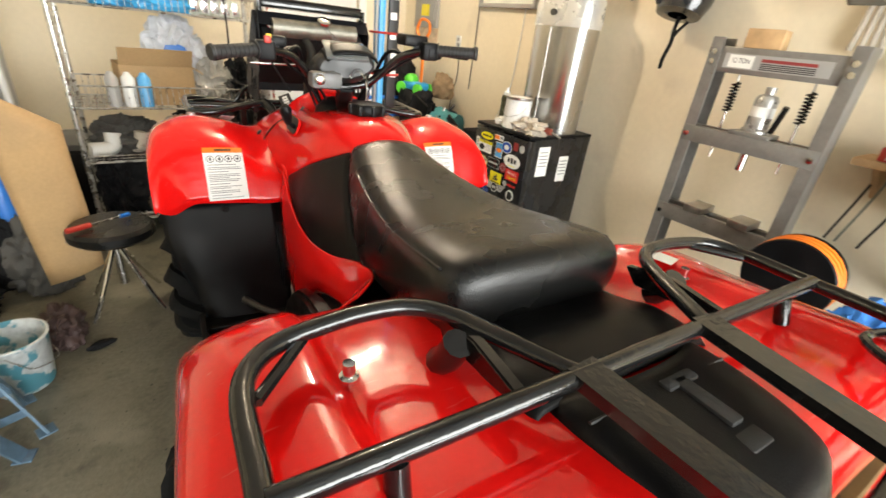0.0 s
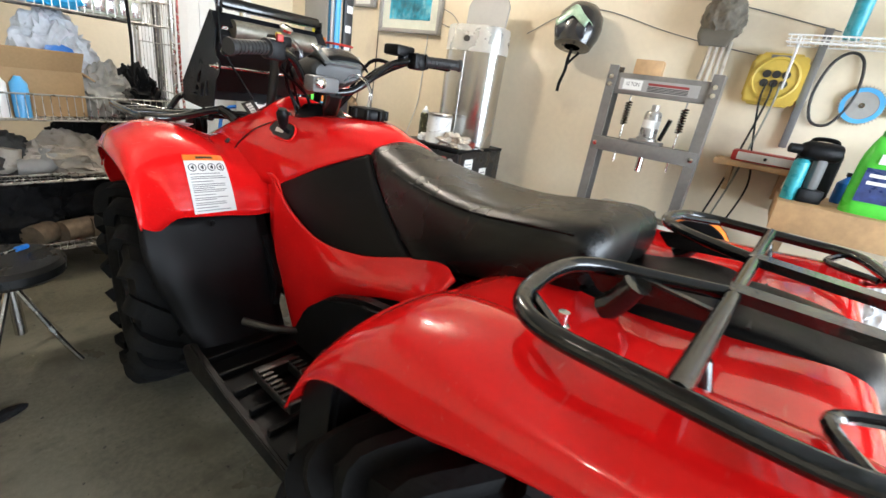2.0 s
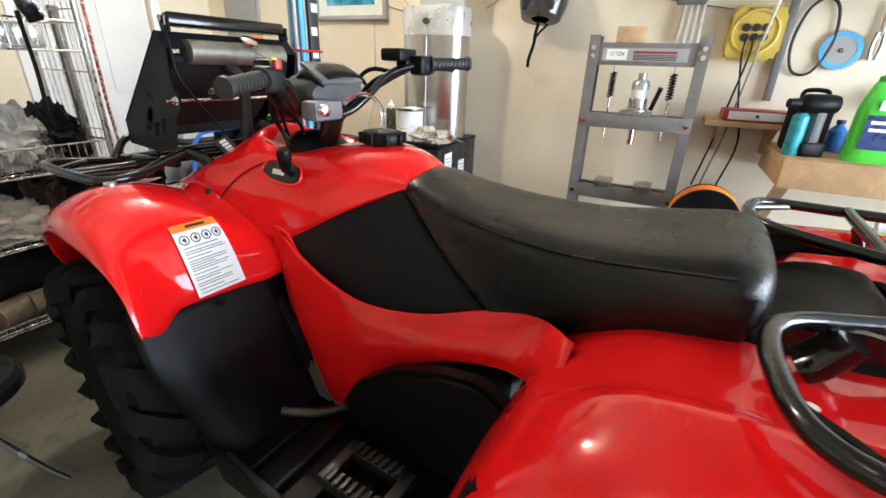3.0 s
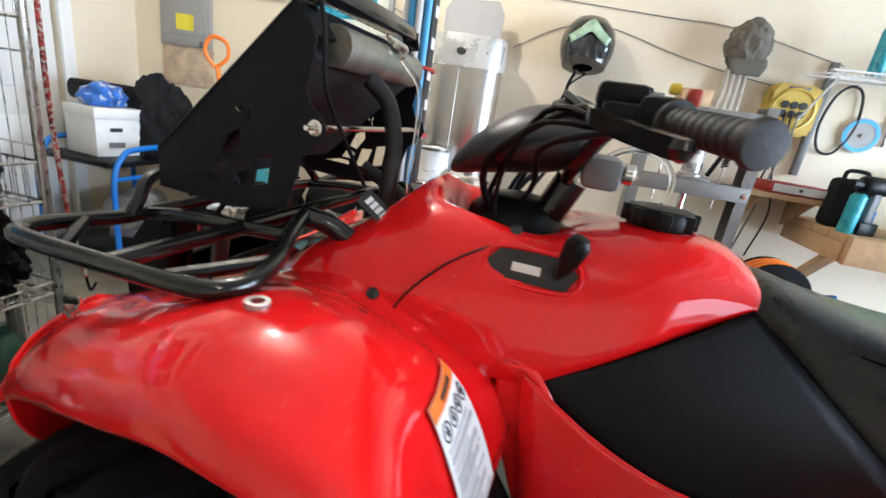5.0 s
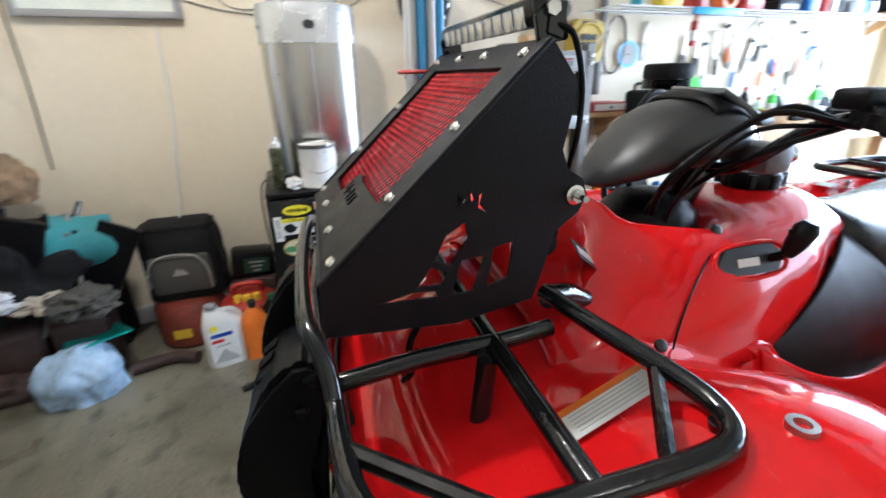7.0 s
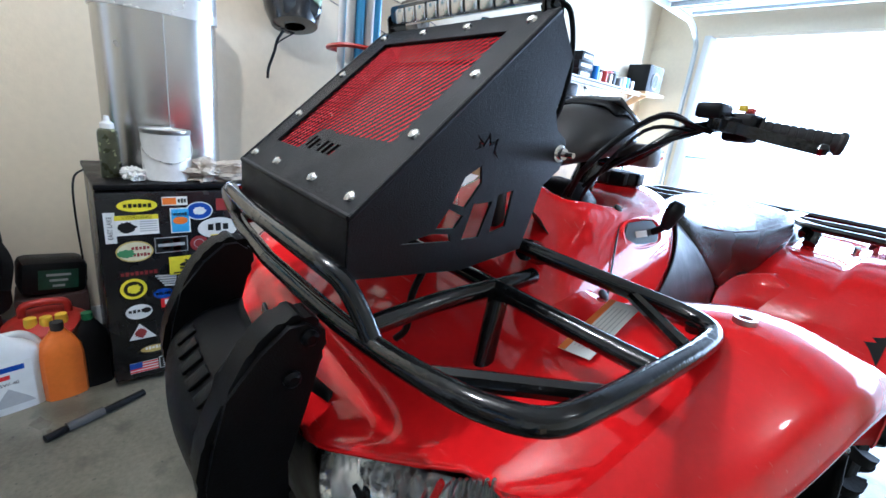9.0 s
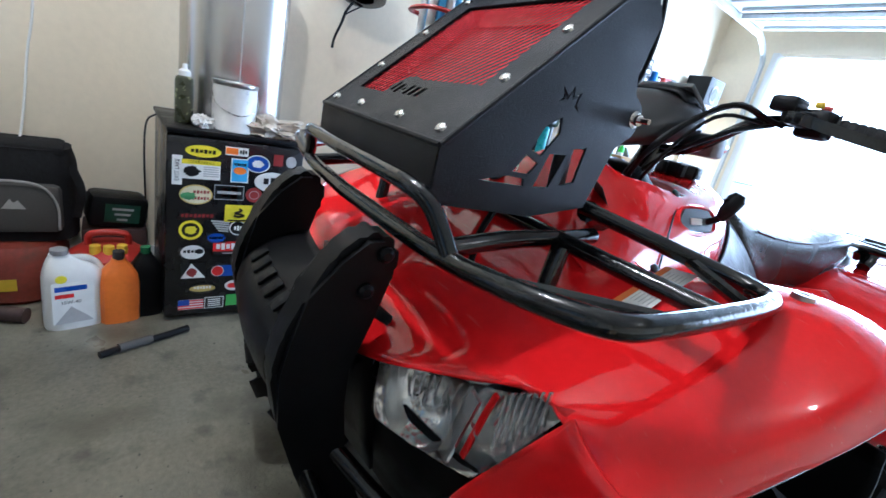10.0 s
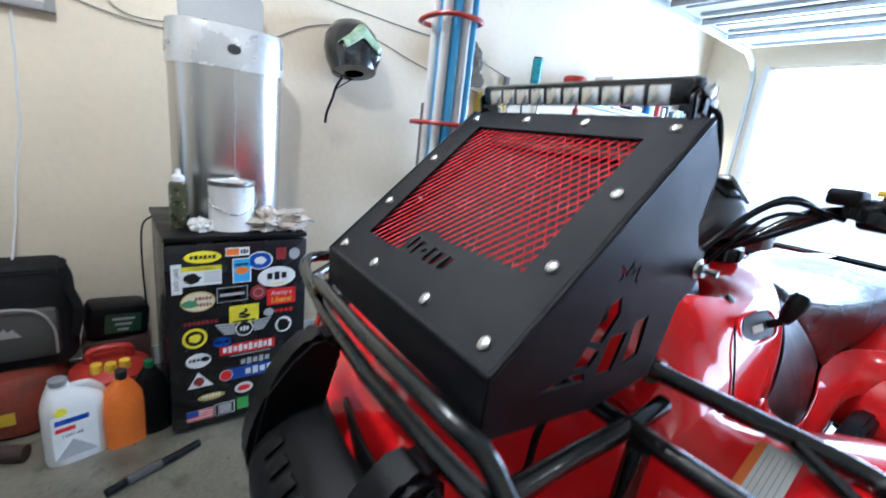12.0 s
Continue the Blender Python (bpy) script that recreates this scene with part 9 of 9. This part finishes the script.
part("bag_strap", tube([(0, -0.04, 0.18), (0.01, 0, 0.33), (0, 0.04, 0.18)], 0.006, 6), PLASTBAG, t)
t = thing("tall_carton", pose(2.20, -0.62, 0, 0, 0, 12), "tall brown carton before the bench", "carton")
part("carton_body", box_bm(0.26, 0.22, 0.50, (0, 0, 0), bev=0.004), CARD, t)
part("tape", box_bm(0.262, 0.05, 0.30, (0, 0, 0.201)), mat("tape_tan", (0.42, 0.30, 0.16), 0.3), t, smooth=False)
ac = thing("air_compressor", pose(2.10, -1.02, 0, 0, 0, 20), "black pancake air compressor with a yellow stripe", "compressor")
part("tank", lathe([(0, 0.03), (0.14, 0.035), (0.18, 0.07), (0.185, 0.10), (0.17, 0.14), (0.10, 0.165), (0, 0.17)], 28), STEELB, ac)
part("shroud", box_bm(0.22, 0.16, 0.16, (0, 0.02, 0.16), bev=0.03), BLACKP, ac)
part("stripe", box_bm(0.004, 0.10, 0.05, (-0.112, 0.02, 0.21)), SY, ac, smooth=False)
part("carry_handle", tube([(-0.09, 0.02, 0.30), (-0.09, 0.02, 0.40), (0.09, 0.02, 0.40), (0.09, 0.02, 0.30)], 0.012, 8), BLACKP, ac)
for k in range(3):
    a = 2 * math.pi * k / 3
    part("rubber_foot", lathe([(0, 0), (0.02, 0), (0.018, 0.04), (0, 0.04)], 12, m=pose(0.13 * math.cos(a), 0.13 * math.sin(a), 0)), GRIPR, ac)
part("gauge", lathe([(0.022, 0), (0.022, 0.015), (0, 0.016)], 16, m=pose(-0.115, -0.03, 0.19, 0, -90)), CHROME, ac)
for k, dx in enumerate((0.0, 0.05)):
    tagged(part("floor_cable", tube([(2.05 - dx, -0.92, 0.006), (1.85 - dx, -0.95, 0.006), (1.75 - dx, -1.25, 0.006), (1.80 - dx, -1.65, 0.006), (2.0 - dx, -2.2, 0.006)], 0.006, 8), BLACKP), "black cable lying on the concrete", "cable", "floor cables")

# added glowing panel, far beyond the opening, standing in for blown-out daylight
structure("backdrop", box_bm(120, 0.2, 50, (0, -70, -1)), glow("daylight_glow", (0.93, 0.97, 1.0), 6.0), "glowing white panel standing in for blown-out daylight beyond the driveway")
